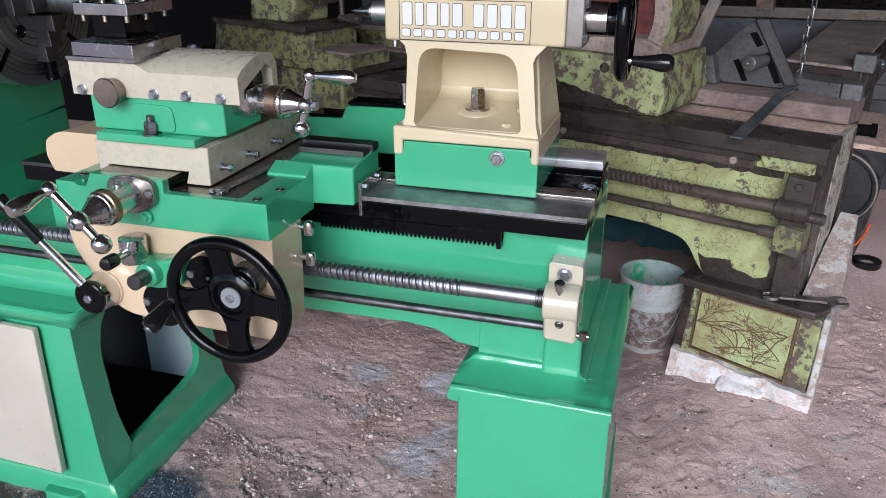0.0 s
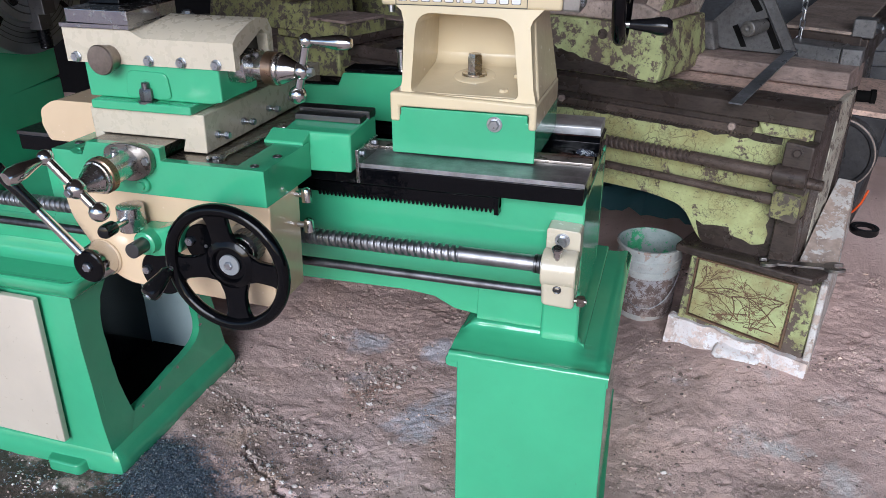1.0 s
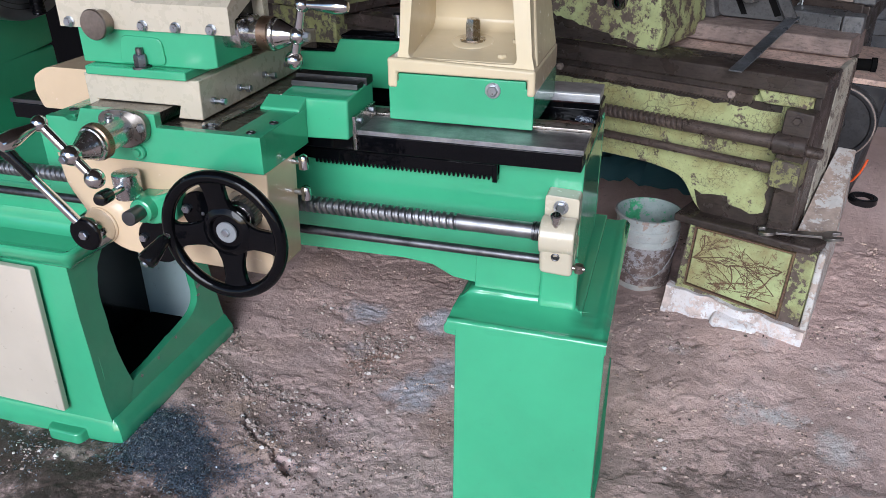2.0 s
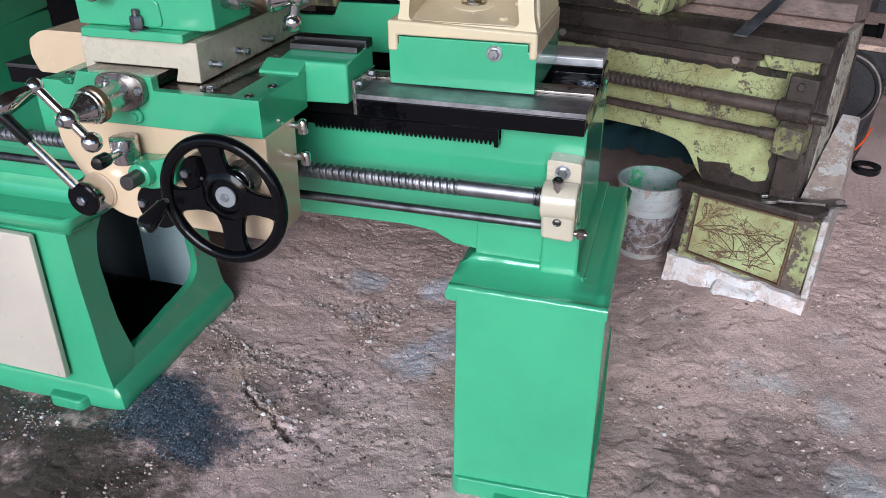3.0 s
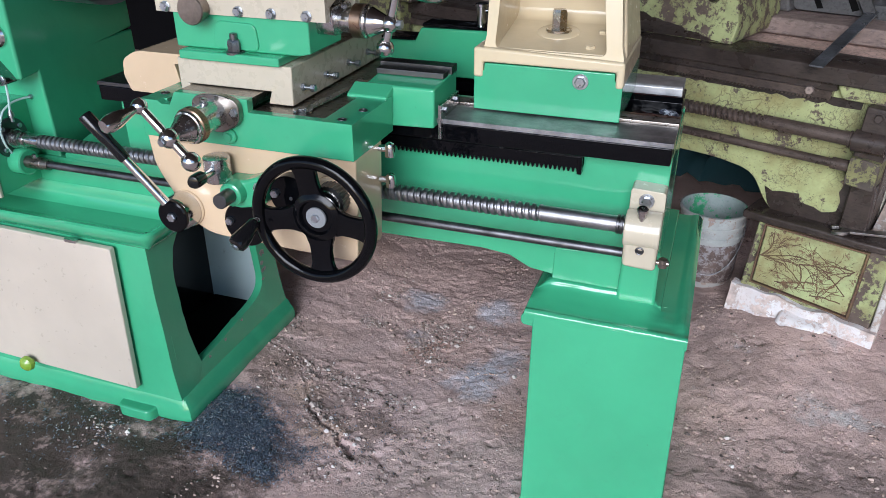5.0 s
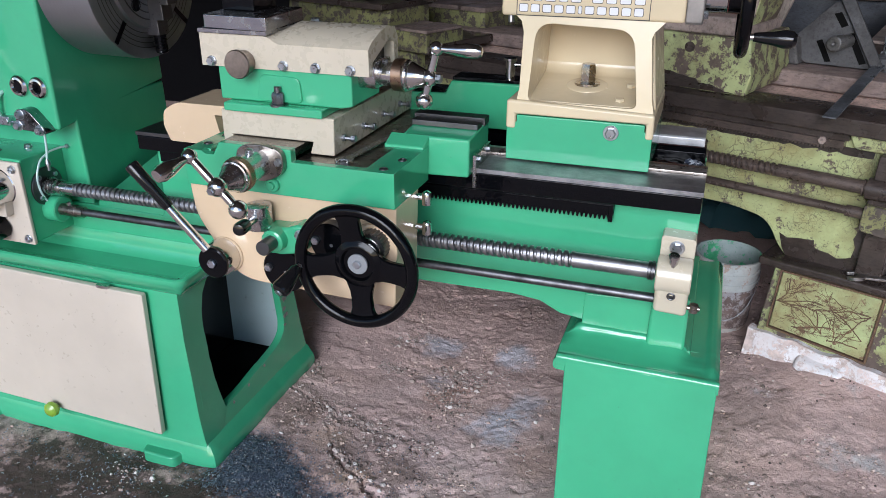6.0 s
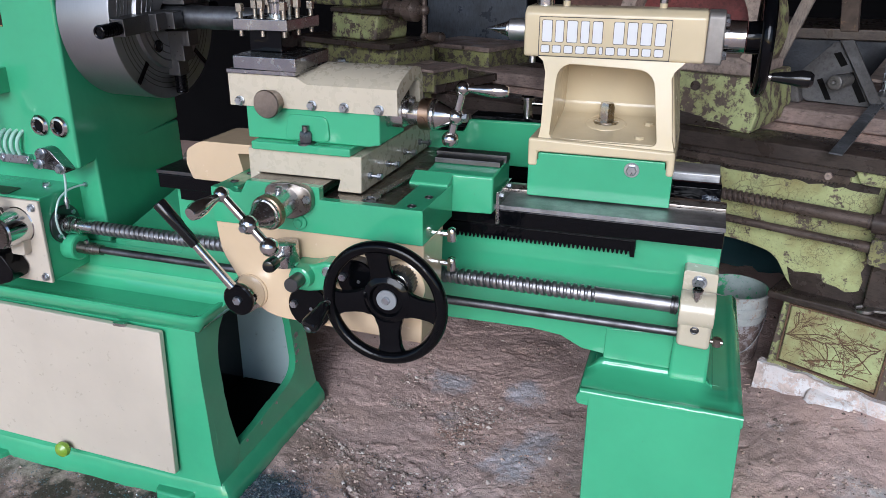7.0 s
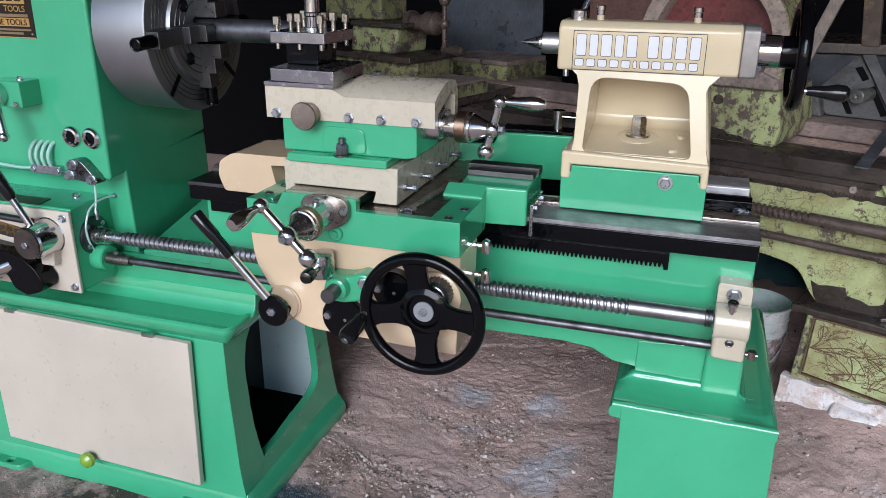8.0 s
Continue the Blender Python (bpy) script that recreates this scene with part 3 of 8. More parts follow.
    pts = [(-0.298 + 0.246 * i / 18, 1.0835 + 0.0022 * noise.noise(Vector((i * 1.7, 2, 0)))) for i in range(19)] + [(-0.043, 1.092), (-0.041, 1.30), (-0.058, 1.69), (-0.320, 1.69), (-0.321, 1.30), (-0.314, 1.094)]
    prism(bm, pts, "z", 0.040, 0.086)
    for v in bm.verts:
        v.co.z += 0.05 * (v.co.x + 0.18) + (0.003 * noise.noise(Vector((v.co.x * 40, v.co.y * 40, 6))) if v.co.z < 0.06 else 0.0)
    part("foot_flange", bm, GREEN, leg, "", 0.0035, 3)
    ear = round_poly([(-0.226, 1.091), (-0.218, 1.038), (-0.137, 1.038), (-0.131, 1.091)], [0, 0.020, 0.020, 0], 5)
    part("foot_lug", holed(nb(), ear, arc(-0.180, 1.058, 0.009, 0, 330, 11), "z", 0.030, 0.062), GREEN, leg, "", 0.004)


def lean(z):
    """The outer end of the head stand: upright, splayed out towards its foot."""
    return -1.158 + 0.010 * smoothstep(0.40, 0.16, z) + 0.018 * smoothstep(0.17, 0.0, z)


def build_head_stand():
    stand = part("head_stand", prism(nb(), [(-2.30, 0.0)] + [(lean(z), z) for z in (0.0, 0.03, 0.07, 0.11, 0.16, 0.26, 0.36, 0.500)] + [(-2.30, 0.500)], "y", 1.130, 1.150), GREEN, lathe, "green cast stand under the headstock with an open side")
    # open end wall
    outer = [(1.149, 0.0), (1.622, 0.0), (1.616, 0.135), (1.600, 0.24), (1.575, 0.500), (1.149, 0.500)]
    inner = round_poly([(1.290, 0.492), (1.238, 0.470), (1.211, 0.430), (1.203, 0.385), (1.202, 0.300), (1.208, 0.210), (1.229, 0.122), (1.300, 0.127), (1.390, 0.137), (1.480, 0.146), (1.518, 0.162), (1.530, 0.195), (1.524, 0.300), (1.510, 0.492)], [0.01, 0.02, 0.02, 0.02, 0.03, 0.03, 0.006, 0.02, 0.02, 0.02, 0.02, 0.02, 0.04, 0.02], 4)
    bm = holed(nb(), outer, inner, "x", -0.010, 0.010, 64)
    for v in bm.verts:
        p = Vector((v.co.y * 42, v.co.z * 42, 3))
        if 1.16 < v.co.y < 1.57 and 0.06 < v.co.z < 0.49:
            v.co.y += 0.0024 * noise.noise(p)
            v.co.z += 0.0030 * noise.noise(p + Vector((9, 4, 0)))
        v.co.x += lean(v.co.z) - 0.0102
    part("end_wall", bm, GREEN, stand)
    # paint knocked off the edge of the opening
    primer = grimy("grey_green_primer", (0.20, 0.235, 0.205), 0.7, 0.0)
    rnd = random.Random(11)
    for cy, cz, size in ((1.544, 0.262, 0.013), (1.538, 0.236, 0.010), (1.541, 0.214, 0.011), (1.532, 0.188, 0.007), (1.410, 0.131, 0.006), (1.330, 0.121, 0.006), (1.260, 0.115, 0.005)):
        pts = [(cy + size * rnd.uniform(0.5, 1.15) * math.cos(0.7 * k), cz + 0.8 * size * rnd.uniform(0.5, 1.2) * math.sin(0.7 * k)) for k in range(9)]
        bm = prism(nb(), pts, "x", -0.001, 0.0008)
        for v in bm.verts:
            v.co.x += lean(v.co.z)
        part("paint_chip", bm, primer, stand, "chip where the green paint has gone")
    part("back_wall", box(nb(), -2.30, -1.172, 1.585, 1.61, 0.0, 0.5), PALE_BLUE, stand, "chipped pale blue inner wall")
    # an added black sheet and a black floor paint the stand's inner shade
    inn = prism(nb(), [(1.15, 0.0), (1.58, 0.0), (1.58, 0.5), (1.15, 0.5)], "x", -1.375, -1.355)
    part("inner_shade", inn, PLASTIC_SHADE_BLACK, stand, "added black sheet standing in for the shade inside the stand")
    part("inner_floor", box(nb(), -1.354, -1.172, 1.15, 1.585, -0.02, 0.070), SHADE_IRON_BLACK, stand, "black bottom of the stand, shade put into its colour")
    part("far_wall", box(nb(), -2.30, -2.28, 1.134, 1.60, 0.0, 0.5), GREEN, stand)
    # base flange: flares out of both walls, with a ragged lower edge
    rim = [(-0.004, 0.080), (0.0005, 0.074), (0.003, 0.064), (0.007, 0.055), (0.0095, 0.044), (0.0100, 0.030), (0.0085, 0.016), (-0.010, 0.012)]
    path = [(-2.3 + 1.160 * i / 60, 1.130, 0.0, -1.0) for i in range(61)]
    path += [(-1.136, 1.1315, 0.5, -0.86), (-1.1335, 1.135, 0.86, -0.5)] + [(-1.1325, 1.140 + 0.480 * i / 30, 1.0, 0.0) for i in range(31)]
    bm, rows = nb(), []
    for x, y, dx, dy in path:
        w = noise.noise(Vector((x * 22, y * 22, 7)))
        k = 1.9 if dx > 0.8 else 1.0
        low = 0.006 * noise.noise(Vector((x * 31, y * 31, 1))) + 0.003 * noise.noise(Vector((x * 90, y * 90, 4)))
        rows.append([bm.verts.new((x + dx * (o * k + (0.0022 * w if z < 0.07 else 0)), y + dy * (o * k + (0.0022 * w if z < 0.07 else 0)), z + (low if z < 0.035 else 0.25 * low))) for o, z in rim])
    for a, b in zip(rows, rows[1:]):
        for i in range(len(rim) - 1):
            bm.faces.new((a[i], a[i + 1], b[i + 1], b[i]))
    part("base_flange", bm, GREEN, stand)
    part("flange_core", box(nb(), -2.30, -1.152, 1.136, 1.148, 0.0, 0.06), GREEN, stand)
    ear = round_poly([(-1.312, 1.130), (-1.304, 1.097), (-1.214, 1.095), (-1.206, 1.130)], [0, 0.016, 0.022, 0], 5)
    part("foot_lug", prism(nb(), ear, "z", 0.008, 0.047), GREEN, stand, "", 0.006, 3)
    ear = round_poly([(-1.882, 1.130), (-1.872, 1.090), (-1.775, 1.090), (-1.762, 1.130)], [0, 0.03, 0.03, 0], 5)
    part("foot_lug", holed(nb(), ear, arc(-1.82, 1.108, 0.009, 0, 330, 11), "z", 0.006, 0.040), GREEN, stand, "", 0.005)
    # chip tray on top
    lip = [(-0.010, 0.470), (-0.0005, 0.476), (0.008, 0.488), (0.017, 0.502), (0.021, 0.511), (0.0205, 0.517), (0.0165, 0.5205), (0.010, 0.5195), (0.000, 0.515), (-0.012, 0.5148)]
    path = [(-2.30, 1.130, 0.0, -1.0), (-1.70, 1.1302, 0.0, -1.0), (-1.40, 1.1298, 0.0, -1.0), (-1.153, 1.130, 0.0, -1.0)]
    path += [(-1.153 + 0.006 * math.sin(radians(a)), 1.136 - 0.006 * math.cos(radians(a)), math.sin(radians(a)), -math.cos(radians(a))) for a in (15, 30, 45, 60, 75)]
    path += [(-1.147, 1.136, 1.0, 0.0), (-1.1475, 1.30, 1.0, 0.0), (-1.147, 1.60, 1.0, 0.0)]
    bm = nb()
    rows = [[bm.verts.new((x + dx * o, y + dy * o, z)) for o, z in lip] for x, y, dx, dy in path]
    for a, b in zip(rows, rows[1:]):
        for i in range(len(lip) - 1):
            bm.faces.new((a[i], a[i + 1], b[i + 1], b[i]))
    part("tray_lip", bm, GREEN, stand, "rolled lip of the chip tray")
    part("tray", box(nb(), -2.30, -1.158, 1.141, 1.60, 0.472, 0.5149), GREEN, stand)
    # removable cream door with a lime coloured knob
    panel = part("panel", prism(nb(), round_poly([(-1.806, 0.112), (-1.243, 0.100), (-1.232, 0.474), (-1.806, 0.480)], 0.004, 2), "y", 1.107, 1.1225), PALE_CREAM, stand, "cream sheet steel cover panel", 0.003)
    for sx in (-1.72, -1.335):
        part("catch", prism(nb(), round_poly([(sx - 0.016, 1.104), (sx + 0.016, 1.104), (sx + 0.016, 1.116), (sx - 0.016, 1.116)], 0.005, 3), "z", 0.474, 0.481), STEEL, panel)
    kb = nb()
    spin(kb, (-1.548, 1.102, 0.114), (0, -1, 0.05), [(0, 0.008), (0.004, 0.015), (0.011, 0.0195), (0.020, 0.018), (0.027, 0.010), (0.029, 0)], 20)
    part("knob", kb, paint("lime_enamel", (0.21, 0.36, 0.035), 0.25), panel, "shiny lime green knob")


def build_bed():
    bed = part("bed", prism(nb(), [(-2.2, 0.556), (-0.62, 0.560), (-0.44, 0.562), (-0.385, 0.556), (-0.345, 0.536), (-0.300, 0.530), (-0.295, 0.512), (-0.118, 0.524), (-0.118, 0.784), (-1.222, 0.784), (-1.222, 0.640), (-1.232, 0.620), (-2.2, 0.620)], "y", 1.214, 1.236), GREEN, lathe, "long cast bed painted green and black", 0.003)
    part("back_wall", prism(nb(), [(-2.2, 0.556), (-0.44, 0.562), (-0.345, 0.536), (-0.295, 0.512), (-0.118, 0.524), (-0.118, 0.776), (-1.222, 0.776), (-1.222, 0.62), (-2.2, 0.62)], "y", 1.520, 1.542), GREEN, bed, "", 0.003)
    part("gap_floor", hexa(nb(), [(-1.41, 1.216, 0.56), (-1.222, 1.216, 0.56), (-1.222, 1.53, 0.56), (-1.41, 1.53, 0.56)], [(-1.41, 1.216, 0.630), (-1.222, 1.216, 0.655), (-1.222, 1.53, 0.70), (-1.41, 1.53, 0.70)]), GREEN, bed, "", 0.006)
    part("lower_ledge", prism(nb(), [(1.236, 0.506), (1.190, 0.512), (1.200, 0.518), (1.2075, 0.526), (1.2115, 0.538), (1.2132, 0.556), (1.236, 0.600)], "x", -2.2, -1.122), GREEN, bed, "", 0.004)
    part("foot_pad", hexa(nb(), [(-0.302, 1.206, 0.500), (-0.150, 1.206, 0.505), (-0.150, 1.216, 0.505), (-0.302, 1.216, 0.500)],
        [(-0.300, 1.2115, 0.588), (-0.150, 1.2115, 0.596), (-0.150, 1.216, 0.596), (-0.300, 1.216, 0.588)]), GREEN, bed, "", 0.004, 3)
    part("boss", hexa(nb(), [(-0.181, 1.192, 0.510), (-0.112, 1.192, 0.510), (-0.112, 1.215, 0.510), (-0.181, 1.215, 0.510)],
        [(-0.178, 1.196, 0.614), (-0.114, 1.196, 0.614), (-0.114, 1.215, 0.614), (-0.178, 1.215, 0.614)]), GREEN, bed, "", 0.007, 3)
    # front rail: black cheek, ground flat, then the vee
    part("front_rail", prism(nb(), [(1.176, 0.781), (1.212, 0.781), (1.240, 0.762), (1.290, 0.762), (1.290, 0.812), (1.176, 0.812)], "x", -1.235, -0.119), BLACK, bed, "gloss black cheek of the front way", 0.003)
    part("front_way", prism(nb(), [(1.1745, 0.812), (1.263, 0.812), (1.263, 0.820), (1.1745, 0.820)], "x", -0.98, -0.118), WAY_STEEL, bed, "scored ground steel flat way", 0.0004)
    part("front_way_head", box(nb(), -1.236, -0.981, 1.1748, 1.263, 0.812, 0.8198), DARK_STEEL, bed, "oily dark way by the headstock", 0.0008)
    part("front_vee", prism(nb(), [(1.265, 0.812), (1.292, 0.812), (1.292, 0.824), (1.284, 0.832), (1.273, 0.832), (1.265, 0.824)], "x", -1.235, -0.117), OILY_STEEL, bed, "oily brown steel vee way", 0.001)
    part("rear_rail", prism(nb(), [(1.455, 0.762), (1.545, 0.762), (1.545, 0.810), (1.455, 0.810)], "x", -1.235, -0.121), BLACK, bed, "", 0.003)
    part("rear_way", prism(nb(), [(1.476, 0.810), (1.552, 0.810), (1.552, 0.830), (1.480, 0.830), (1.476, 0.826)], "x", -1.235, -0.126), GROUND_STEEL, bed, "ground steel rear way", 0.0015)
    part("rear_vee", prism(nb(), [(1.428, 0.795), (1.456, 0.795), (1.456, 0.812), (1.448, 0.820), (1.438, 0.820), (1.428, 0.812)], "x", -1.235, -0.122), BLACK, bed, "", 0.001)
    for x0 in (-0.150, -0.42, -0.72, -1.02):
        part("cross_rib", box(nb(), x0 - 0.028, x0 + 0.028, 1.236, 1.520, 0.600, 0.786), BLACK, bed, "", 0.006)
    part("end_wall", box(nb(), -0.146, -0.1185, 1.236, 1.520, 0.524, 0.772), GREEN, bed, "", 0.003)
    part("chip_floor", box(nb(), -1.222, -0.15, 1.236, 1.52, 0.60, 0.612), BLACK, bed)
    # rack under the black cheek
    rk = nb()
    box(rk, -1.20, -0.262, 1.196, 1.216, 0.752, 0.7805)
    part("rack_bar", rk, BLACK, bed, "gloss black gear rack", 0.001)
    teeth = nb()
    x = -0.60
    while x < -0.270:
        prism(teeth, [(x, 0.7525), (x + 0.0062, 0.7525), (x + 0.0045, 0.7445), (x + 0.0017, 0.7445)], "y", 1.1975, 1.2150)
        x += 0.0078
    tagged(part("rack_teeth", teeth, BLACK, bed), kind="stuff")
    part("rack_plate", prism(nb(), [(-0.62, 0.7735), (-0.262, 0.7735), (-0.262, 0.742), (-0.27, 0.742), (-0.27, 0.7695), (-0.62, 0.7695)], "y", 1.193, 1.2135), BLACK, bed, "", 0.001)
    # oil-soaked black filling between the ways at the open end
    sl = nb()
    n, m = 26, 22
    grid = []
    for j in range(m + 1):
        for i in range(n + 1):
            x, y = -0.300 + 0.178 * i / n, 1.2935 + 0.133 * j / m
            p = Vector((x * 60, y * 60, 2))
            end = smoothstep(-0.150, -0.128, x)
            grid.append(sl.verts.new((x, y, 0.800 + 0.006 * noise.noise(p * 0.6) + 0.003 * noise.noise(p * 1.9) - 0.010 * end * (0.6 + noise.noise(p)))))
    for j in range(m):
        for i in range(n):
            a = j * (n + 1) + i
            sl.faces.new((grid[a], grid[a + 1], grid[a + n + 2], grid[a + n + 1]))
    lips = [sl.verts.new((grid[j * (n + 1) + n].co.x + 0.002, grid[j * (n + 1) + n].co.y, 0.772)) for j in range(m + 1)]
    for j in range(m):
        sl.faces.new((grid[j * (n + 1) + n], lips[j], lips[j + 1], grid[(j + 1) * (n + 1) + n]))
    part("oily_filling", sl, BLACK, bed, "wet black oily sludge between the ways")
    return bed


def threaded(x0, x1, y, z, r, pitch, depth, seg=18):
    """A square-thread screw: a helical groove along x."""
    bm = nb()
    n = int((x1 - x0) / pitch * 12)
    rings = []
    for i in range(n + 1):
        x = x0 + (x1 - x0) * i / n
        ring = []
        for k in range(seg):
            t = 2 * math.pi * k / seg
            ph = ((x - x0) / pitch - k / seg) % 1.0
            rr = r - depth * (smoothstep(0.54, 0.62, ph) - smoothstep(0.92, 1.0, ph))
            ring.append(bm.verts.new((x, y + rr * math.cos(t), z + rr * math.sin(t))))
        rings.append(ring)
    for a, b in zip(rings, rings[1:]):
        for k in range(seg):
            bm.faces.new((a[k], a[(k + 1) % seg], b[(k + 1) % seg], b[k]))
    return bm


SCREW_Y, SCREW_Z, ROD_Z = 1.160, 0.6770, 0.6255
SCREW_STEEL = metal("screw_steel", (0.36, 0.36, 0.375), 0.42, (2, 1, 1), 120, wear=0.25)


def build_screws():
    screw = part("lead_screw", threaded(-1.405, -0.316, SCREW_Y, SCREW_Z, 0.0150, 0.0124, 0.0040), SCREW_STEEL, lathe, "bright steel lead screw with a coarse square thread")
    bm = nb()
    rod(bm, (-0.317, SCREW_Y, SCREW_Z), (-0.178, SCREW_Y, SCREW_Z), 0.0140, seg=28)
    part("plain_end", bm, SCREW_STEEL, screw)
    for x in (-0.188, -0.182):
        part("thrust_ring", spin(nb(), (x, SCREW_Y, SCREW_Z), (1, 0, 0), [(-0.0028, 0.0142), (-0.002, 0.0165), (0.002, 0.0165), (0.0028, 0.0142)], 28), DARK_STEEL, screw)
    bm = nb()
    rod(bm, (-1.485, SCREW_Y, SCREW_Z), (-1.404, SCREW_Y, SCREW_Z), 0.0146, seg=28)
    part("plain_end", bm, STEEL, screw)
    for x, r in ((-1.476, 0.021), (-1.462, 0.0185), (-1.450, 0.0185)):
        part("collar", spin(nb(), (x, SCREW_Y, SCREW_Z), (1, 0, 0), [(-0.005, 0.014), (-0.004, r), (0.004, r), (0.005, 0.014)], 28), STEEL, screw)
    fr = part("feed_rod", rod(nb(), (-1.45, SCREW_Y, ROD_Z), (-0.165, SCREW_Y, ROD_Z), 0.0083, seg=20), metal("scuffed_rod_steel", (0.17, 0.17, 0.18), 0.42, (1, 8, 8), 40, wear=0.35, bump=0.2), lathe, "scuffed dark steel feed rod")
    part("coupling", spin(nb(), (-1.455, SCREW_Y, ROD_Z), (1, 0, 0), [(0, 0.0135), (0.040, 0.0135), (0.042, 0.012), (0.060, 0.012)], 24), OILY_STEEL, fr)
    part("coupling_screw", hex_bolt(nb(), (-1.432, SCREW_Y - 0.002, ROD_Z + 0.013), (0, -0.2, 1), 0.005, 0.007), STEEL, fr)


BRACKET_CREAM = paint("dusty_cream_enamel", (0.53, 0.475, 0.36), rough=0.22, coat=0.3, wave=0.2, dirt=0.14)


def build_end_bracket():
    pr = round_poly([(-0.173, 0.608), (-0.120, 0.604), (-0.118, 0.648), (-0.123, 0.662), (-0.118, 0.676), (-0.118, 0.735), (-0.175, 0.738), (-0.175, 0.690)], [0.006, 0.006, 0.004, 0.006, 0.004, 0.006, 0.006, 0.01], 3)
    b = part("end_bracket", prism(nb(), pr, "y", 1.176, 1.2145), BRACKET_CREAM, lathe, "cream bearing bracket at the end of the lead screw", 0.003)
    bm = nb()
    spin(bm, (-0.176, SCREW_Y, SCREW_Z - 0.003), (1, 0, 0), [(0, 0.030), (0.002, 0.032), (0.056, 0.032), (0.058, 0.030)], 36)
    part("screw_bearing", bm, BRACKET_CREAM, b)
    bm = nb()
    hexa(bm, [(-0.175, 1.146, 0.606), (-0.119, 1.146, 0.603), (-0.119, 1.178, 0.603), (-0.175, 1.178, 0.606)], [(-0.175, 1.134, 0.662), (-0.119, 1.134, 0.662), (-0.119, 1.178, 0.662), (-0.175, 1.178, 0.662)])
    part("rod_bearing", bm, BRACKET_CREAM, b, "", 0.008, 3)
    part("bolt", hex_bolt(nb(), (-0.148, 1.175, 0.718), (0, -1, 0), 0.0085, 0.007, 0.0125), ZINC, b)
    cup = nb()
    spin(cup, (-0.150, 1.140, 0.704), (0, -0.25, 1), [(-0.014, 0.0042), (0.0, 0.0042), (0.001, 0.0076), (0.012, 0.0076), (0.0125, 0.0090), (0.0175, 0.0090), (0.019, 0.0070), (0.0192, 0)], 18)
    part("oil_cup", cup, STEEL, b, "steel spring oil cup")
    sc = nb()
    torus(sc, (-0.147, 1.1362, 0.6445), (0, -1, 0), 0.0058, 0.0016, 20, 8)
    spin(sc, (-0.147, 1.1395, 0.6445), (0, -1, 0), [(0, 0.005), (0.002, 0.005)], 6)
    part("set_screw", sc, DARK_STEEL, b)
    st = nb()
    rod(st, (-0.119, 1.150, 0.622), (-0.098, 1.150, 0.622), 0.0045)
    spin(st, (-0.108, 1.150, 0.615), (0, 0, 1), [(0, 0.0075), (0.014, 0.0075), (0.015, 0.006)], 12)
    part("side_oil_cup", st, OILY_STEEL, b)


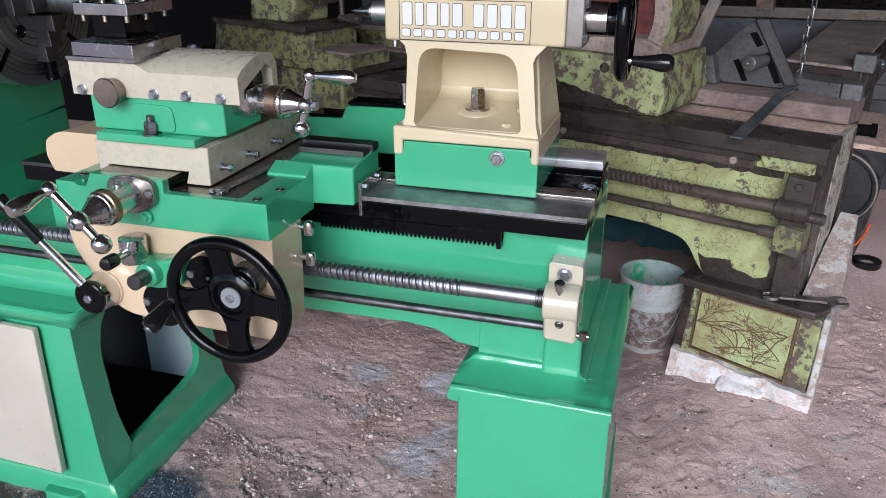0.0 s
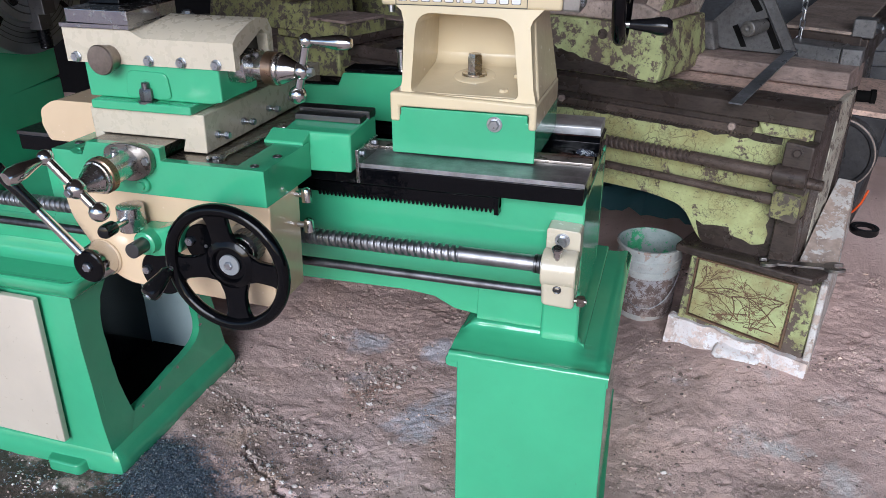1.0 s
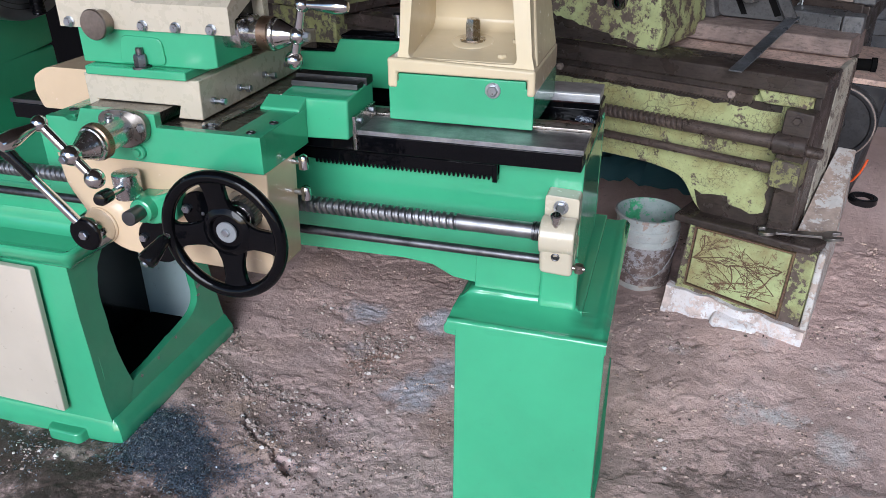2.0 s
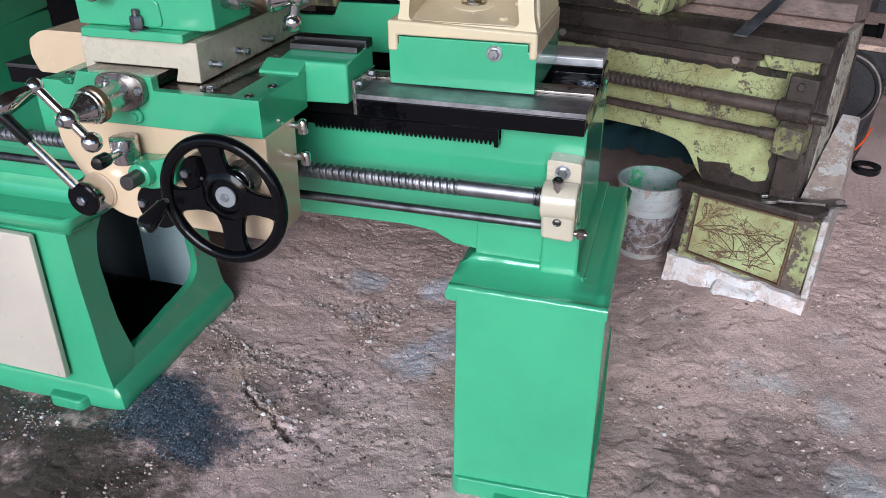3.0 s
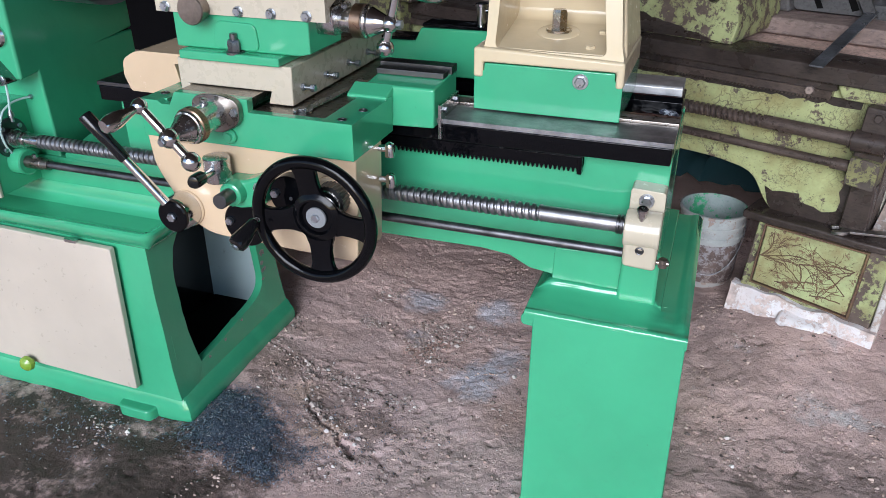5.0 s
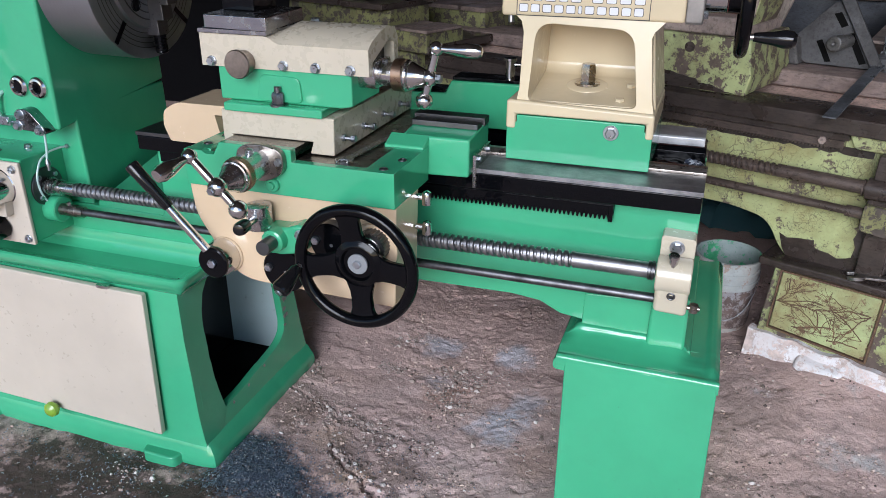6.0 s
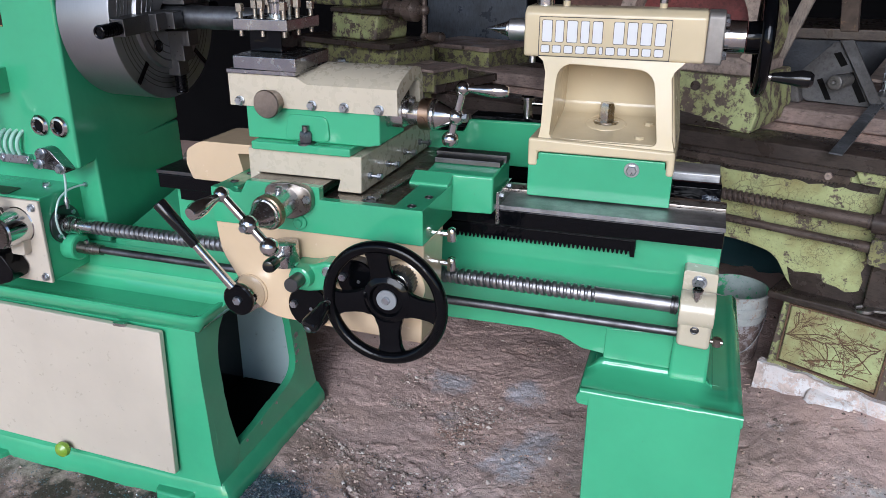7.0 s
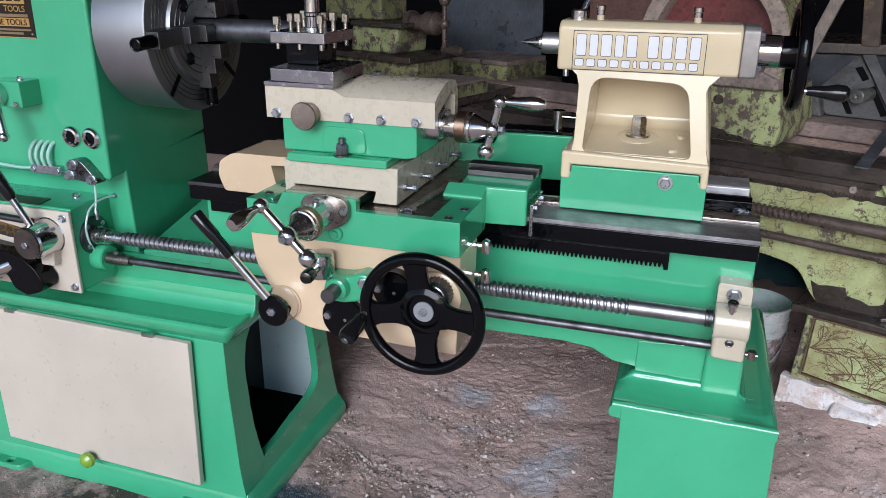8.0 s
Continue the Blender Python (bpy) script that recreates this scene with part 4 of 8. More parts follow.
def build_headstock():
    # lower casting on the bed, then the tapering gear housing
    head = part("headstock", hexa(nb(),
        [(-2.2, 1.222, 0.56), (-1.424, 1.222, 0.56), (-1.440, 1.545, 0.56), (-2.2, 1.545, 0.56)],
        [(-2.2, 1.222, 0.832), (-1.4315, 1.222, 0.832), (-1.4445, 1.545, 0.836), (-2.2, 1.545, 0.836)]), GREEN, lathe, "tall green headstock housing", 0.006)
    up = hexa(nb(),
        [(-2.2, 1.172, 0.802), (-1.430, 1.172, 0.802), (-1.443, 1.545, 0.840), (-2.2, 1.545, 0.840)],
        [(-2.2, 1.180, 1.42), (-1.432, 1.180, 1.42), (-1.445, 1.53, 1.42), (-2.2, 1.53, 1.42)])
    part("gear_housing", up, GREEN, head, "", 0.007, 3)
    part("housing_cover", box(nb(), -2.2, -1.427, 1.17, 1.54, 1.418, 1.446), GREEN, head, "", 0.006)
    # two chrome sight glasses
    for x in (-1.514, -1.463):
        bm = nb()
        spin(bm, (x, 1.174, 0.893), (0, -1, 0), [(-0.002, 0.0225), (0.006, 0.0225), (0.010, 0.019), (0.011, 0.0145), (0.007, 0.012)], 32, False)
        part("sight_glass_ring", bm, CHROME, head, "chrome sight glass ring")
        part("sight_glass", spin(nb(), (x, 1.1735, 0.893), (0, -1, 0), [(0, 0.0125), (0.006, 0.0125), (0.007, 0.011)], 24), BLACK, head)
    # maker's plate: plain bars in place of lettering
    gold, dark = paint("plate_gold", (0.42, 0.25, 0.08), 0.45, 0.0, spec=0.2), paint("plate_black", (0.022, 0.015, 0.010), 0.45, 0.0, spec=0.15)
    def on_face(z):
        return 1.172 + (z - 0.802) * 0.0129
    pl = part("name_plate", hexa(nb(),
        [(-1.78, on_face(1.094) - 0.0006, 1.094), (-1.568, on_face(1.094) - 0.0006, 1.094), (-1.568, on_face(1.094) + 0.001, 1.094), (-1.78, on_face(1.094) + 0.001, 1.094)],
        [(-1.78, on_face(1.25) - 0.0006, 1.25), (-1.568, on_face(1.25) - 0.0006, 1.25), (-1.568, on_face(1.25) + 0.001, 1.25), (-1.78, on_face(1.25) + 0.001, 1.25)]), dark, head, "dark brass name plate with rows of lettering")
    def bar(x0, x1, z0, z1, m, lift=0.0014):
        return part("plate_bar", hexa(nb(), [(x0, on_face(z0) - lift, z0), (x1, on_face(z0) - lift, z0), (x1, on_face(z0), z0), (x0, on_face(z0), z0)],
            [(x0, on_face(z1) - lift, z1), (x1, on_face(z1) - lift, z1), (x1, on_face(z1), z1), (x0, on_face(z1), z1)]), m, pl)
    grey = paint("plate_grey", (0.20, 0.15, 0.09), 0.45, 0.0, spec=0.2)
    bar(-1.775, -1.5855, 1.163, 1.200, gold)
    for i in range(8):
        bar(-1.764 + 0.022 * i, -1.748 + 0.022 * i, 1.168, 1.195, dark, 0.0020)
    bar(-1.775, -1.5815, 1.1365, 1.1425, grey)
    bar(-1.775, -1.5805, 1.118, 1.1345, gold)
    bar(-1.775, -1.5785, 1.109, 1.113, grey)
    bar(-1.775, -1.60, 1.1015, 1.106, grey)
    bar(-1.779, -1.5690, 1.0945, 1.0965, gold)
    part("rivet", spin(nb(), (-1.577, on_face(1.103) - 0.0004, 1.103), (0, -1, 0), [(0, 0.0028), (0.0012, 0.002), (0.0014, 0)], 12), STEEL, pl)
    for words, z, h, m in (("TOOLS", 1.1475, 0.0125, gold), ("MACHINE TOOLS", 1.1205, 0.0125, dark)):
        lettering("plate_letters", words, (-1.5855, on_face(z) - 0.0024, z), h, m, pl)
    # shifter box with chrome fittings
    bx = part("shifter_box", box(nb(), -1.670, -1.581, 1.120, 1.190, 0.958, 1.012), GREEN, head, "small green shifter box", 0.003)
    bm = nb()
    spin(bm, (-1.640, 1.119, 0.985), (0, -1, 0), [(0, 0.026), (0.018, 0.026), (0.020, 0.023)], 24)
    rod(bm, (-1.640, 1.108, 0.975), (-1.622, 1.098, 0.905), 0.009)
    ball(bm, (-1.620, 1.096, 0.900), 0.011, 14, 8)
    part("shifter_lever", bm, CHROME, bx, "chrome shifter lever")
    for dx, dz in ((-1.594, 0.966), (-1.650, 1.004)):
        part("bolt", hex_bolt(nb(), (dx, 1.119, dz), (0, -1, 0), 0.006, 0.005), STEEL, bx)
    part("bolt", hex_bolt(nb(), (-1.605, 1.15, 1.012), (0, 0, 1), 0.006, 0.005, 0.008), STEEL, bx)
    # oil manifold and its four clear tubes
    mf = part("oil_manifold", box(nb(), -1.628, -1.550, 1.158, 1.176, 0.806, 0.826), ZINC, head, "small oil manifold with four tubes", 0.002)
    tm = paint("clear_green_tube", (0.34, 0.58, 0.48), 0.15, 0.4)
    for i in range(4):
        x = -1.626 + 0.0165 * i
        part("oil_tube", tube(nb(), spline([(x, 1.163, 0.824), (x + 0.001, 1.158, 0.842), (x + 0.003, 1.160, 0.858), (x + 0.007, 1.168, 0.872), (x + 0.010, 1.180, 0.878)], 4), 0.0043, 10), tm, mf, "clear green oil tube")
    for x in (-1.622, -1.556):
        part("bolt", hex_bolt(nb(), (x, 1.158, 0.816), (0, -1, 0), 0.0065, 0.004), ZINC, mf)
    part("feed_pipe", tube(nb(), [(-1.90, 1.158, 0.835), (-1.75, 1.155, 0.822), (-1.66, 1.158, 0.816), (-1.626, 1.165, 0.816)], 0.0035, 8), tm, mf)
    part("link_pipe", tube(nb(), [(-1.552, 1.165, 0.814), (-1.50, 1.165, 0.812)], 0.003, 8), ZINC, mf)
    # clamp plate with three bolts
    tri_p = round_poly([(-1.526, 0.806), (-1.440, 0.800), (-1.446, 0.812), (-1.482, 0.850), (-1.508, 0.850)], [0.012, 0.01, 0.01, 0.012, 0.012], 4)
    cp = part("clamp_plate", prism(nb(), tri_p, "y", 1.146, 1.174), metal("dark_polished_steel", (0.30, 0.30, 0.31), 0.16, wear=0.3), head, "polished three-cornered clamp plate", 0.003)
    for x, z in ((-1.502, 0.838), (-1.512, 0.814), (-1.456, 0.808)):
        part("bolt", hex_bolt(nb(), (x, 1.146, z), (0, -1, 0), 0.0088, 0.008, 0.0115), ZINC, cp)


def build_gearbox():
    gb = part("feed_gearbox", box(nb(), -2.2, -1.487, 1.104, 1.25, 0.562, 0.752), GREEN, lathe, "green feed gearbox with a cream front plate", 0.004)
    fp = part("front_plate", box(nb(), -2.2, -1.484, 1.094, 1.103, 0.560, 0.748), PALE_CREAM, gb, "cream front plate with bolts", 0.003)
    for x, z in ((-1.500, 0.733), (-1.497, 0.575), (-1.71, 0.733), (-1.71, 0.575)):
        part("bolt", hex_bolt(nb(), (x, 1.094, z), (0, -1, 0), 0.0078, 0.006, 0.009), ZINC, fp)
    dark = paint("index_black", (0.03, 0.024, 0.02), 0.4)
    pl = part("index_plate", prism(nb(), [(-1.80, 1.106), (-1.572, 1.106), (-1.580, 1.150), (-1.80, 1.150)], "z", 0.752, 0.7535), dark, gb, "dark index plate")
    gold = metal("index_brass", (0.42, 0.29, 0.12), 0.3)
    ip = part("feed_chart", hexa(nb(), [(-1.80, 1.0925, 0.690), (-1.60, 1.0925, 0.668), (-1.60, 1.095, 0.668), (-1.80, 1.095, 0.690)], [(-1.80, 1.0925, 0.724), (-1.585, 1.0925, 0.696), (-1.585, 1.095, 0.696), (-1.80, 1.095, 0.724)]), gold, fp, "brass feed chart with worn rows")
    for k in range(2):
        for i in range(9):
            x = -1.785 + 0.021 * i
            z = 0.712 - 0.0145 * k - (x + 1.8) * 0.125
            part("chart_bar", box(nb(), x, x + 0.014, 1.0916, 1.0930, z - 0.005, z + 0.003), dark, ip)
    # chrome selector drum with its lever
    sd = nb()
    spin(sd, (-1.545, 1.098, 0.690), (0, -1, 0), [(0, 0.040), (0.003, 0.042), (0.006, 0.039), (0.060, 0.036), (0.064, 0.033)], 40)
    dr = part("selector_drum", sd, CHROME, gb, "polished chrome selector drum")
    part("drum_cap", spin(nb(), (-1.545, 1.0335, 0.690), (0, -1, 0), [(0, 0.0325), (0.003, 0.032)], 36), GREASY, dr, "brown worn drum cap")
    part("bolt", hex_bolt(nb(), (-1.545, 1.030, 0.690), (0, -1, 0), 0.0085, 0.006), ZINC, dr)
    lv = nb()
    rod(lv, (-1.548, 1.055, 0.722), (-1.580, 1.045, 0.792), 0.0075)
    part("lever_stem", lv, CHROME, dr)
    part("lever_grip", spin(nb(), (-1.576, 1.0465, 0.782), (-0.42, -0.13, 0.9), [(0, 0.009), (0.01, 0.012), (0.05, 0.0135), (0.085, 0.012), (0.092, 0.008)], 20), PLASTIC_SHADE_BLACK, dr, "black plastic lever grip")
    part("cross_rod", rod(nb(), (-1.75, 1.070, 0.735), (-1.565, 1.074, 0.726), 0.0075), DARK_STEEL, gb)
    cz = prism(nb(), round_poly([(-1.74, 0.672), (-1.63, 0.660), (-1.590, 0.652), (-1.556, 0.630), (-1.536, 0.598), (-1.545, 0.576), (-1.585, 0.562), (-1.618, 0.575), (-1.632, 0.606), (-1.74, 0.612)], 0.008, 3), "y", 1.046, 1.092)
    part("drum_tab", prism(nb(), round_poly([(-1.560, 0.628), (-1.524, 0.628), (-1.520, 0.668), (-1.556, 0.668)], 0.004, 2), "y", 1.074, 1.096), PALE_CREAM, gb, "", 0.002)
    part("index_arm", cz, BLACK, gb, "oily black indexing arm", 0.012, 3)
    h = nb()
    rod(h, (-1.62, 1.06, 0.628), (-1.72, 1.03, 0.585), 0.016, seg=24, lip=0.002)
    part("index_handle", h, CHROME, gb, "knurled steel indexing handle")
    # lead screw flange and feed rod bearing on the right side
    fl = nb()
    spin(fl, (-1.488, SCREW_Y, SCREW_Z), (1, 0, 0), [(0, 0.043), (0.005, 0.043), (0.006, 0.042)], 36)
    f = part("screw_flange", fl, DARK_STEEL, gb, "dark steel screw flange")
    for a in (40, 130, 220, 310):
        part("bolt", hex_bolt(nb(), (-1.482, SCREW_Y + 0.032 * math.cos(radians(a)), SCREW_Z + 0.032 * math.sin(radians(a))), (1, 0, 0), 0.0055, 0.004), ZINC, f)
    part("rod_bearing", spin(nb(), (-1.492, SCREW_Y + 0.004, ROD_Z - 0.002), (1, 0, 0), [(0, 0.030), (0.034, 0.029), (0.036, 0.026)], 32), GREEN, gb)
    clear = paint("clear_tube", (0.42, 0.58, 0.55), 0.2)
    part("oil_wire", tube(nb(), spline([(-1.467, 1.165, 0.805), (-1.468, 1.165, 0.785), (-1.470, 1.165, 0.762), (-1.475, 1.165, 0.738)], 3), 0.0026, 8), clear, gb, "thin clear oil tube")
    part("oil_nozzle", spin(nb(), (-1.475, 1.165, 0.712), (0, 0, 1), [(0, 0.004), (0.010, 0.004), (0.011, 0.0065), (0.018, 0.0065), (0.026, 0.003)], 12), ZINC, gb)
    part("oil_wire", tube(nb(), spline([(-1.466, 1.219, 0.752), (-1.472, 1.205, 0.753), (-1.479, 1.180, 0.750), (-1.480, 1.160, 0.743), (-1.480, 1.147, 0.733), (-1.480, 1.134, 0.707), (-1.480, 1.134, 0.679), (-1.480, 1.143, 0.653), (-1.480, 1.158, 0.633)], 4), 0.0024, 8), clear, gb)
    part("oil_nut", hex_bolt(nb(), (-1.468, 1.222, 0.752), (0, -1, 0), 0.0055, 0.006), ZINC, gb)
    part("filler_plug", hex_bolt(nb(), (-1.542, 1.184, 0.752), (0, 0, 1), 0.0075, 0.006, 0.009), ZINC, gb)


AXIS_Y, AXIS_Z = 1.321, 1.112


def build_chuck():
    body = nb()
    spin(body, (-1.455, AXIS_Y, AXIS_Z), (1, 0, 0), [(0, 0.10), (0.048, 0.10), (0.049, 0.166), (0.052, 0.169), (0.172, 0.171), (0.1765, 0.1700), (0.178, 0.1675), (0.178, 0.112), (0.180, 0.108), (0.188, 0.106), (0.190, 0.035), (0.150, 0.033)], 72)
    ch = part("chuck", body, metal("chuck_steel", (0.33, 0.335, 0.35), 0.42, (14, 1, 1), 60, wear=0.03), lathe, "large four-jaw chuck of dark worn steel")
    part("spindle_nose", rod(nb(), (-1.50, AXIS_Y, AXIS_Z), (-1.45, AXIS_Y, AXIS_Z), 0.085, seg=40), DARK_STEEL, ch)
    # concentric rings on the face
    for r in (0.062, 0.076, 0.090, 0.118, 0.128, 0.138, 0.148):
        x = -1.2665 if r < 0.1 else -1.2782
        part("face_ring", torus(nb(), (x, AXIS_Y, AXIS_Z), (1, 0, 0), r, 0.0016, 64, 6), DARK_STEEL, ch)
    for k, a in enumerate((3, 93, 183, 273)):
        c, s = math.cos(radians(a)), math.sin(radians(a))
        def at(d, w, x):
            return (x, AXIS_Y + d * c - w * s, AXIS_Z + d * s + w * c)
        jm = nb()
        out = 0.045 if k == 2 else -0.016
        for d0, d1, x1 in ((0.026, 0.058, -1.215), (0.050, 0.090, -1.232), (0.080, 0.122 + max(out, 0), -1.249)):
            hexa(jm, [at(d0, -0.018, -1.285), at(d1, -0.018, -1.285), at(d1, 0.018, -1.285), at(d0, 0.018, -1.285)], [at(d0, -0.017, x1), at(d1, -0.017, x1), at(d1, 0.017, x1), at(d0, 0.017, x1)])
        j = part("jaw", jm, metal("jaw_steel", (0.16, 0.16, 0.165), 0.34, wear=0.1), ch, "stepped dark steel chuck jaw", 0.002)
        sm = nb()
        for i in range(7):
            d = 0.125 + 0.007 * i
            spin(sm, at(d + out, 0, -1.262), (0, c, s), [(0, 0.013), (0.0045, 0.013), (0.0045, 0.010), (0.007, 0.010)], 20)
        q = 0.125 + 0.049 + out
        torus(sm, at(q, 0, -1.262), (0, c, s), 0.0105, 0.0028, 20, 8)
        part("jaw_screw", sm, BLACK, j, "black square-socket jaw screw")
        # black cap drawn for the dark inside of the socket
        part("screw_socket", spin(nb(), at(q - 0.001, 0, -1.262), (0, c, s), [(0, 0.006), (0.0015, 0.006), (0.0016, 0)], 4), SHADE_IRON_BLACK, j)
        a2 = a + 45
        c2, s2 = math.cos(radians(a2)), math.sin(radians(a2))
        # surface patch coloured black for the shade down an open slot
        part("slot", hexa(nb(), [(-1.2772, AXIS_Y + d * c2 - w * s2, AXIS_Z + d * s2 + w * c2) for d, w in ((0.116, -0.0052), (0.167, -0.0052), (0.167, 0.0052), (0.116, 0.0052))],
            [(-1.2758, AXIS_Y + d * c2 - w * s2, AXIS_Z + d * s2 + w * c2) for d, w in ((0.116, -0.0052), (0.167, -0.0052), (0.167, 0.0052), (0.116, 0.0052))]), BLACK, ch)
        hm = nb()
        torus(hm, (-1.265, AXIS_Y + 0.075 * c2, AXIS_Z + 0.075 * s2), (1, 0, 0), 0.011, 0.002, 20, 6)
        spin(hm, (-1.268, AXIS_Y + 0.075 * c2, AXIS_Z + 0.075 * s2), (1, 0, 0), [(0, 0.010), (0.003, 0.010)], 16)
        part("socket_screw", hm, BLACK, ch)
    part("bar_stock", rod(nb(), (-1.30, AXIS_Y, AXIS_Z), (-1.02, AXIS_Y, AXIS_Z), 0.0235, seg=32, lip=0.002), metal("black_bar", (0.22, 0.23, 0.25), 0.46, (6, 1, 1), 30, wear=0.3), ch, "dark round steel bar held in the chuck")


build_tail_leg()
build_head_stand()
build_bed()
build_screws()
build_end_bracket()
build_headstock()
build_gearbox()
build_chuck()

# ---- carriage: saddle, apron, cross slide ----
carriage = thing("lathe_carriage", "green saddle and cream apron of the lathe, riding on its bed", "lathe carriage")


def build_saddle():
    # one front plate, stepped round the cross slide's dovetail
    face = [(-0.978, 0.798), (-0.586, 0.798), (-0.586, 0.8585), (-0.768, 0.8585), (-0.768, 0.880), (-0.905, 0.880), (-0.918, 0.857), (-0.934, 0.857), (-0.942, 0.862), (-0.978, 0.862)]
    sad = part("saddle", prism(nb(), face, "y", 0.990, 1.0065), GREEN, carriage, "green saddle casting", 0.0012)
    part("right_bar", box(nb(), -0.640, -0.5865, 1.0055, 1.150, 0.798, 0.8582), GREEN, sad)
    part("under_plate", prism(nb(), [(1.004, 0.799), (1.45, 0.815), (1.45, 0.846), (1.004, 0.846)], "x", -0.976, -0.642), GREEN, sad)
    part("left_rail", box(nb(), -0.977, -0.934, 1.006, 1.20, 0.84, 0.8615), GREEN, sad, "", 0.0015)
    part("slide_floor", box(nb(), -0.770, -0.641, 1.006, 1.46, 0.846, 0.8572), OILY_STEEL, sad, "oily scraped steel slide floor")
    part("slide_floor", box(nb(), -0.934, -0.885, 1.006, 1.46, 0.846, 0.8560), OILY_STEEL, sad)
    part("dovetail", prism(nb(), [(-0.893, 0.856), (-0.780, 0.856), (-0.767, 0.8795), (-0.906, 0.8795)], "y", 1.006, 1.47), OILY_STEEL, sad, "brown oily steel dovetail way", 0.0008)
    # right wing, stepping out to the bed
    wing = hexa(nb(), [(-0.640, 1.146, 0.806), (-0.514, 1.158, 0.806), (-0.510, 1.270, 0.806), (-0.640, 1.270, 0.806)], [(-0.640, 1.158, 0.874), (-0.514, 1.160, 0.874), (-0.510, 1.270, 0.886), (-0.640, 1.270, 0.886)])
    part("right_wing", wing, GREEN, sad, "", 0.004, 3)
    part("wing_slope", hexa(nb(), [(-0.662, 1.130, 0.836), (-0.588, 1.130, 0.836), (-0.588, 1.165, 0.836), (-0.662, 1.165, 0.836)], [(-0.662, 1.130, 0.862), (-0.588, 1.130, 0.862), (-0.588, 1.165, 0.876), (-0.662, 1.165, 0.876)]), GREEN, sad, "", 0.003)
    part("wing_strip", box(nb(), -0.638, -0.513, 1.205, 1.232, 0.880, 0.890), DARK_STEEL, sad, "dark oily strip on the wing", 0.001)
    part("wing_strip", box(nb(), -0.645, -0.509, 1.238, 1.268, 0.880, 0.894), DARK_STEEL, sad, "", 0.001)
    wp = part("way_wiper", prism(nb(), [(1.166, 0.786), (1.174, 0.786), (1.226, 0.816), (1.262, 0.822), (1.262, 0.846), (1.166, 0.846)], "x", -0.5095, -0.5035), STEEL, sad, "steel way wiper plate", 0.001)
    for y, z in ((1.186, 0.834), (1.244, 0.836)):
        part("bolt", hex_bolt(nb(), (-0.5035, y, z), (1, 0, 0), 0.0055, 0.005), ZINC, wp)
    for x, y in ((-0.600, 1.062), (-0.611, 1.008), (-0.955, 1.030), (-0.955, 1.085)):
        sc = nb()
        torus(sc, (x, y, 0.8590 if x > -0.7 else 0.8622), (0, 0, 1), 0.0062, 0.0014, 20, 6)
        spin(sc, (x, y, 0.8545 if x > -0.7 else 0.858), (0, 0, 1), [(0, 0.006), (0.0045, 0.006)], 16)
        part("socket_screw", sc, DARK_STEEL, sad)
    # raised rear bridge
    rear = nb()
    prism(rear, [(-0.72, 0.830), (-0.475, 0.830), (-0.475, 0.924), (-0.628, 0.922), (-0.640, 0.896), (-0.72, 0.894)], "y", 1.398, 1.450)
    part("rear_bridge", rear, GREEN, sad, "", 0.004)
    part("rear_cap", box(nb(), -0.625, -0.478, 1.402, 1.455, 0.924, 0.930), BLACK, sad, "", 0.001)
    part("rear_cap", box(nb(), -0.72, -0.642, 1.402, 1.455, 0.896, 0.901), BLACK, sad, "", 0.001)
    pin = nb()
    rod(pin, (-0.511, 1.420, 0.928), (-0.511, 1.420, 0.966), 0.0095, lip=0.001)
    rod(pin, (-0.511, 1.420, 0.966), (-0.511, 1.420, 0.971), 0.013)
    rod(pin, (-0.511, 1.420, 0.958), (-0.470, 1.420, 0.958), 0.004)
    part("clamp_pin", pin, CHROME, sad, "chrome clamp pin")
    # cream left wing with a rounded end and a cut
    prof = round_poly([(-1.000, 0.820), (-1.122, 0.820), (-1.134, 0.850), (-1.130, 0.880), (-1.098, 0.899), (-0.940, 0.899), (-0.940, 0.882), (-1.014, 0.880)], [0.004, 0.006, 0.008, 0.010, 0.016, 0, 0, 0.002], 5)
    part("left_wing", prism(nb(), prof, "y", 1.140, 1.265), TAN, sad, "cream rounded left wing", 0.002)
    part("wing_web", box(nb(), -1.02, -0.955, 1.19, 1.26, 0.84, 0.881), GREY_CREAM, sad)
    return sad


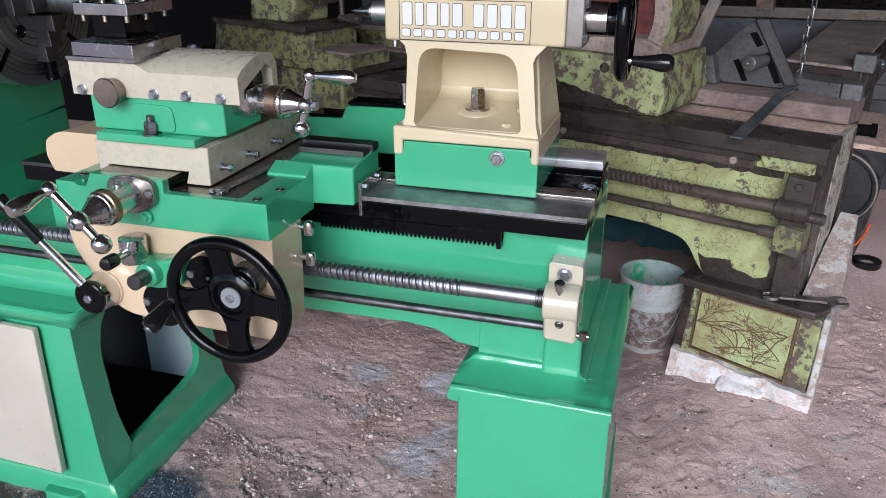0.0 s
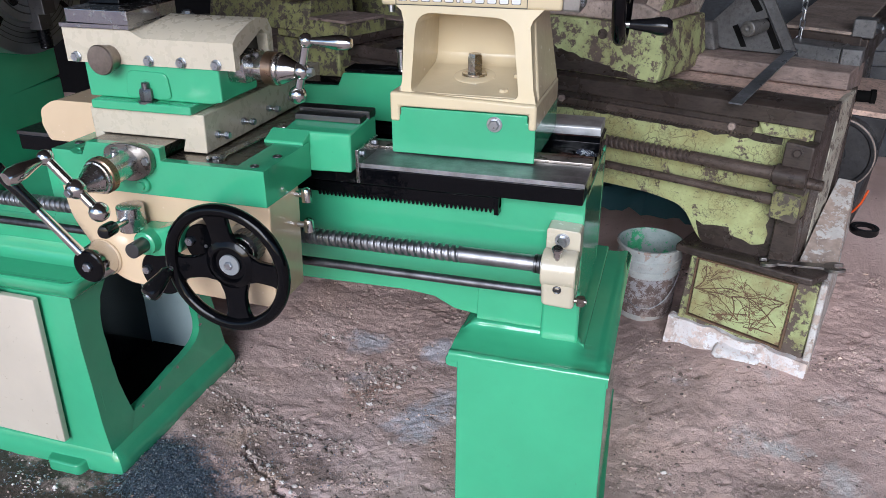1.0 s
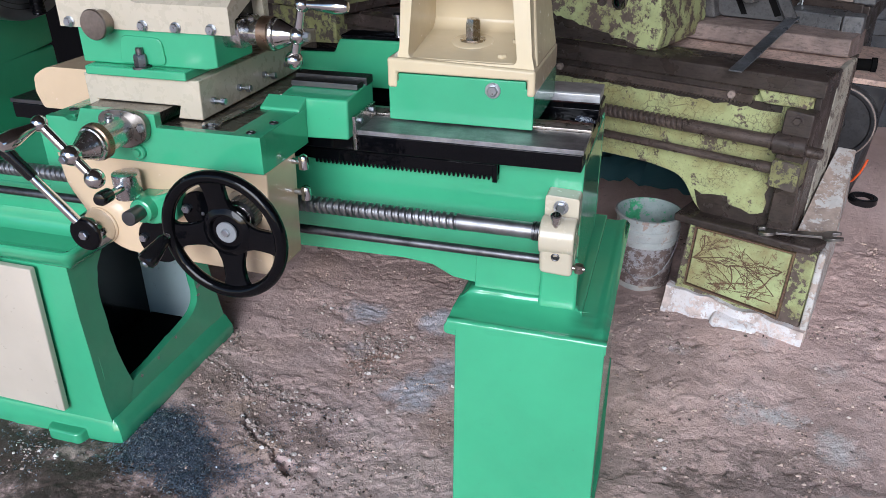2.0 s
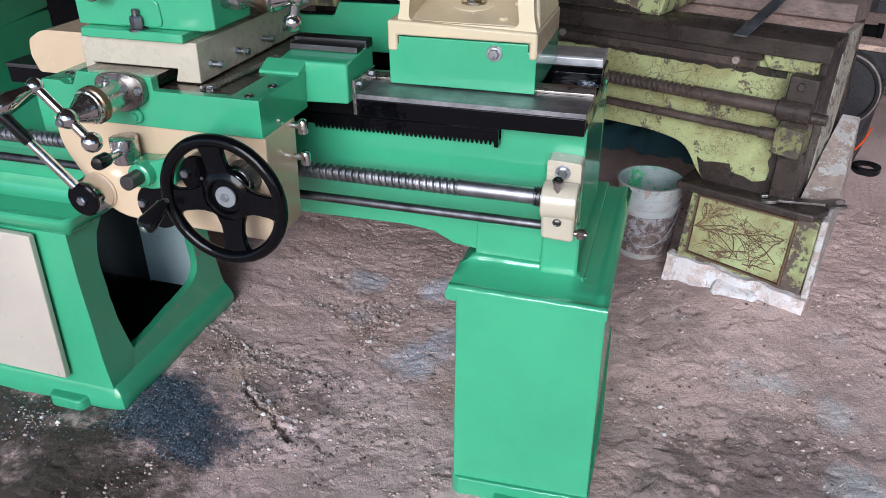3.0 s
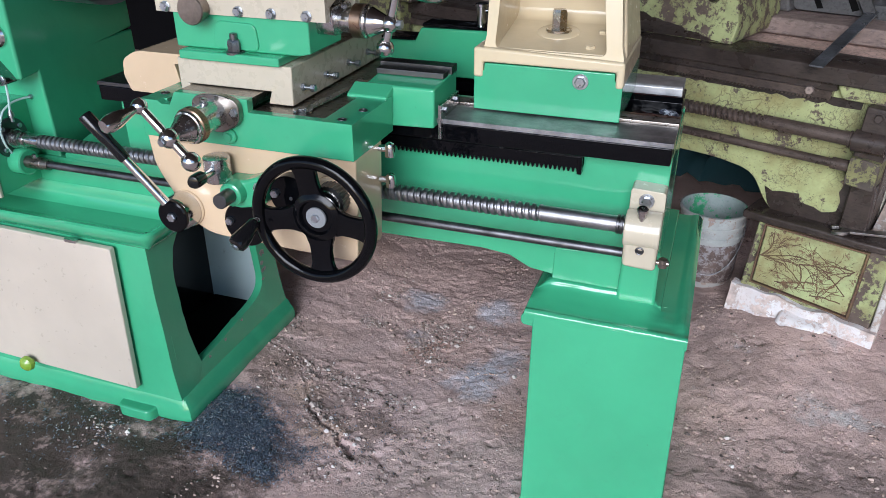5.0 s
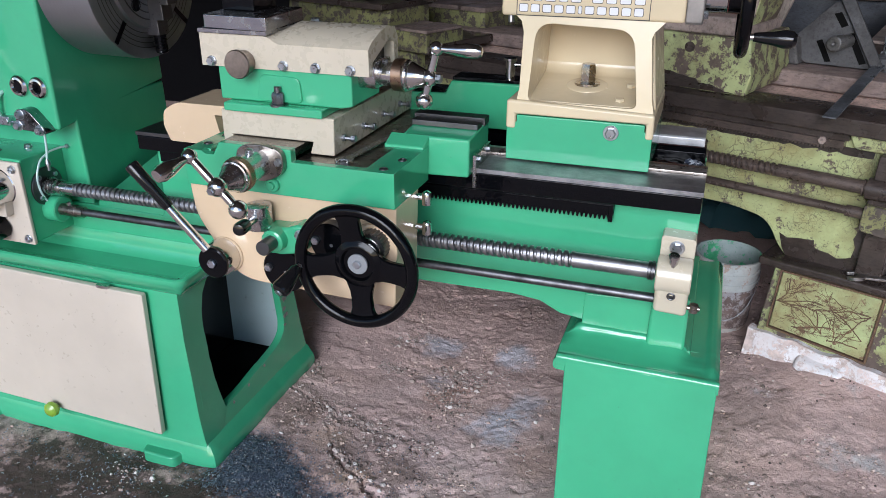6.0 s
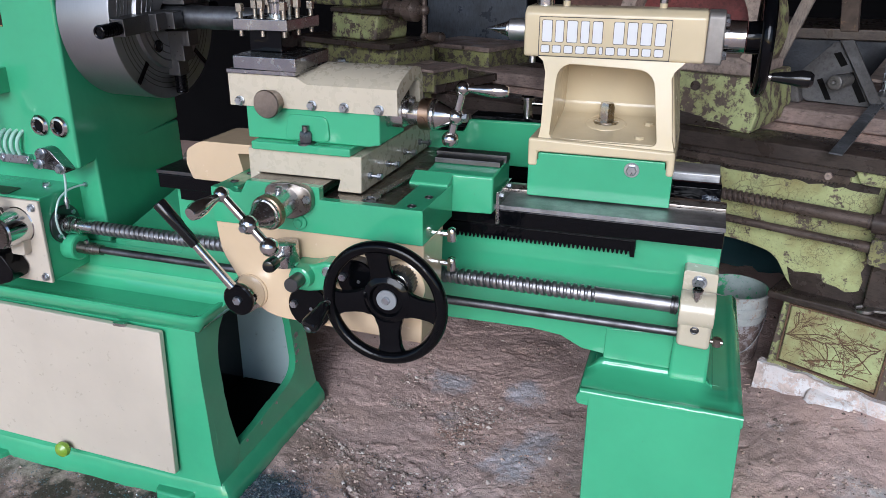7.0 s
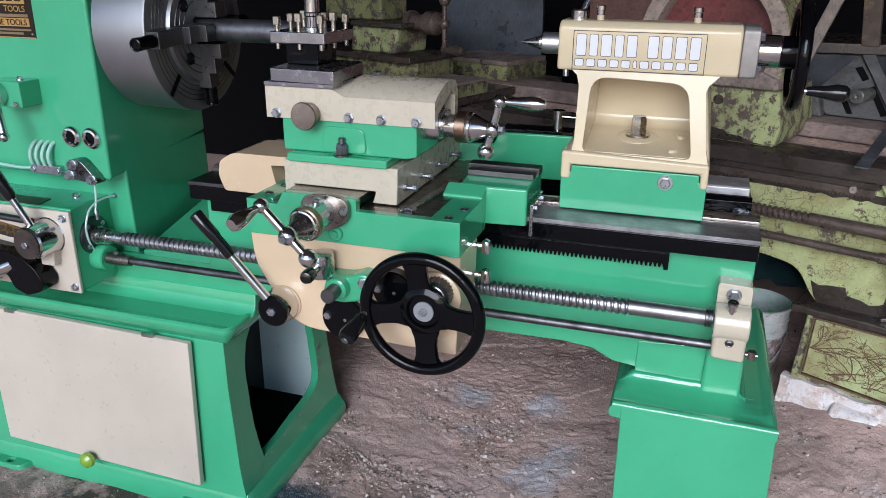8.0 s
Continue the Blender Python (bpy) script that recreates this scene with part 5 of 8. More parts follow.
def build_apron():
    ap = part("apron", prism(nb(), round_poly([(-0.980, 0.798), (-0.975, 0.740), (-0.905, 0.622), (-0.592, 0.614), (-0.586, 0.798)], [0, 0.02, 0.05, 0.004, 0], 5), "y", 0.997, 1.100), TAN, carriage, "cream painted apron housing", 0.004)
    for z in (0.788, 0.733):
        bm = nb()
        rod(bm, (-0.586, 1.086, z), (-0.570, 1.086, z), 0.0055, seg=8)
        spin(bm, (-0.566, 1.086, z - 0.012), (0, 0, 1), [(0, 0.0085), (0.018, 0.0085), (0.022, 0.007), (0.026, 0.0)], 16)
        part("oil_cup", bm, CHROME, ap, "small chrome oil cup")
    # half nut knob
    hn = nb()
    spin(hn, (-0.828, 0.972, 0.742), (0, 0, 1), [(0, 0.0215), (0.002, 0.0225), (0.040, 0.0225), (0.0415, 0.0215), (0.0422, 0.0)], 40)
    k = part("half_nut_knob", hn, STEEL, ap, "chrome half-nut knob with a short black grip")
    gp = nb()
    rod(gp, (-0.826, 0.960, 0.764), (-0.815, 0.905, 0.771), 0.0065)
    part("stem", gp, CHROME, k)
    part("grip", spin(nb(), (-0.8185, 0.916, 0.7695), (0.19, -1, 0.12), [(0, 0.0085), (0.004, 0.0115), (0.026, 0.0115), (0.032, 0.009), (0.034, 0)], 20), PLASTIC_SHADE_BLACK, k, "black plastic grip")
    # green boss casting with a steel pin
    bs = part("green_boss", prism(nb(), round_poly([(-0.822, 0.707), (-0.792, 0.698), (-0.755, 0.706), (-0.737, 0.712), (-0.737, 0.756), (-0.750, 0.760), (-0.774, 0.751), (-0.817, 0.750)], 0.012, 4), "y", 0.962, 0.999), GREEN, ap, "green cast boss with a steel pin", 0.006, 3)
    part("boss_collar", spin(nb(), (-0.792, 0.965, 0.730), (0, -1, 0), [(0, 0.022), (0.018, 0.020), (0.020, 0.017)], 28), GREEN, bs)
    part("pin", rod(nb(), (-0.792, 0.955, 0.730), (-0.790, 0.913, 0.732), 0.0125, seg=24, lip=0.001), DARK_STEEL, bs, "grey steel pin")
    part("bolt", hex_bolt(nb(), (-0.747, 0.962, 0.743), (0, -1, 0), 0.0075, 0.005, 0.009), ZINC, bs)
    part("grease_nipple", hex_bolt(nb(), (-0.785, 0.98, 0.742), (0, 0, 1), 0.005, 0.006), ZINC, bs)
    # two black cover discs and the pinion behind the wheel
    for (x, z, r, y) in ((-0.799, 0.657, 0.039, 0.986), (-0.700, 0.728, 0.034, 0.975)):
        d = part("cover_disc", spin(nb(), (x, 0.998, z), (0, -1, 0), [(0, r + 0.002), (0.998 - y - 0.002, r + 0.002), (0.998 - y, r)], 36), BLACK, ap, "gloss black cover disc")
        part("disc_bolt", hex_bolt(nb(), (x - r * 0.72, y, z + 0.004), (0, -1, 0), 0.0075, 0.007), ZINC, d)
        part("disc_oil_hole", spin(nb(), (x + 0.004, y, z - 0.002), (0, -1, 0), [(0, 0.003), (0.001, 0.003)], 10), ZINC, d)
    gr = nb()
    n = 26
    pts = []
    for i in range(n * 4):
        a = 2 * math.pi * i / (n * 4)
        r = 0.0285 if i % 4 < 2 else 0.0265
        pts.append((-0.622 + r * math.cos(a), 0.735 + r * math.sin(a)))
    prism(gr, pts, "y", 0.962, 0.990)
    pn = part("pinion", gr, DARK_STEEL, ap, "dark oily pinion gear")
    part("pinion_ring", torus(nb(), (-0.622, 0.9605, 0.735), (0, -1, 0), 0.0195, 0.0022, 32, 8), STEEL, pn)
    part("wheel_bearing", spin(nb(), (-0.626, 1.0, 0.724), (0, -1, 0), [(0, 0.044), (0.012, 0.044), (0.014, 0.040), (0.014, 0.02), (0.06, 0.018)], 36), TAN, ap)
    # feed lever
    lv = nb()
    spin(lv, (-0.920, 0.998, 0.667), (0, -1, 0), [(0, 0.034), (0.004, 0.034), (0.006, 0.032)], 36)
    hb = part("lever_boss", lv, TAN, ap, "cream lever boss")
    part("lever_drum", spin(nb(), (-0.922, 0.993, 0.667), (0, -1, 0), [(0, 0.0330), (0.002, 0.0335), (0.030, 0.0310), (0.033, 0.0295)], 36), CHROME, hb, "chrome lever drum")
    part("lever_cap", spin(nb(), (-0.922, 0.9605, 0.667), (0, -1, 0), [(0, 0.0295), (0.005, 0.0295), (0.007, 0.027)], 36), BLACK, hb, "black lever cap")
    part("cap_bolt", hex_bolt(nb(), (-0.922, 0.9540, 0.667), (0, -1, 0), 0.0085, 0.006), ZINC, hb)
    s = Vector((-0.932, 0.957, 0.691))
    d = Vector((-0.113, -0.026, 0.154))
    part("lever_rod", rod(nb(), s, s + d * 0.62, 0.0084, 0.0076), CHROME, hb, "chrome feed lever")
    part("lever_grip", spin(nb(), s + d * 0.50, d, [(0, 0.009), (0.003, 0.0100), (0.040, 0.0100), (0.045, 0.0112), (0.092, 0.0122), (0.095, 0.0105), (0.097, 0)], 22), PLASTIC_SHADE_BLACK, hb, "black plastic lever grip")


def build_handwheel():
    c = Vector((-0.629, 0.925, 0.7185))
    rim = torus(nb(), c, (0, -1, 0), 0.0975, 0.0102, 72, 14, 1.0)
    hw = part("handwheel", rim, BLACK, carriage, "gloss black handwheel with wide spokes")
    for a in (99, 188, 275, 356):
        web = [(0.026, 0.0260, 0.006), (0.037, 0.0235, 0.006), (0.045, 0.0200, 0.005), (0.058, 0.0182, 0.003), (0.076, 0.0188, 0.002), (0.084, 0.0212, 0.001), (0.0885, 0.0258, 0.000), (0.097, 0.040, -0.001)]
        ca, sa = math.cos(radians(a)), math.sin(radians(a))
        def at(d, w, y):
            return (c.x + d * ca - w * sa, c.y + y, c.z + d * sa + w * ca)
        sp = nb()
        # rounded flat bar: front face crowned, back face plain
        rows = [[sp.verts.new(at(d, w * k, y + dy)) for k, dy in ((-1, 0.0035), (-0.9, 0.0006), (0, -0.0012), (0.9, 0.0006), (1, 0.0035), (1, 0.0095), (-1, 0.0095))] for d, w, y in web]
        for p, q in zip(rows, rows[1:]):
            for n in range(7):
                sp.faces.new((p[n], q[n], q[(n + 1) % 7], p[(n + 1) % 7]))
        sp.faces.new(rows[0]), sp.faces.new(rows[-1][::-1])
        part("spoke", sp, BLACK, hw)
    part("wheel_hub", spin(nb(), c + Vector((0.002, 0.044, 0.004)), (0, -1, 0), [(0, 0.022), (0.022, 0.026), (0.030, 0.038), (0.0375, 0.0412), (0.0388, 0.0405), (0.0398, 0.0385), (0.0418, 0.0345), (0.0430, 0.0318), (0.0433, 0.0305), (0.0428, 0.0288), (0.0365, 0.0255), (0.0362, 0.016), (0.0362, 0)], 48), BLACK, hw)
    part("hub_washer", spin(nb(), c + Vector((0.002, 0.0065, 0.004)), (0, -1, 0), [(0, 0.0172), (0.003, 0.0172), (0.0035, 0.0167)], 32), paint("dull_zinc_plating", (0.22, 0.23, 0.24), 0.45, 0.0), hw, "zinc hub washer")
    part("hub_bolt", hex_bolt(nb(), c + Vector((0.002, 0.003, 0.004)), (0, -1, 0), 0.0068, 0.004), ZINC, hw)
    hp = c + Vector((-0.0965, -0.006, -0.008))
    way = Vector((-0.0135, -0.047, -0.0275)).normalized()
    hd = part("handle", spin(nb(), hp + way * 0.006, way, [(0, 0.007), (0.005, 0.0105), (0.016, 0.0112), (0.030, 0.0140), (0.043, 0.0158), (0.050, 0.0142), (0.053, 0.009), (0.0532, 0)], 24), PLASTIC_SHADE_BLACK, hw, "black plastic crank handle")
    part("handle_stem", rod(nb(), hp, hp + way * 0.014, 0.0055), STEEL, hd)
    part("handle_screw", spin(nb(), hp + way * 0.0588, way, [(0, 0.0065), (0.003, 0.006)], 16), ZINC, hd)


def build_cross_slide():
    cs = part("cross_slide", prism(nb(), [(-0.928, 0.862), (-0.897, 0.862), (-0.910, 0.8805), (-0.753, 0.8805), (-0.760, 0.8595), (-0.714, 0.8595), (-0.712, 0.924), (-0.928, 0.924)], "y", 1.040, 1.475), GREY_CREAM, carriage, "cream cross slide with gib screws", 0.0025)
    for y in (1.072, 1.155, 1.245, 1.330, 1.415):
        bm = hex_bolt(nb(), (-0.712, y, 0.884), (1, 0, 0), 0.0062, 0.005)
        rod(bm, (-0.710, y, 0.884), (-0.690, y, 0.884), 0.0032, seg=10)
        hex_bolt(bm, (-0.694, y, 0.884), (1, 0, 0), 0.0062, 0.006)
        part("gib_screw", bm, ZINC, cs, "zinc gib screw with lock nut")
    # feed screw with its collar, cone and balanced crank
    ax = Vector((-0.822, 0.986, 0.857))
    w = Vector((-0.075, -1, -0.075)).normalized()
    pl = prism(nb(), round_poly([(-0.864, 0.880), (-0.820, 0.890), (-0.776, 0.880), (-0.776, 0.842), (-0.820, 0.820), (-0.864, 0.842)], 0.02, 5), "y", 0.976, 0.9895)
    sc = part("feed_screw", pl, OILY_STEEL, carriage, "cross feed screw with a polished collar and crank", 0.002)
    for x in (-0.784, -0.856):
        part("bolt", hex_bolt(nb(), (x, 0.976, 0.861), (0, -1, 0), 0.007, 0.005), ZINC, sc)
    part("plug", spin(nb(), (-0.806, 0.991, 0.816), (0, -1, 0), [(0, 0.0125), (0.006, 0.0125), (0.008, 0.0105), (0.0082, 0.007), (0.012, 0.006), (0.0125, 0)], 24), GREEN, sc, "painted-over green plug")
    part("sleeve", spin(nb(), ax, w, [(0, 0.0235), (0.049, 0.0235), (0.051, 0.0255), (0.056, 0.0255)], 36), STEEL, sc, "bright steel sleeve")
    part("dial", spin(nb(), ax + w * 0.056, w, [(0, 0.0275), (0.001, 0.0290), (0.012, 0.0290), (0.013, 0.0280), (0.014, 0.0265)], 40), BRASS, sc, "brassy graduated dial ring")
    tk = nb()
    u, v, _ = basis(w)
    for i in range(40):
        a = 2 * math.pi * i / 40
        d = u * math.cos(a) + v * math.sin(a)
        q = ax + w * 0.059 + d * 0.0291
        tube(tk, [q, q + w * (0.0075 if i % 5 == 0 else 0.0045)], 0.0002, 4)
    tagged(part("dial_marks", tk, BLACK, sc), kind="stuff")
    part("cone", spin(nb(), ax + w * 0.069, w, [(0, 0.0265), (0.003, 0.0272), (0.006, 0.0262), (0.007, 0.0238), (0.010, 0.0240), (0.013, 0.0225), (0.032, 0.0130), (0.040, 0.0105)], 36), STEEL, sc, "tapered steel hub")
    gn = nb()
    spin(gn, ax + w * 0.030 + Vector((0, 0, 0.020)), (0.1, 0, 1), [(0, 0.007), (0.006, 0.007), (0.007, 0.0055), (0.011, 0.0055), (0.012, 0.004)], 12)
    part("oil_cup", gn, ZINC, sc)
    b = ax + w * 0.116
    cr = part("crank", ball(nb(), b, 0.0155, 24, 12), CHROME, sc, "polished ball crank")
    d = Vector((-0.70, 0.0, 0.71)).normalized()
    part("crank_arm", rod(nb(), b - d * 0.042, b + d * 0.060, 0.0072, 0.0072), CHROME, cr)
    part("counter_ball", ball(nb(), b - d * 0.0465, 0.0152, 24, 12), CHROME, cr)
    top = b + d * 0.063
    part("crank_knuckle", ball(nb(), top, 0.0125, 20, 10), CHROME, cr)
    part("crank_handle", spin(nb(), top, Vector((-0.20, -1, -0.20)), [(0, 0.007), (0.010, 0.006), (0.024, 0.0085), (0.044, 0.013), (0.059, 0.0135), (0.068, 0.010), (0.071, 0)], 24), CHROME, cr, "polished bulbous handle")
    part("crank_bolt", hex_bolt(nb(), b + w * 0.014, w, 0.0068, 0.006), ZINC, cr)


build_saddle()
build_apron()
build_handwheel()
build_cross_slide()

# ---- compound slide and tool post ----
compound = thing("compound_slide", "green and cream compound slide standing on the cross slide", "compound slide")


def build_compound():
    base = part("swivel_base", prism(nb(), [(-0.915, 1.030), (-0.728, 1.030), (-0.728, 1.225), (-0.915, 1.225)], "z", 0.924, 0.939), GREEN, compound, "green swivel base with clamp nuts", 0.003)
    body = prism(nb(), [(-0.932, 0.939), (-0.702, 0.939), (-0.682, 0.943), (-0.682, 1.000), (-0.932, 1.000)], "y", 1.052, 1.165)
    part("slide_body", body, GREEN, base, "", 0.003)
    rec = prism(nb(), round_poly([(-0.858, 0.942), (-0.772, 0.942), (-0.776, 0.985), (-0.850, 0.987)], 0.012, 4), "y", 1.0485, 1.053)
    part("nut_pad", rec, GREEN, base, "", 0.002)
    part("clamp_nut", hex_bolt(nb(), (-0.815, 1.044, 0.939), (0, 0, 1), 0.0112, 0.019, 0.015, 0.010), metal("worn_nut_steel", (0.24, 0.24, 0.245), 0.3, wear=0.2), base, "dark steel clamp nut on a stud")
    # one casting whose flat left end runs into a curved hood
    def section(k):
        flat, hood = (1.050, 1.052, 1.052, 1.052, 1.052, 1.046), (1.038, 1.048, 1.060, 1.0655, 1.060, 1.042)
        ys = (1.046, 1.060, 1.095, 1.128, 1.158, 1.170)
        return [(1.046, 0.996)] + [(y, a + (b - a) * k) for y, a, b in zip(ys, flat, hood)] + [(1.170, 0.996)]
    bm = nb()
    rings = [[bm.verts.new((x, y, z)) for y, z in section(smoothstep(-0.834, -0.806, x))] for x in (-0.958, -0.836, -0.829, -0.822, -0.815, -0.808, -0.804, -0.668)]
    for a, b in zip(rings, rings[1:]):
        for n in range(8):
            bm.faces.new((a[n], a[(n + 1) % 8], b[(n + 1) % 8], b[n]))
    bm.faces.new(rings[0]), bm.faces.new(rings[-1][::-1])
    top = part("top_slide", bm, GREY_CREAM, compound, "pale cream top slide with a curved hood")
    hood = section(1.0)
    shell = hood + [(1.155, 0.996), (1.152, 1.036), (1.136, 1.046), (1.062, 1.016), (1.060, 0.996)]
    part("hood_end", prism(nb(), shell, "x", -0.6681, -0.648), GREY_CREAM, top)
    # black plate painting the shade of a hollow hood end
    part("hood_shade_plate", prism(nb(), [(1.061, 0.996), (1.154, 0.996), (1.151, 1.035), (1.136, 1.045), (1.063, 1.016)], "x", -0.6685, -0.6665), PLASTIC_SHADE_BLACK, top)
    for x in (-0.938, -0.801, -0.742, -0.680):
        part("gib_bolt", hex_bolt(nb(), (x, 1.046, 1.004), (0, -1, 0), 0.0078, 0.006, 0.0088), ZINC, top, "zinc gib bolt")
    part("lock_knob", spin(nb(), (-0.874, 1.046, 1.006), (0, -1, 0), [(0, 0.020), (0.016, 0.020), (0.018, 0.0235), (0.024, 0.0240), (0.026, 0.0225), (0.0262, 0)], 36), metal("stained_knob_steel", (0.34, 0.29, 0.25), 0.36, wear=0.3), top, "round stained steel lock knob")
    part("oil_plug", hex_bolt(nb(), (-0.792, 1.150, 1.0605), (0, 0, 1), 0.0078, 0.006, 0.012), ZINC, top)
    # feed screw, dial, cone and crank at the end
    ax, w = Vector((-0.657, 1.110, 0.9905)), Vector((1, -0.02, -0.02)).normalized()
    bl = prism(nb(), round_poly([(1.078, 0.968), (1.146, 0.968), (1.150, 1.014), (1.074, 1.014)], 0.014, 4), "x", -0.684, -0.652)
    sc = part("top_feed_screw", bl, STEEL, compound, "top slide feed screw with dial and ball crank", 0.002)
    part("sleeve", spin(nb(), ax, w, [(0, 0.020), (0.026, 0.020), (0.027, 0.024), (0.030, 0.024)], 32), STEEL, sc)
    part("sleeve_screw", hex_bolt(nb(), ax + w * 0.012 + Vector((0, -0.004, 0.019)), (0, 0, 1), 0.005, 0.005), ZINC, sc)
    part("dial", spin(nb(), ax + w * 0.029, w, [(0, 0.0255), (0.001, 0.0268), (0.018, 0.0268), (0.019, 0.0255)], 36), BRASS, sc, "brassy graduated dial ring")
    part("dial_collar", spin(nb(), ax + w * 0.048, w, [(0, 0.0255), (0.003, 0.0262), (0.006, 0.0250)], 36), STEEL, sc)
    part("cone", spin(nb(), ax + w * 0.054, w, [(0, 0.0225), (0.004, 0.0235), (0.007, 0.022), (0.030, 0.0115), (0.038, 0.010)], 32), CHROME, sc, "polished tapered hub")
    b = ax + w * 0.089
    cr = part("crank", ball(nb(), b, 0.0145, 24, 12), CHROME, sc, "polished ball crank")
    d = Vector((0.012, 0.0, 0.048)).normalized()
    part("crank_arm", rod(nb(), b - d * 0.036, b + d * 0.046, 0.0068), CHROME, cr)
    part("counter_ball", ball(nb(), b - d * 0.040, 0.0145, 24, 12), CHROME, cr)
    t = b + d * 0.049
    part("crank_knuckle", ball(nb(), t, 0.0118, 20, 10), CHROME, cr)
    part("crank_handle", spin(nb(), t, (1, 0.02, -0.01), [(0, 0.0065), (0.012, 0.0058), (0.030, 0.0085), (0.052, 0.0118), (0.068, 0.0108), (0.076, 0.007), (0.078, 0)], 24), CHROME, cr, "polished bulbous handle")
    part("crank_bolt", hex_bolt(nb(), b + w * 0.013, w, 0.008, 0.008), ZINC, cr)


build_compound()

tool_post = thing("tool_post", "square four-way steel tool post with clamp screws", "tool post")


def build_tool_post():
    part("base_pad", box(nb(), -0.956, -0.826, 1.040, 1.176, 1.052, 1.058), POLISHED_PLATE, tool_post)
    part("base_plate", hexa(nb(), [(-0.945, 1.044, 1.058), (-0.822, 1.036, 1.058), (-0.832, 1.180, 1.058), (-0.952, 1.186, 1.058)], [(-0.945, 1.044, 1.081), (-0.822, 1.036, 1.081), (-0.832, 1.180, 1.081), (-0.952, 1.186, 1.081)]), POLISHED_PLATE, tool_post, "bright ground steel base plate", 0.002)
    part("column", box(nb(), -0.942, -0.880, 1.098, 1.172, 1.081, 1.118), BLACK, tool_post, "gloss black square column", 0.002)
    pl = part("top_plate", box(nb(), -0.965, -0.860, 1.085, 1.206, 1.117, 1.137), POLISHED_PLATE, tool_post, "thick ground steel top plate", 0.002)
    xs, ys = (-0.955, -0.913, -0.871), (1.096, 1.145, 1.195)
    for i, x in enumerate(xs):
        for j, y in enumerate(ys):
            if i == 1 and j == 1:
                continue
            bm = nb()
            h = 0.010 + 0.006 * ((i * 3 + j * 5) % 4) / 3
            rod(bm, (x, y, 1.106), (x, y, 1.137 + h), 0.0042, seg=14)
            box(bm, x - 0.0052, x + 0.0052, y - 0.0052, y + 0.0052, 1.137 + h, 1.137 + h + 0.014)
            part("clamp_screw", bm, metal("tool_screw", (0.48, 0.44, 0.38), 0.3), pl, "square-headed clamp screw", 0.0008)
    st = nb()
    spin(st, (-0.912, 1.146, 1.137), (0, 0, 1), [(0, 0.017), (0.004, 0.017), (0.005, 0.0135), (0.022, 0.0135), (0.024, 0.0148), (0.028, 0.0148), (0.030, 0.0135), (0.060, 0.0135), (0.062, 0.016), (0.085, 0.016), (0.088, 0.012)], 32)
    part("centre_bolt", st, CHROME, tool_post, "chromed centre bolt")


build_tool_post()

# ---- tailstock ----
tailstock = thing("tailstock", "cream and green lathe tailstock clamped on the bed", "tailstock")


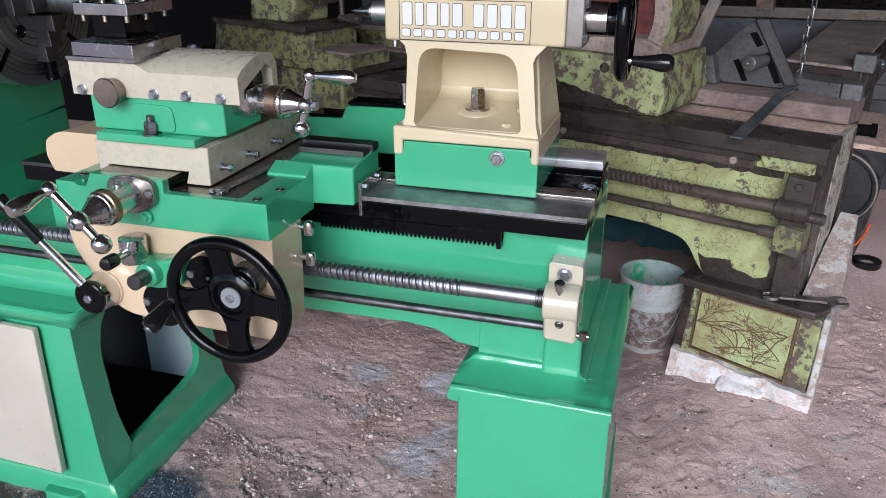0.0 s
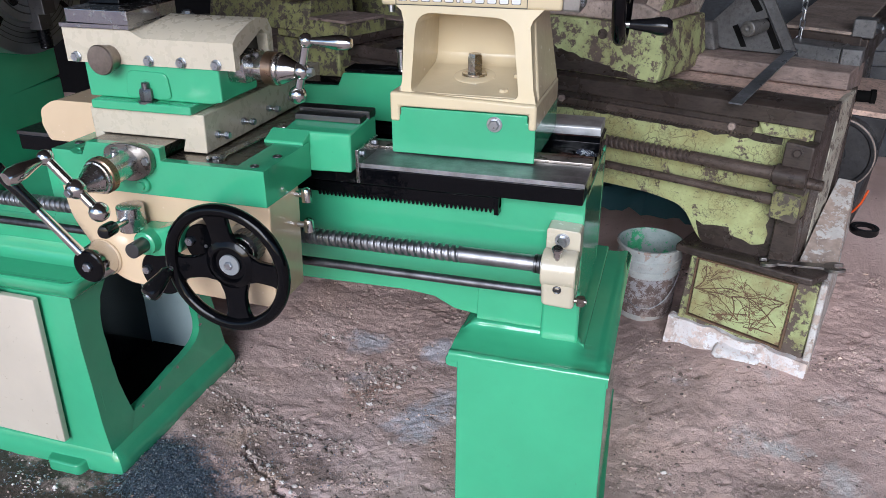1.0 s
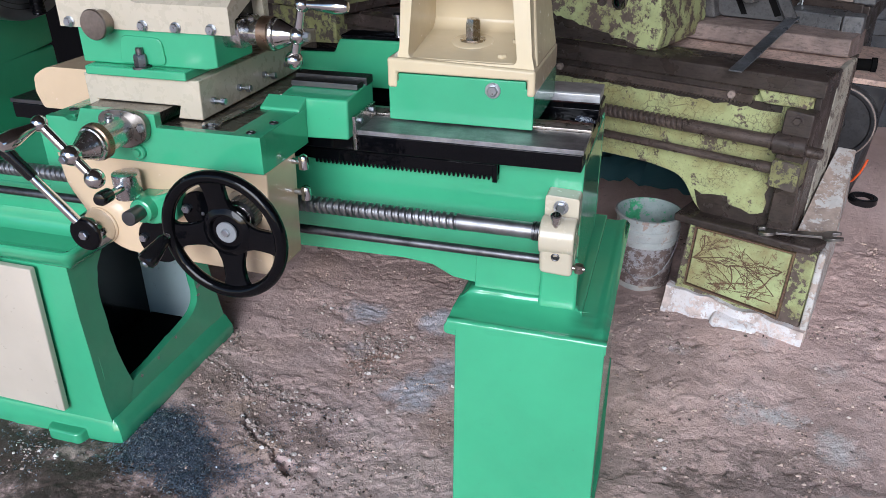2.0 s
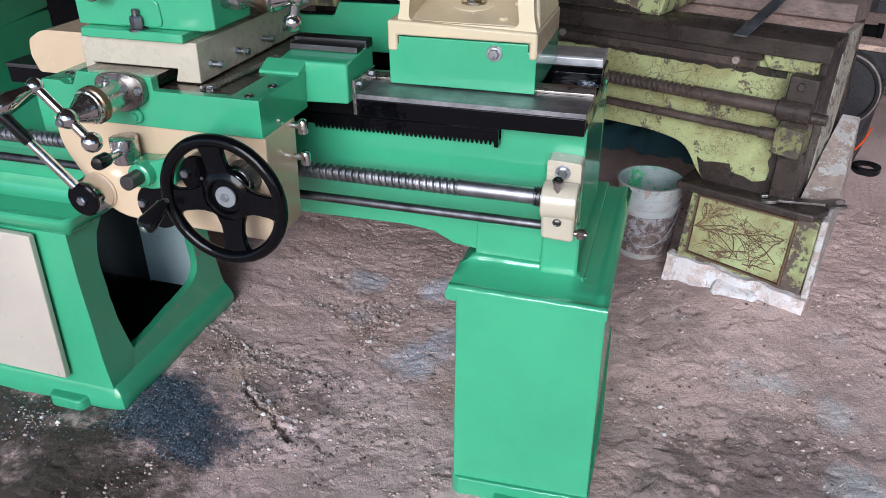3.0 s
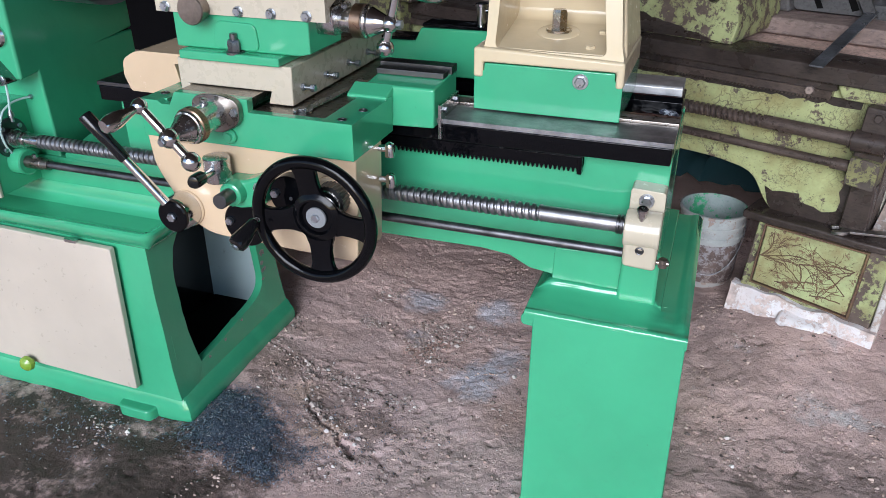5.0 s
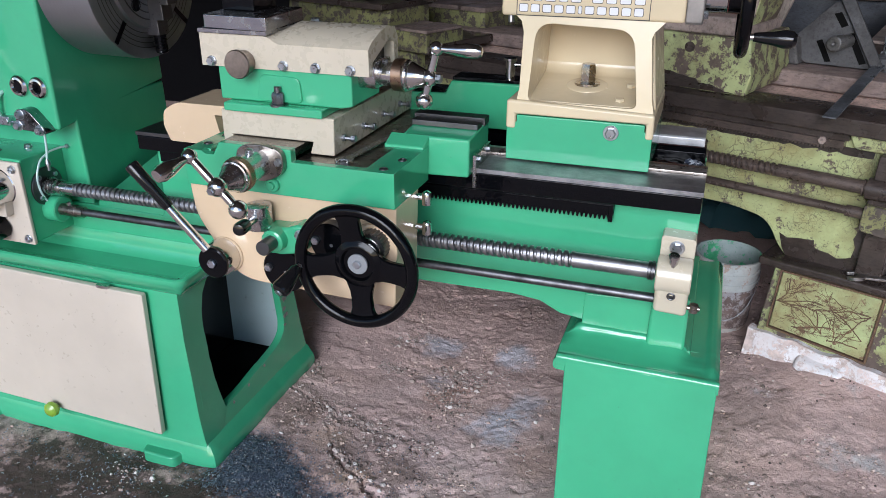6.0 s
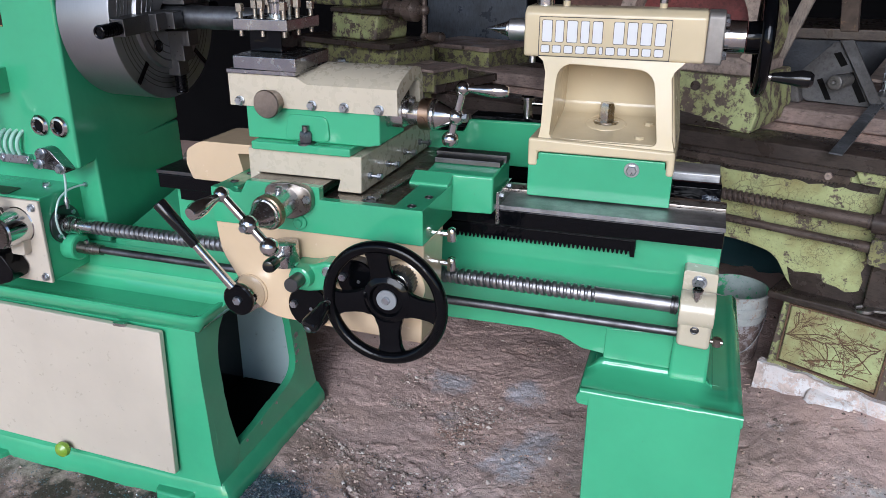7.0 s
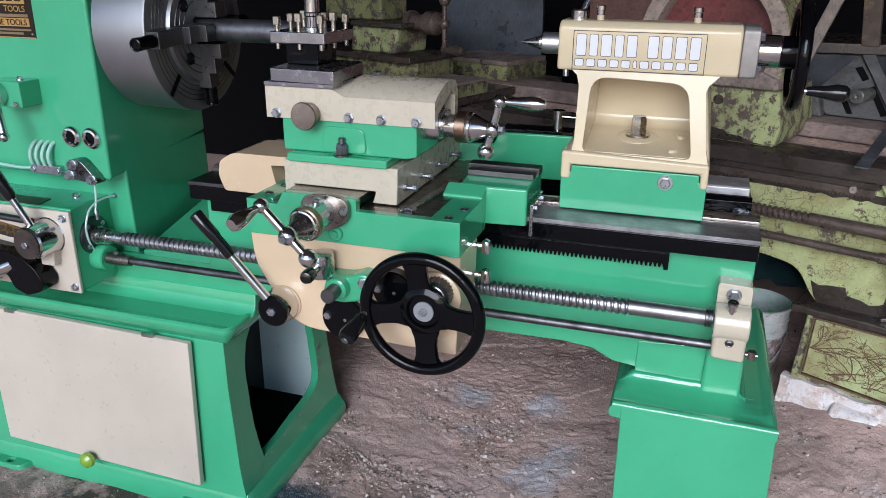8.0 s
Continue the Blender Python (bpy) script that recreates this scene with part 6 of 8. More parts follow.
def build_tailstock():
    base = part("base", prism(nb(), [(-0.470, 0.8225), (-0.214, 0.8225), (-0.214, 0.892), (-0.228, 0.892), (-0.228, 0.905), (-0.452, 0.905), (-0.452, 0.892), (-0.470, 0.892)], "y", 1.243, 1.475), GREEN, tailstock, "green tailstock base block", 0.002)
    part("clamp_bolt", hex_bolt(nb(), (-0.284, 1.243, 0.887), (0, -1, 0), 0.0095, 0.007, 0.0135), ZINC, base, "zinc hexagon bolt")
    # body: foot with lipped edge, hollow neck, barrel
    foot = part("foot", prism(nb(), [(-0.471, 0.880), (-0.4535, 0.880), (-0.4535, 0.9065), (-0.2265, 0.9065), (-0.2265, 0.880), (-0.213, 0.880), (-0.213, 0.924), (-0.471, 0.932)], "y", 1.240, 1.470), CREAM, tailstock, "cream foot of the tailstock body", 0.005, 3)
    # neck as a shell round the pocket
    def lerp_loop(x0, x1, y0, y1, z):
        return [(x0, y0, z), (x1, y0, z), (x1, y1, z), (x0, y1, z)]
    out = [(-0.456, 0.926), (-0.216, 0.922), (-0.222, 0.945), (-0.234, 1.045), (-0.226, 1.066), (-0.214, 1.072), (-0.470, 1.072), (-0.458, 1.066), (-0.452, 1.045), (-0.452, 0.95)]
    inn = round_poly([(-0.436, 0.9295), (-0.246, 0.9295), (-0.264, 1.056), (-0.430, 1.062)], [0.012, 0.012, 0.03, 0.03], 5)
    bm = holed(nb(), out, inn, "y", 1.262, 1.42, 32)
    for v in bm.verts:
        if v.co.y < 1.3:
            v.co.y += 0.024 * (v.co.z - 0.926) / 0.15 - 0.012
    part("neck", bm, CREAM, foot, "", 0.005, 3)
    part("pocket_back", prism(nb(), [(-0.45, 0.926), (-0.22, 0.926), (-0.24, 1.075), (-0.45, 1.075)], "y", 1.408, 1.44), CREAM, foot)
    r = 0.024
    floor = [(1.256, 0.926), (1.258, 0.9305), (1.30, 0.937), (1.35, 0.9455)] + [(1.4085 - r + r * math.sin(radians(10 * i)), 0.953 + r - r * math.cos(radians(10 * i))) for i in range(10)] + [(1.412, 0.926)]
    part("pocket_floor", prism(nb(), floor, "x", -0.438, -0.244), CREAM, foot, "", 0.002)
    part("nut_pad", spin(nb(), (-0.346, 1.347, 0.940), (0, -0.15, 1), [(0, 0.040), (0.005, 0.038), (0.007, 0.034), (0.0072, 0)], 36), CREAM, foot)
    part("side_flank", hexa(nb(), [(-0.240, 1.27, 0.922), (-0.214, 1.27, 0.922), (-0.214, 1.465, 0.922), (-0.240, 1.465, 0.922)], [(-0.250, 1.31, 1.075), (-0.236, 1.31, 1.075), (-0.228, 1.40, 1.075), (-0.250, 1.40, 1.075)]), CREAM, foot, "", 0.006)
    bar = part("barrel", prism(nb(), round_poly([(1.277, 1.070), (1.366, 1.070), (1.372, 1.11), (1.366, 1.156), (1.290, 1.156), (1.277, 1.146)], [0.008, 0.02, 0.02, 0.02, 0.005, 0.005], 4), "x", -0.495, -0.186), CREAM, tailstock, "cream barrel housing", 0.005, 3)
    part("end_cap", prism(nb(), round_poly([(1.280, 1.068), (1.366, 1.068), (1.370, 1.11), (1.366, 1.154), (1.288, 1.154), (1.280, 1.148)], 0.01, 3), "x", -0.186, -0.158), metal("cast_end_cap", (0.30, 0.28, 0.26), 0.5, metallic=0.5), bar, "bare grey end cap", 0.003)
    for z in (1.084, 1.138):
        part("bolt", hex_bolt(nb(), (-0.158, 1.290, z), (1, 0, 0), 0.007, 0.007), ZINC, bar)
    part("bolt", hex_bolt(nb(), (-0.158, 1.356, 1.14), (1, 0, 0), 0.007, 0.007), ZINC, bar)
    q = nb()
    rod(q, (-0.53, AXIS_Y, AXIS_Z), (-0.49, AXIS_Y, AXIS_Z), 0.0195, seg=32, lip=0.001)
    qu = part("quill", q, SATIN, tailstock, "bright steel quill with a plain centre")
    part("centre_point", spin(nb(), (-0.529, AXIS_Y, AXIS_Z), (-1, 0, 0), [(0, 0.0145), (0.006, 0.0145), (0.007, 0.0128), (0.046, 0.0004), (0.0462, 0)], 28), STEEL, qu)
    sp = nb()
    spin(sp, (-0.158, AXIS_Y, AXIS_Z), (1, 0, 0), [(0, 0.027), (0.008, 0.0275), (0.034, 0.0275), (0.035, 0.026)], 32)
    part("feed_shaft", sp, CHROME, tailstock, "bright steel feed shaft")
    # black handwheel standing on edge
    c = Vector((-0.094, AXIS_Y, AXIS_Z - 0.004))
    hw = part("feed_handwheel", torus(nb(), c, (1, 0, 0), 0.083, 0.0110, 56, 14), BLACK, tailstock, "gloss black tailstock handwheel")
    part("wheel_hub", spin(nb(), (-0.122, AXIS_Y, AXIS_Z), (1, 0, 0), [(0, 0.0265), (0.022, 0.0275), (0.030, 0.031), (0.038, 0.031), (0.040, 0.02)], 32), BLACK, hw)
    for a in (35, 155, 275):
        ca, sa = math.cos(radians(a)), math.sin(radians(a))
        sp = [(0.020, 0.016), (0.045, 0.011), (0.083, 0.020)]
        poly = [(d, w) for d, w in sp] + [(d, -w) for d, w in sp[::-1]]
        part("spoke", prism(nb(), [(c.y + d * ca - w * sa, c.z + d * sa + w * ca) for d, w in poly], "x", c.x - 0.005, c.x + 0.005), BLACK, hw, "", 0.002)
    h = c + Vector((0.004, -0.050, -0.052))
    part("handle_stem", rod(nb(), h, h + Vector((0.018, 0, 0)), 0.0055), STEEL, hw)
    part("handle", spin(nb(), h + Vector((0.012, 0, 0)), (1, -0.02, -0.02), [(0, 0.007), (0.010, 0.0085), (0.030, 0.011), (0.046, 0.0145), (0.058, 0.0135), (0.064, 0.0085), (0.065, 0)], 24), PLASTIC_SHADE_BLACK, hw, "black plastic crank handle")
    # pocket nut and small studs
    part("clamp_nut", hex_bolt(nb(), (-0.346, 1.346, 0.9475), (0, 0, 1), 0.0145, 0.034, 0.023), metal("nickel_nut", (0.50, 0.45, 0.38), 0.22), foot, "tall nickel clamp nut on a washer")
    for x, y, z in ((-0.268, 1.352, 0.945), (-0.279, 1.284, 0.933)):
        part("painted_bolt", hex_bolt(nb(), (x, y, z), (0, -0.1, 1), 0.0085, 0.006), CREAM, foot)
    ls = nb()
    rod(ls, (-0.480, 1.290, 1.058), (-0.480, 1.290, 1.072), 0.0055, seg=10)
    part("lock_stud", ls, ZINC, bar)
    # oil cups and lock lever on the barrel top
    for x in (-0.428, -0.262):
        oc = nb()
        spin(oc, (x, 1.318, 1.155), (0, 0, 1), [(0, 0.0065), (0.009, 0.0065)], 16)
        part("oil_cup_neck", oc, CREAM, bar)
        oc = nb()
        spin(oc, (x, 1.318, 1.164), (0, 0, 1), [(0, 0.0072), (0.008, 0.0072), (0.009, 0.0085), (0.016, 0.0085), (0.017, 0.007)], 18)
        part("oil_cup", oc, CHROME, bar, "chrome oil cup")
    lk = nb()
    spin(lk, (-0.466, 1.318, 1.155), (0, 0, 1), [(0, 0.0155), (0.016, 0.0155), (0.019, 0.012)], 24)
    rod(lk, (-0.464, 1.322, 1.165), (-0.440, 1.350, 1.225), 0.0055)
    part("lock_lever", lk, CHROME, bar, "chrome quill lock lever")
    # painted-on sign: letter blocks and bars
    WHITE, INK = paint("sign_white", (0.68, 0.69, 0.71), 0.4), paint("sign_ink", (0.02, 0.02, 0.022), 0.4)
    y = 1.2768
    sg = part("sign_border", holed(nb(), [(-0.468, 1.072), (-0.242, 1.072), (-0.242, 1.140), (-0.468, 1.140)], [(-0.4668, 1.0732), (-0.2432, 1.0732), (-0.2432, 1.1388), (-0.4668, 1.1388)], "y", y - 0.0006, y + 0.0004, 8), INK, bar, "thin black border round rows of white blocks")
    def row(x0, widths, z0, z1, gap):
        x = x0
        for w in widths:
            if w > 0:
                part("sign_ink_block", prism(nb(), round_poly([(x, z0), (x + w, z0), (x + w, z1), (x, z1)], 0.003, 3), "y", y - 0.0006, y + 0.0004), INK, sg)
                part("sign_white_block", prism(nb(), round_poly([(x + 0.0009, z0 + 0.0009), (x + w - 0.0009, z0 + 0.0009), (x + w - 0.0009, z1 - 0.0009), (x + 0.0009, z1 - 0.0009)], 0.0025, 3), "y", y - 0.0011, y - 0.0004), WHITE, sg)
            x += abs(w) + gap
    row(-0.4625, [0.0185, 0.0155, 0.0190, 0.0155, 0.0180, -0.008, 0.0185, 0.0175, 0.0190, 0.0180], 1.0965, 1.1345, 0.0049)
    row(-0.4635, [0.0160] * 5 + [0.007] + [0.0160] * 5, 1.0780, 1.0920, 0.0044)


build_tailstock()

# ---- the old lathe behind, turned towards the light ----
OLD_AT, OLD_TURN = (0.26, 1.86, 0.0), -21.0
old = thing("old_lathe", "old greasy lathe with flaking lime green paint on a concrete plinth", "lathe", OLD_AT, OLD_TURN)
DUST = grimy("dusty_iron", (0.275, 0.216, 0.185), 0.8, 0.0, gloss=0.1)
DUST_BROWN = grimy("dusty_brown_iron", (0.225, 0.170, 0.150), 0.6, 0.1, (0.5, 2, 2))
PINK_DUST = grimy("pale_dusty_primer", (0.54, 0.385, 0.315), 0.8, 0.0, gloss=0.1)
WHITEWASH = chipped("flaking_whitewash", (0.47, 0.45, 0.37), (0.12, 0.095, 0.080), 0.66, 16, False, 0.85, (0.30, 0.25, 0.20))


RUST_RED = chipped("red_brown_rust", (0.170, 0.090, 0.052), (0.095, 0.055, 0.036), 0.5, 20, False, 0.9)


def build_old_lathe():
    front = round_poly([(-2.3, 0.500), (-0.33, 0.505), (-0.235, 0.490), (-0.195, 0.425), (-0.170, 0.400), (0.045, 0.400), (0.045, 0.748), (-2.3, 0.735)], [0, 0.05, 0.05, 0.03, 0, 0, 0, 0], 5)
    bed = part("bed", prism(nb(), front, "y", 0.045, 0.075), LIME, old, "cast bed with cracked and flaking lime green paint", 0.004)
    part("front_way", prism(nb(), [(0.012, 0.752), (0.140, 0.752), (0.140, 0.794), (0.136, 0.797), (0.030, 0.797), (0.012, 0.790)], "x", -2.3, 0.072), GREASY, bed, "greasy brown front way", 0.003)
    part("inner_web", prism(nb(), [(0.139, 0.700), (0.330, 0.700), (0.330, 0.783), (0.290, 0.779), (0.220, 0.770), (0.170, 0.768), (0.139, 0.774)], "x", -2.3, 0.055), PINK_DUST, bed, "pinkish dusty trough between the ways", 0.004)
    part("rear_way", prism(nb(), [(0.304, 0.785), (0.460, 0.770), (0.460, 0.832), (0.302, 0.832), (0.296, 0.829), (0.296, 0.789)], "x", -2.3, 0.048), DUST_BROWN, bed, "dusty brown rear way", 0.003)
    part("rear_wall", prism(nb(), [(-2.3, 0.50), (-0.33, 0.505), (-0.235, 0.49), (-0.17, 0.40), (0.045, 0.40), (0.045, 0.768), (-2.3, 0.768)], "y", 0.43, 0.455), GREASY, bed)
    part("end_wall", prism(nb(), [(0.050, 0.405), (0.120, 0.405), (0.150, 0.56), (0.185, 0.776), (0.140, 0.775), (0.050, 0.748)], "x", 0.045, 0.061), GREASY, bed, "greasy bare iron end wall", 0.003)
    part("end_wall", prism(nb(), [(0.1205, 0.405), (0.240, 0.405), (0.300, 0.60), (0.345, 0.782), (0.1855, 0.776), (0.1505, 0.56)], "x", 0.045, 0.062), WHITEWASH, bed, "flaking whitewashed end wall", 0.004)
    # where the paint has peeled off to greasy iron: a ragged band under the rack, a patch over the foot
    rag_edge = [(-1.30 + 0.016 * i, 0.697 + 0.007 * noise.noise(Vector((i * 0.55, 3, 0))) + 0.005 * noise.noise(Vector((i * 1.7, 8, 0)))) for i in range(81)]
    part("peeled_band", prism(nb(), rag_edge + [(-0.018, 0.716), (-1.30, 0.716)], "y", 0.0435, 0.046), GREASY, bed, "ragged band of bare greasy iron")
    flake = [(-0.196, 0.462), (-0.176, 0.453), (-0.150, 0.459), (-0.128, 0.461), (-0.110, 0.463), (-0.107, 0.446), (-0.100, 0.441), (-0.070, 0.438), (-0.050, 0.430), (-0.030, 0.436), (-0.018, 0.442), (-0.014, 0.470), (-0.022, 0.492), (-0.012, 0.520), (-0.020, 0.545), (-0.012, 0.560), (0.044, 0.560), (0.044, 0.402), (-0.168, 0.402), (-0.182, 0.420)]
    part("peeled_patch", prism(nb(), flake, "y", 0.0425, 0.046), GREASY, bed, "bare greasy iron where the paint has flaked away")
    part("way_ledge", prism(nb(), [(-0.072, 0.738), (-0.06, 0.718), (0.040, 0.718), (0.050, 0.752), (-0.078, 0.752)], "y", 0.026, 0.06), LIME, bed, "", 0.004)
    part("way_ledge", box(nb(), -2.3, -0.078, 0.030, 0.06, 0.733, 0.753), GREASY, bed)
    # rack, with its bolts
    rb = part("rack", box(nb(), -2.2, -0.085, 0.022, 0.046, 0.7145, 0.733), RUSTY, old, "rusty gear rack bolted under the way", 0.001)
    tm = nb()
    x = -0.70
    while x < -0.09:
        prism(tm, [(x, 0.715), (x + 0.0062, 0.715), (x + 0.0045, 0.709), (x + 0.0017, 0.709)], "y", 0.023, 0.044)
        x += 0.0088
    tagged(part("rack_teeth", tm, RUSTY, rb), kind="stuff")
    for x in (-0.134, -0.60, -1.1):
        part("bolt", hex_bolt(nb(), (x, 0.022, 0.728), (0, -1, 0), 0.010, 0.008), DUST, rb)
    sc = part("lead_screw", threaded(-1.6, -0.215, 0.0, 0.640, 0.0165, 0.0145, 0.0035, 16), RUSTY, old, "rusty brown lead screw")
    bm = nb()
    spin(bm, (-0.216, 0, 0.640), (1, 0, 0), [(0, 0.0165), (0.195, 0.0165), (0.196, 0.0195), (0.200, 0.0195), (0.201, 0.0165), (0.205, 0.0165), (0.206, 0.0205), (0.214, 0.0205)], 24)
    part("plain_end", bm, RUSTY, sc)
    fr = part("feed_rod", rod(nb(), (-1.6, 0, 0.576), (-0.01, 0, 0.576), 0.0105), RUSTY, old, "rusty feed rod")
    part("collar", spin(nb(), (-0.045, 0, 0.576), (1, 0, 0), [(0, 0.014), (0.045, 0.014)], 20), RUSTY, fr)
    br = part("end_bracket", prism(nb(), round_poly([(-0.004, 0.600), (0.060, 0.596), (0.064, 0.718), (0.000, 0.722)], 0.006, 3), "y", -0.006, 0.046), GREASY, old, "greasy iron end bracket", 0.005)
    part("bolt", hex_bolt(nb(), (0.030, -0.006, 0.700), (0, -1, 0), 0.0095, 0.008, 0.013), GREASY, br)
    part("lower_block", prism(nb(), round_poly([(-0.006, 0.540), (0.058, 0.534), (0.060, 0.602), (-0.004, 0.606)], 0.008, 3), "y", -0.022, 0.046), LIME_WORN, br, "chipped lime bearing block", 0.006)
    part("boss", spin(nb(), (0.055, 0.012, 0.628), (1, 0, 0), [(0, 0.0135), (0.036, 0.013), (0.039, 0.011)], 24), RUSTY, br)
    part("screw_boss", spin(nb(), (-0.010, 0.0, 0.640), (1, 0, 0), [(0, 0.026), (0.07, 0.026)], 24), GREASY, br)
    part("rib", prism(nb(), [(0.000, 0.405), (0.062, 0.405), (0.058, 0.535), (0.004, 0.535)], "y", 0.018, 0.047), GREASY, bed, "", 0.004)
    # pedestal with an inset panel
    top = [(-0.222, -0.008), (-0.16, -0.012), (-0.05, -0.006), (0.06, -0.012), (0.118, -0.008), (0.138, 0.05), (0.085, 0.50), (-0.20, 0.50)]
    pd = part("pedestal", prism(nb(), [(-0.200, 0.150), (0.126, 0.150), (0.134, 0.384), (-0.180, 0.384)], "y", 0.004, 0.10), LIME_EDGE, old, "cast pedestal with rust-veined lime green paint", 0.005)
    part("top_slab", prism(nb(), top, "z", 0.384, 0.405), GREASY, pd, "greasy dark top slab", 0.006)
    part("panel", prism(nb(), [(-0.164, 0.216), (0.072, 0.200), (0.080, 0.374), (-0.156, 0.376)], "y", -0.004, 0.006), LIME_BLOCK, pd, "", 0.003)
    vm = nb()
    rnd = random.Random(5)

    def vein(u, z, ang, length, r, depth):
        pts, n = [], 7
        for _ in range(n):
            pts.append((u, -0.0040, z))
            ang += rnd.uniform(-0.42, 0.42)
            u, z = u + length / n * math.cos(ang), z + length / n * 0.9 * math.sin(ang)
            if not (-0.158 + 0.05 * (z - 0.17) < u < 0.066 and 0.216 < z < 0.368):
                break
            if depth and rnd.random() < 0.40:
                vein(u, z, ang + rnd.choice((-1, 1)) * rnd.uniform(0.35, 0.9), length * 0.55, r * 0.65, depth - 1)
        if len(pts) > 2:
            tube(vm, pts, r, 4)

    for cu, cz, a0, a1, n in ((-0.158, 0.293, -0.8, 1.1, 6), (-0.060, 0.300, -2.0, 0.5, 4), (-0.035, 0.236, 0.3, 2.8, 3), (0.066, 0.322, 2.7, 3.9, 3), (0.058, 0.250, 2.2, 3.4, 2), (-0.110, 0.232, -0.5, 0.1, 2), (-0.02, 0.224, -0.5, 0.1, 2)):
        for _ in range(n):
            vein(cu, cz, rnd.uniform(a0, a1), rnd.uniform(0.07, 0.14), rnd.uniform(0.0009, 0.0019), 2)
    tagged(part("rust_vein", vm, RUST_RED, pd, "branching rust veins"), kind="stuff")
    fm = holed(nb(), [(-0.171, 0.209), (0.079, 0.192), (0.087, 0.380), (-0.162, 0.382)], [(-0.1665, 0.2130), (0.0735, 0.1970), (0.0815, 0.3765), (-0.1580, 0.3785)], "y", -0.0065, 0.005, 8)
    part("panel_border", fm, RUST_RED, pd, "rusty panel border", 0.002)
    # rough concrete plinth
    bm = nb()
    nx, nz = 34, 5
    grid = []
    for j in range(nz + 1):
        for i in range(nx + 1):
            u, w = i / nx, j / nz
            x = -0.215 + 0.362 * u
            y = -0.012 - 0.018 * (1 - w) + 0.012 * noise.noise(Vector((x * 26, w * 3, 1.7)))
            z = 0.090 + (0.106 - 0.014 * u + 0.014 * noise.noise(Vector((x * 18, 5, 0)))) * w
            grid.append(bm.verts.new((x, y, z)))
    for j in range(nz):
        for i in range(nx):
            a = j * (nx + 1) + i
            bm.faces.new((grid[a], grid[a + 1], grid[a + nx + 2], grid[a + nx + 1]))
    for i in range(nx):
        a = nz * (nx + 1) + i
        p, q = grid[a], grid[a + 1]
        bm.faces.new((p, q, bm.verts.new((q.co.x, 0.02, q.co.z)), bm.verts.new((p.co.x, 0.02, p.co.z))))
    part("plinth_front", bm, PLASTER, pd, "crumbling whitewashed concrete edge")
    part("plinth", hexa(nb(), [(-0.212, 0.0, 0.03), (0.146, 0.0, 0.03), (0.085, 0.55, 0.03), (-0.2, 0.55, 0.03)], [(-0.205, 0.0, 0.190), (0.142, 0.0, 0.178), (0.082, 0.55, 0.2), (-0.19, 0.55, 0.2)]), CONCRETE, pd, "", 0.008)
    part("plinth_lump", hexa(nb(), [(-0.085, -0.050, 0.09), (0.040, -0.052, 0.09), (0.045, 0.0, 0.09), (-0.09, 0.0, 0.09)], [(-0.075, -0.042, 0.158), (0.035, -0.044, 0.152), (0.04, 0.0, 0.170), (-0.08, 0.0, 0.170)]), PLASTER, pd, "", 0.012, 3)
    part("side_slab", hexa(nb(), [(0.128, 0.000, 0.06), (0.148, -0.004, 0.06), (0.094, 0.52, 0.10), (0.07, 0.52, 0.10)], [(0.134, 0.010, 0.386), (0.150, 0.018, 0.386), (0.088, 0.50, 0.40), (0.07, 0.50, 0.40)]), chipped("flaking_limewash", (0.60, 0.59, 0.57), (0.32, 0.26, 0.22), 0.60, 18, False, 0.9, (0.40, 0.34, 0.30)), pd, "flaking whitewashed side", 0.006)
    part("rubble_bank", hexa(nb(), [(0.066, 0.045, 0.403), (0.152, 0.060, 0.403), (0.118, 0.34, 0.403), (0.066, 0.34, 0.403)], [(0.066, 0.22, 0.50), (0.120, 0.27, 0.51), (0.110, 0.34, 0.55), (0.066, 0.34, 0.55)]), chipped("splashed_concrete", (0.62, 0.60, 0.57), (0.30, 0.235, 0.195), 0.46, 22, False, 0.9, (0.36, 0.29, 0.25)), pd, "pale dusty concrete bank", 0.003)
    # its own tailstock casting with a big ring guard
    ts = part("tailstock_block", prism(nb(), [(-0.680, 0.797), (-0.345, 0.797), (-0.335, 0.845), (-0.350, 0.938), (-0.680, 0.938)], "y", 0.045, 0.34), LIME_MOTTLED, old, "tailstock block with mottled flaking lime paint", 0.005, 3)
    bare = [(-0.678, 0.872)] + [(-0.66 + 0.012 * i, 0.862 - 0.0026 * i + 0.010 * noise.noise(Vector((i * 0.7, 1, 4))) + 0.006 * noise.noise(Vector((i * 2.3, 5, 4)))) for i in range(25)] + [(-0.36, 0.800), (-0.678, 0.800)]
    part("peeled_patch", prism(nb(), bare, "y", 0.0432, 0.047), GREASY, ts, "bare brown iron where the paint has flaked away")
    part("plug", spin(nb(), (-0.505, 0.046, 0.905), (0, -1, 0), [(0, 0.014), (0.004, 0.013)], 20), RUSTY, ts)
    ring = nb()
    for i in range(30):
        a0, a1 = radians(-40 + 255 * i / 30), radians(-40 + 255 * (i + 1) / 30)
        ri, ro = 0.165, 0.205
        c = (-0.560, 1.045)
        pts = [(c[0] + ri * math.cos(a0), c[1] + ri * math.sin(a0)), (c[0] + ro * math.cos(a0), c[1] + ro * math.sin(a0)), (c[0] + ro * math.cos(a1), c[1] + ro * math.sin(a1)), (c[0] + ri * math.cos(a1), c[1] + ri * math.sin(a1))]
        prism(ring, pts, "y", 0.075, 0.26)
    bmesh.ops.remove_doubles(ring, verts=ring.verts, dist=1e-5)
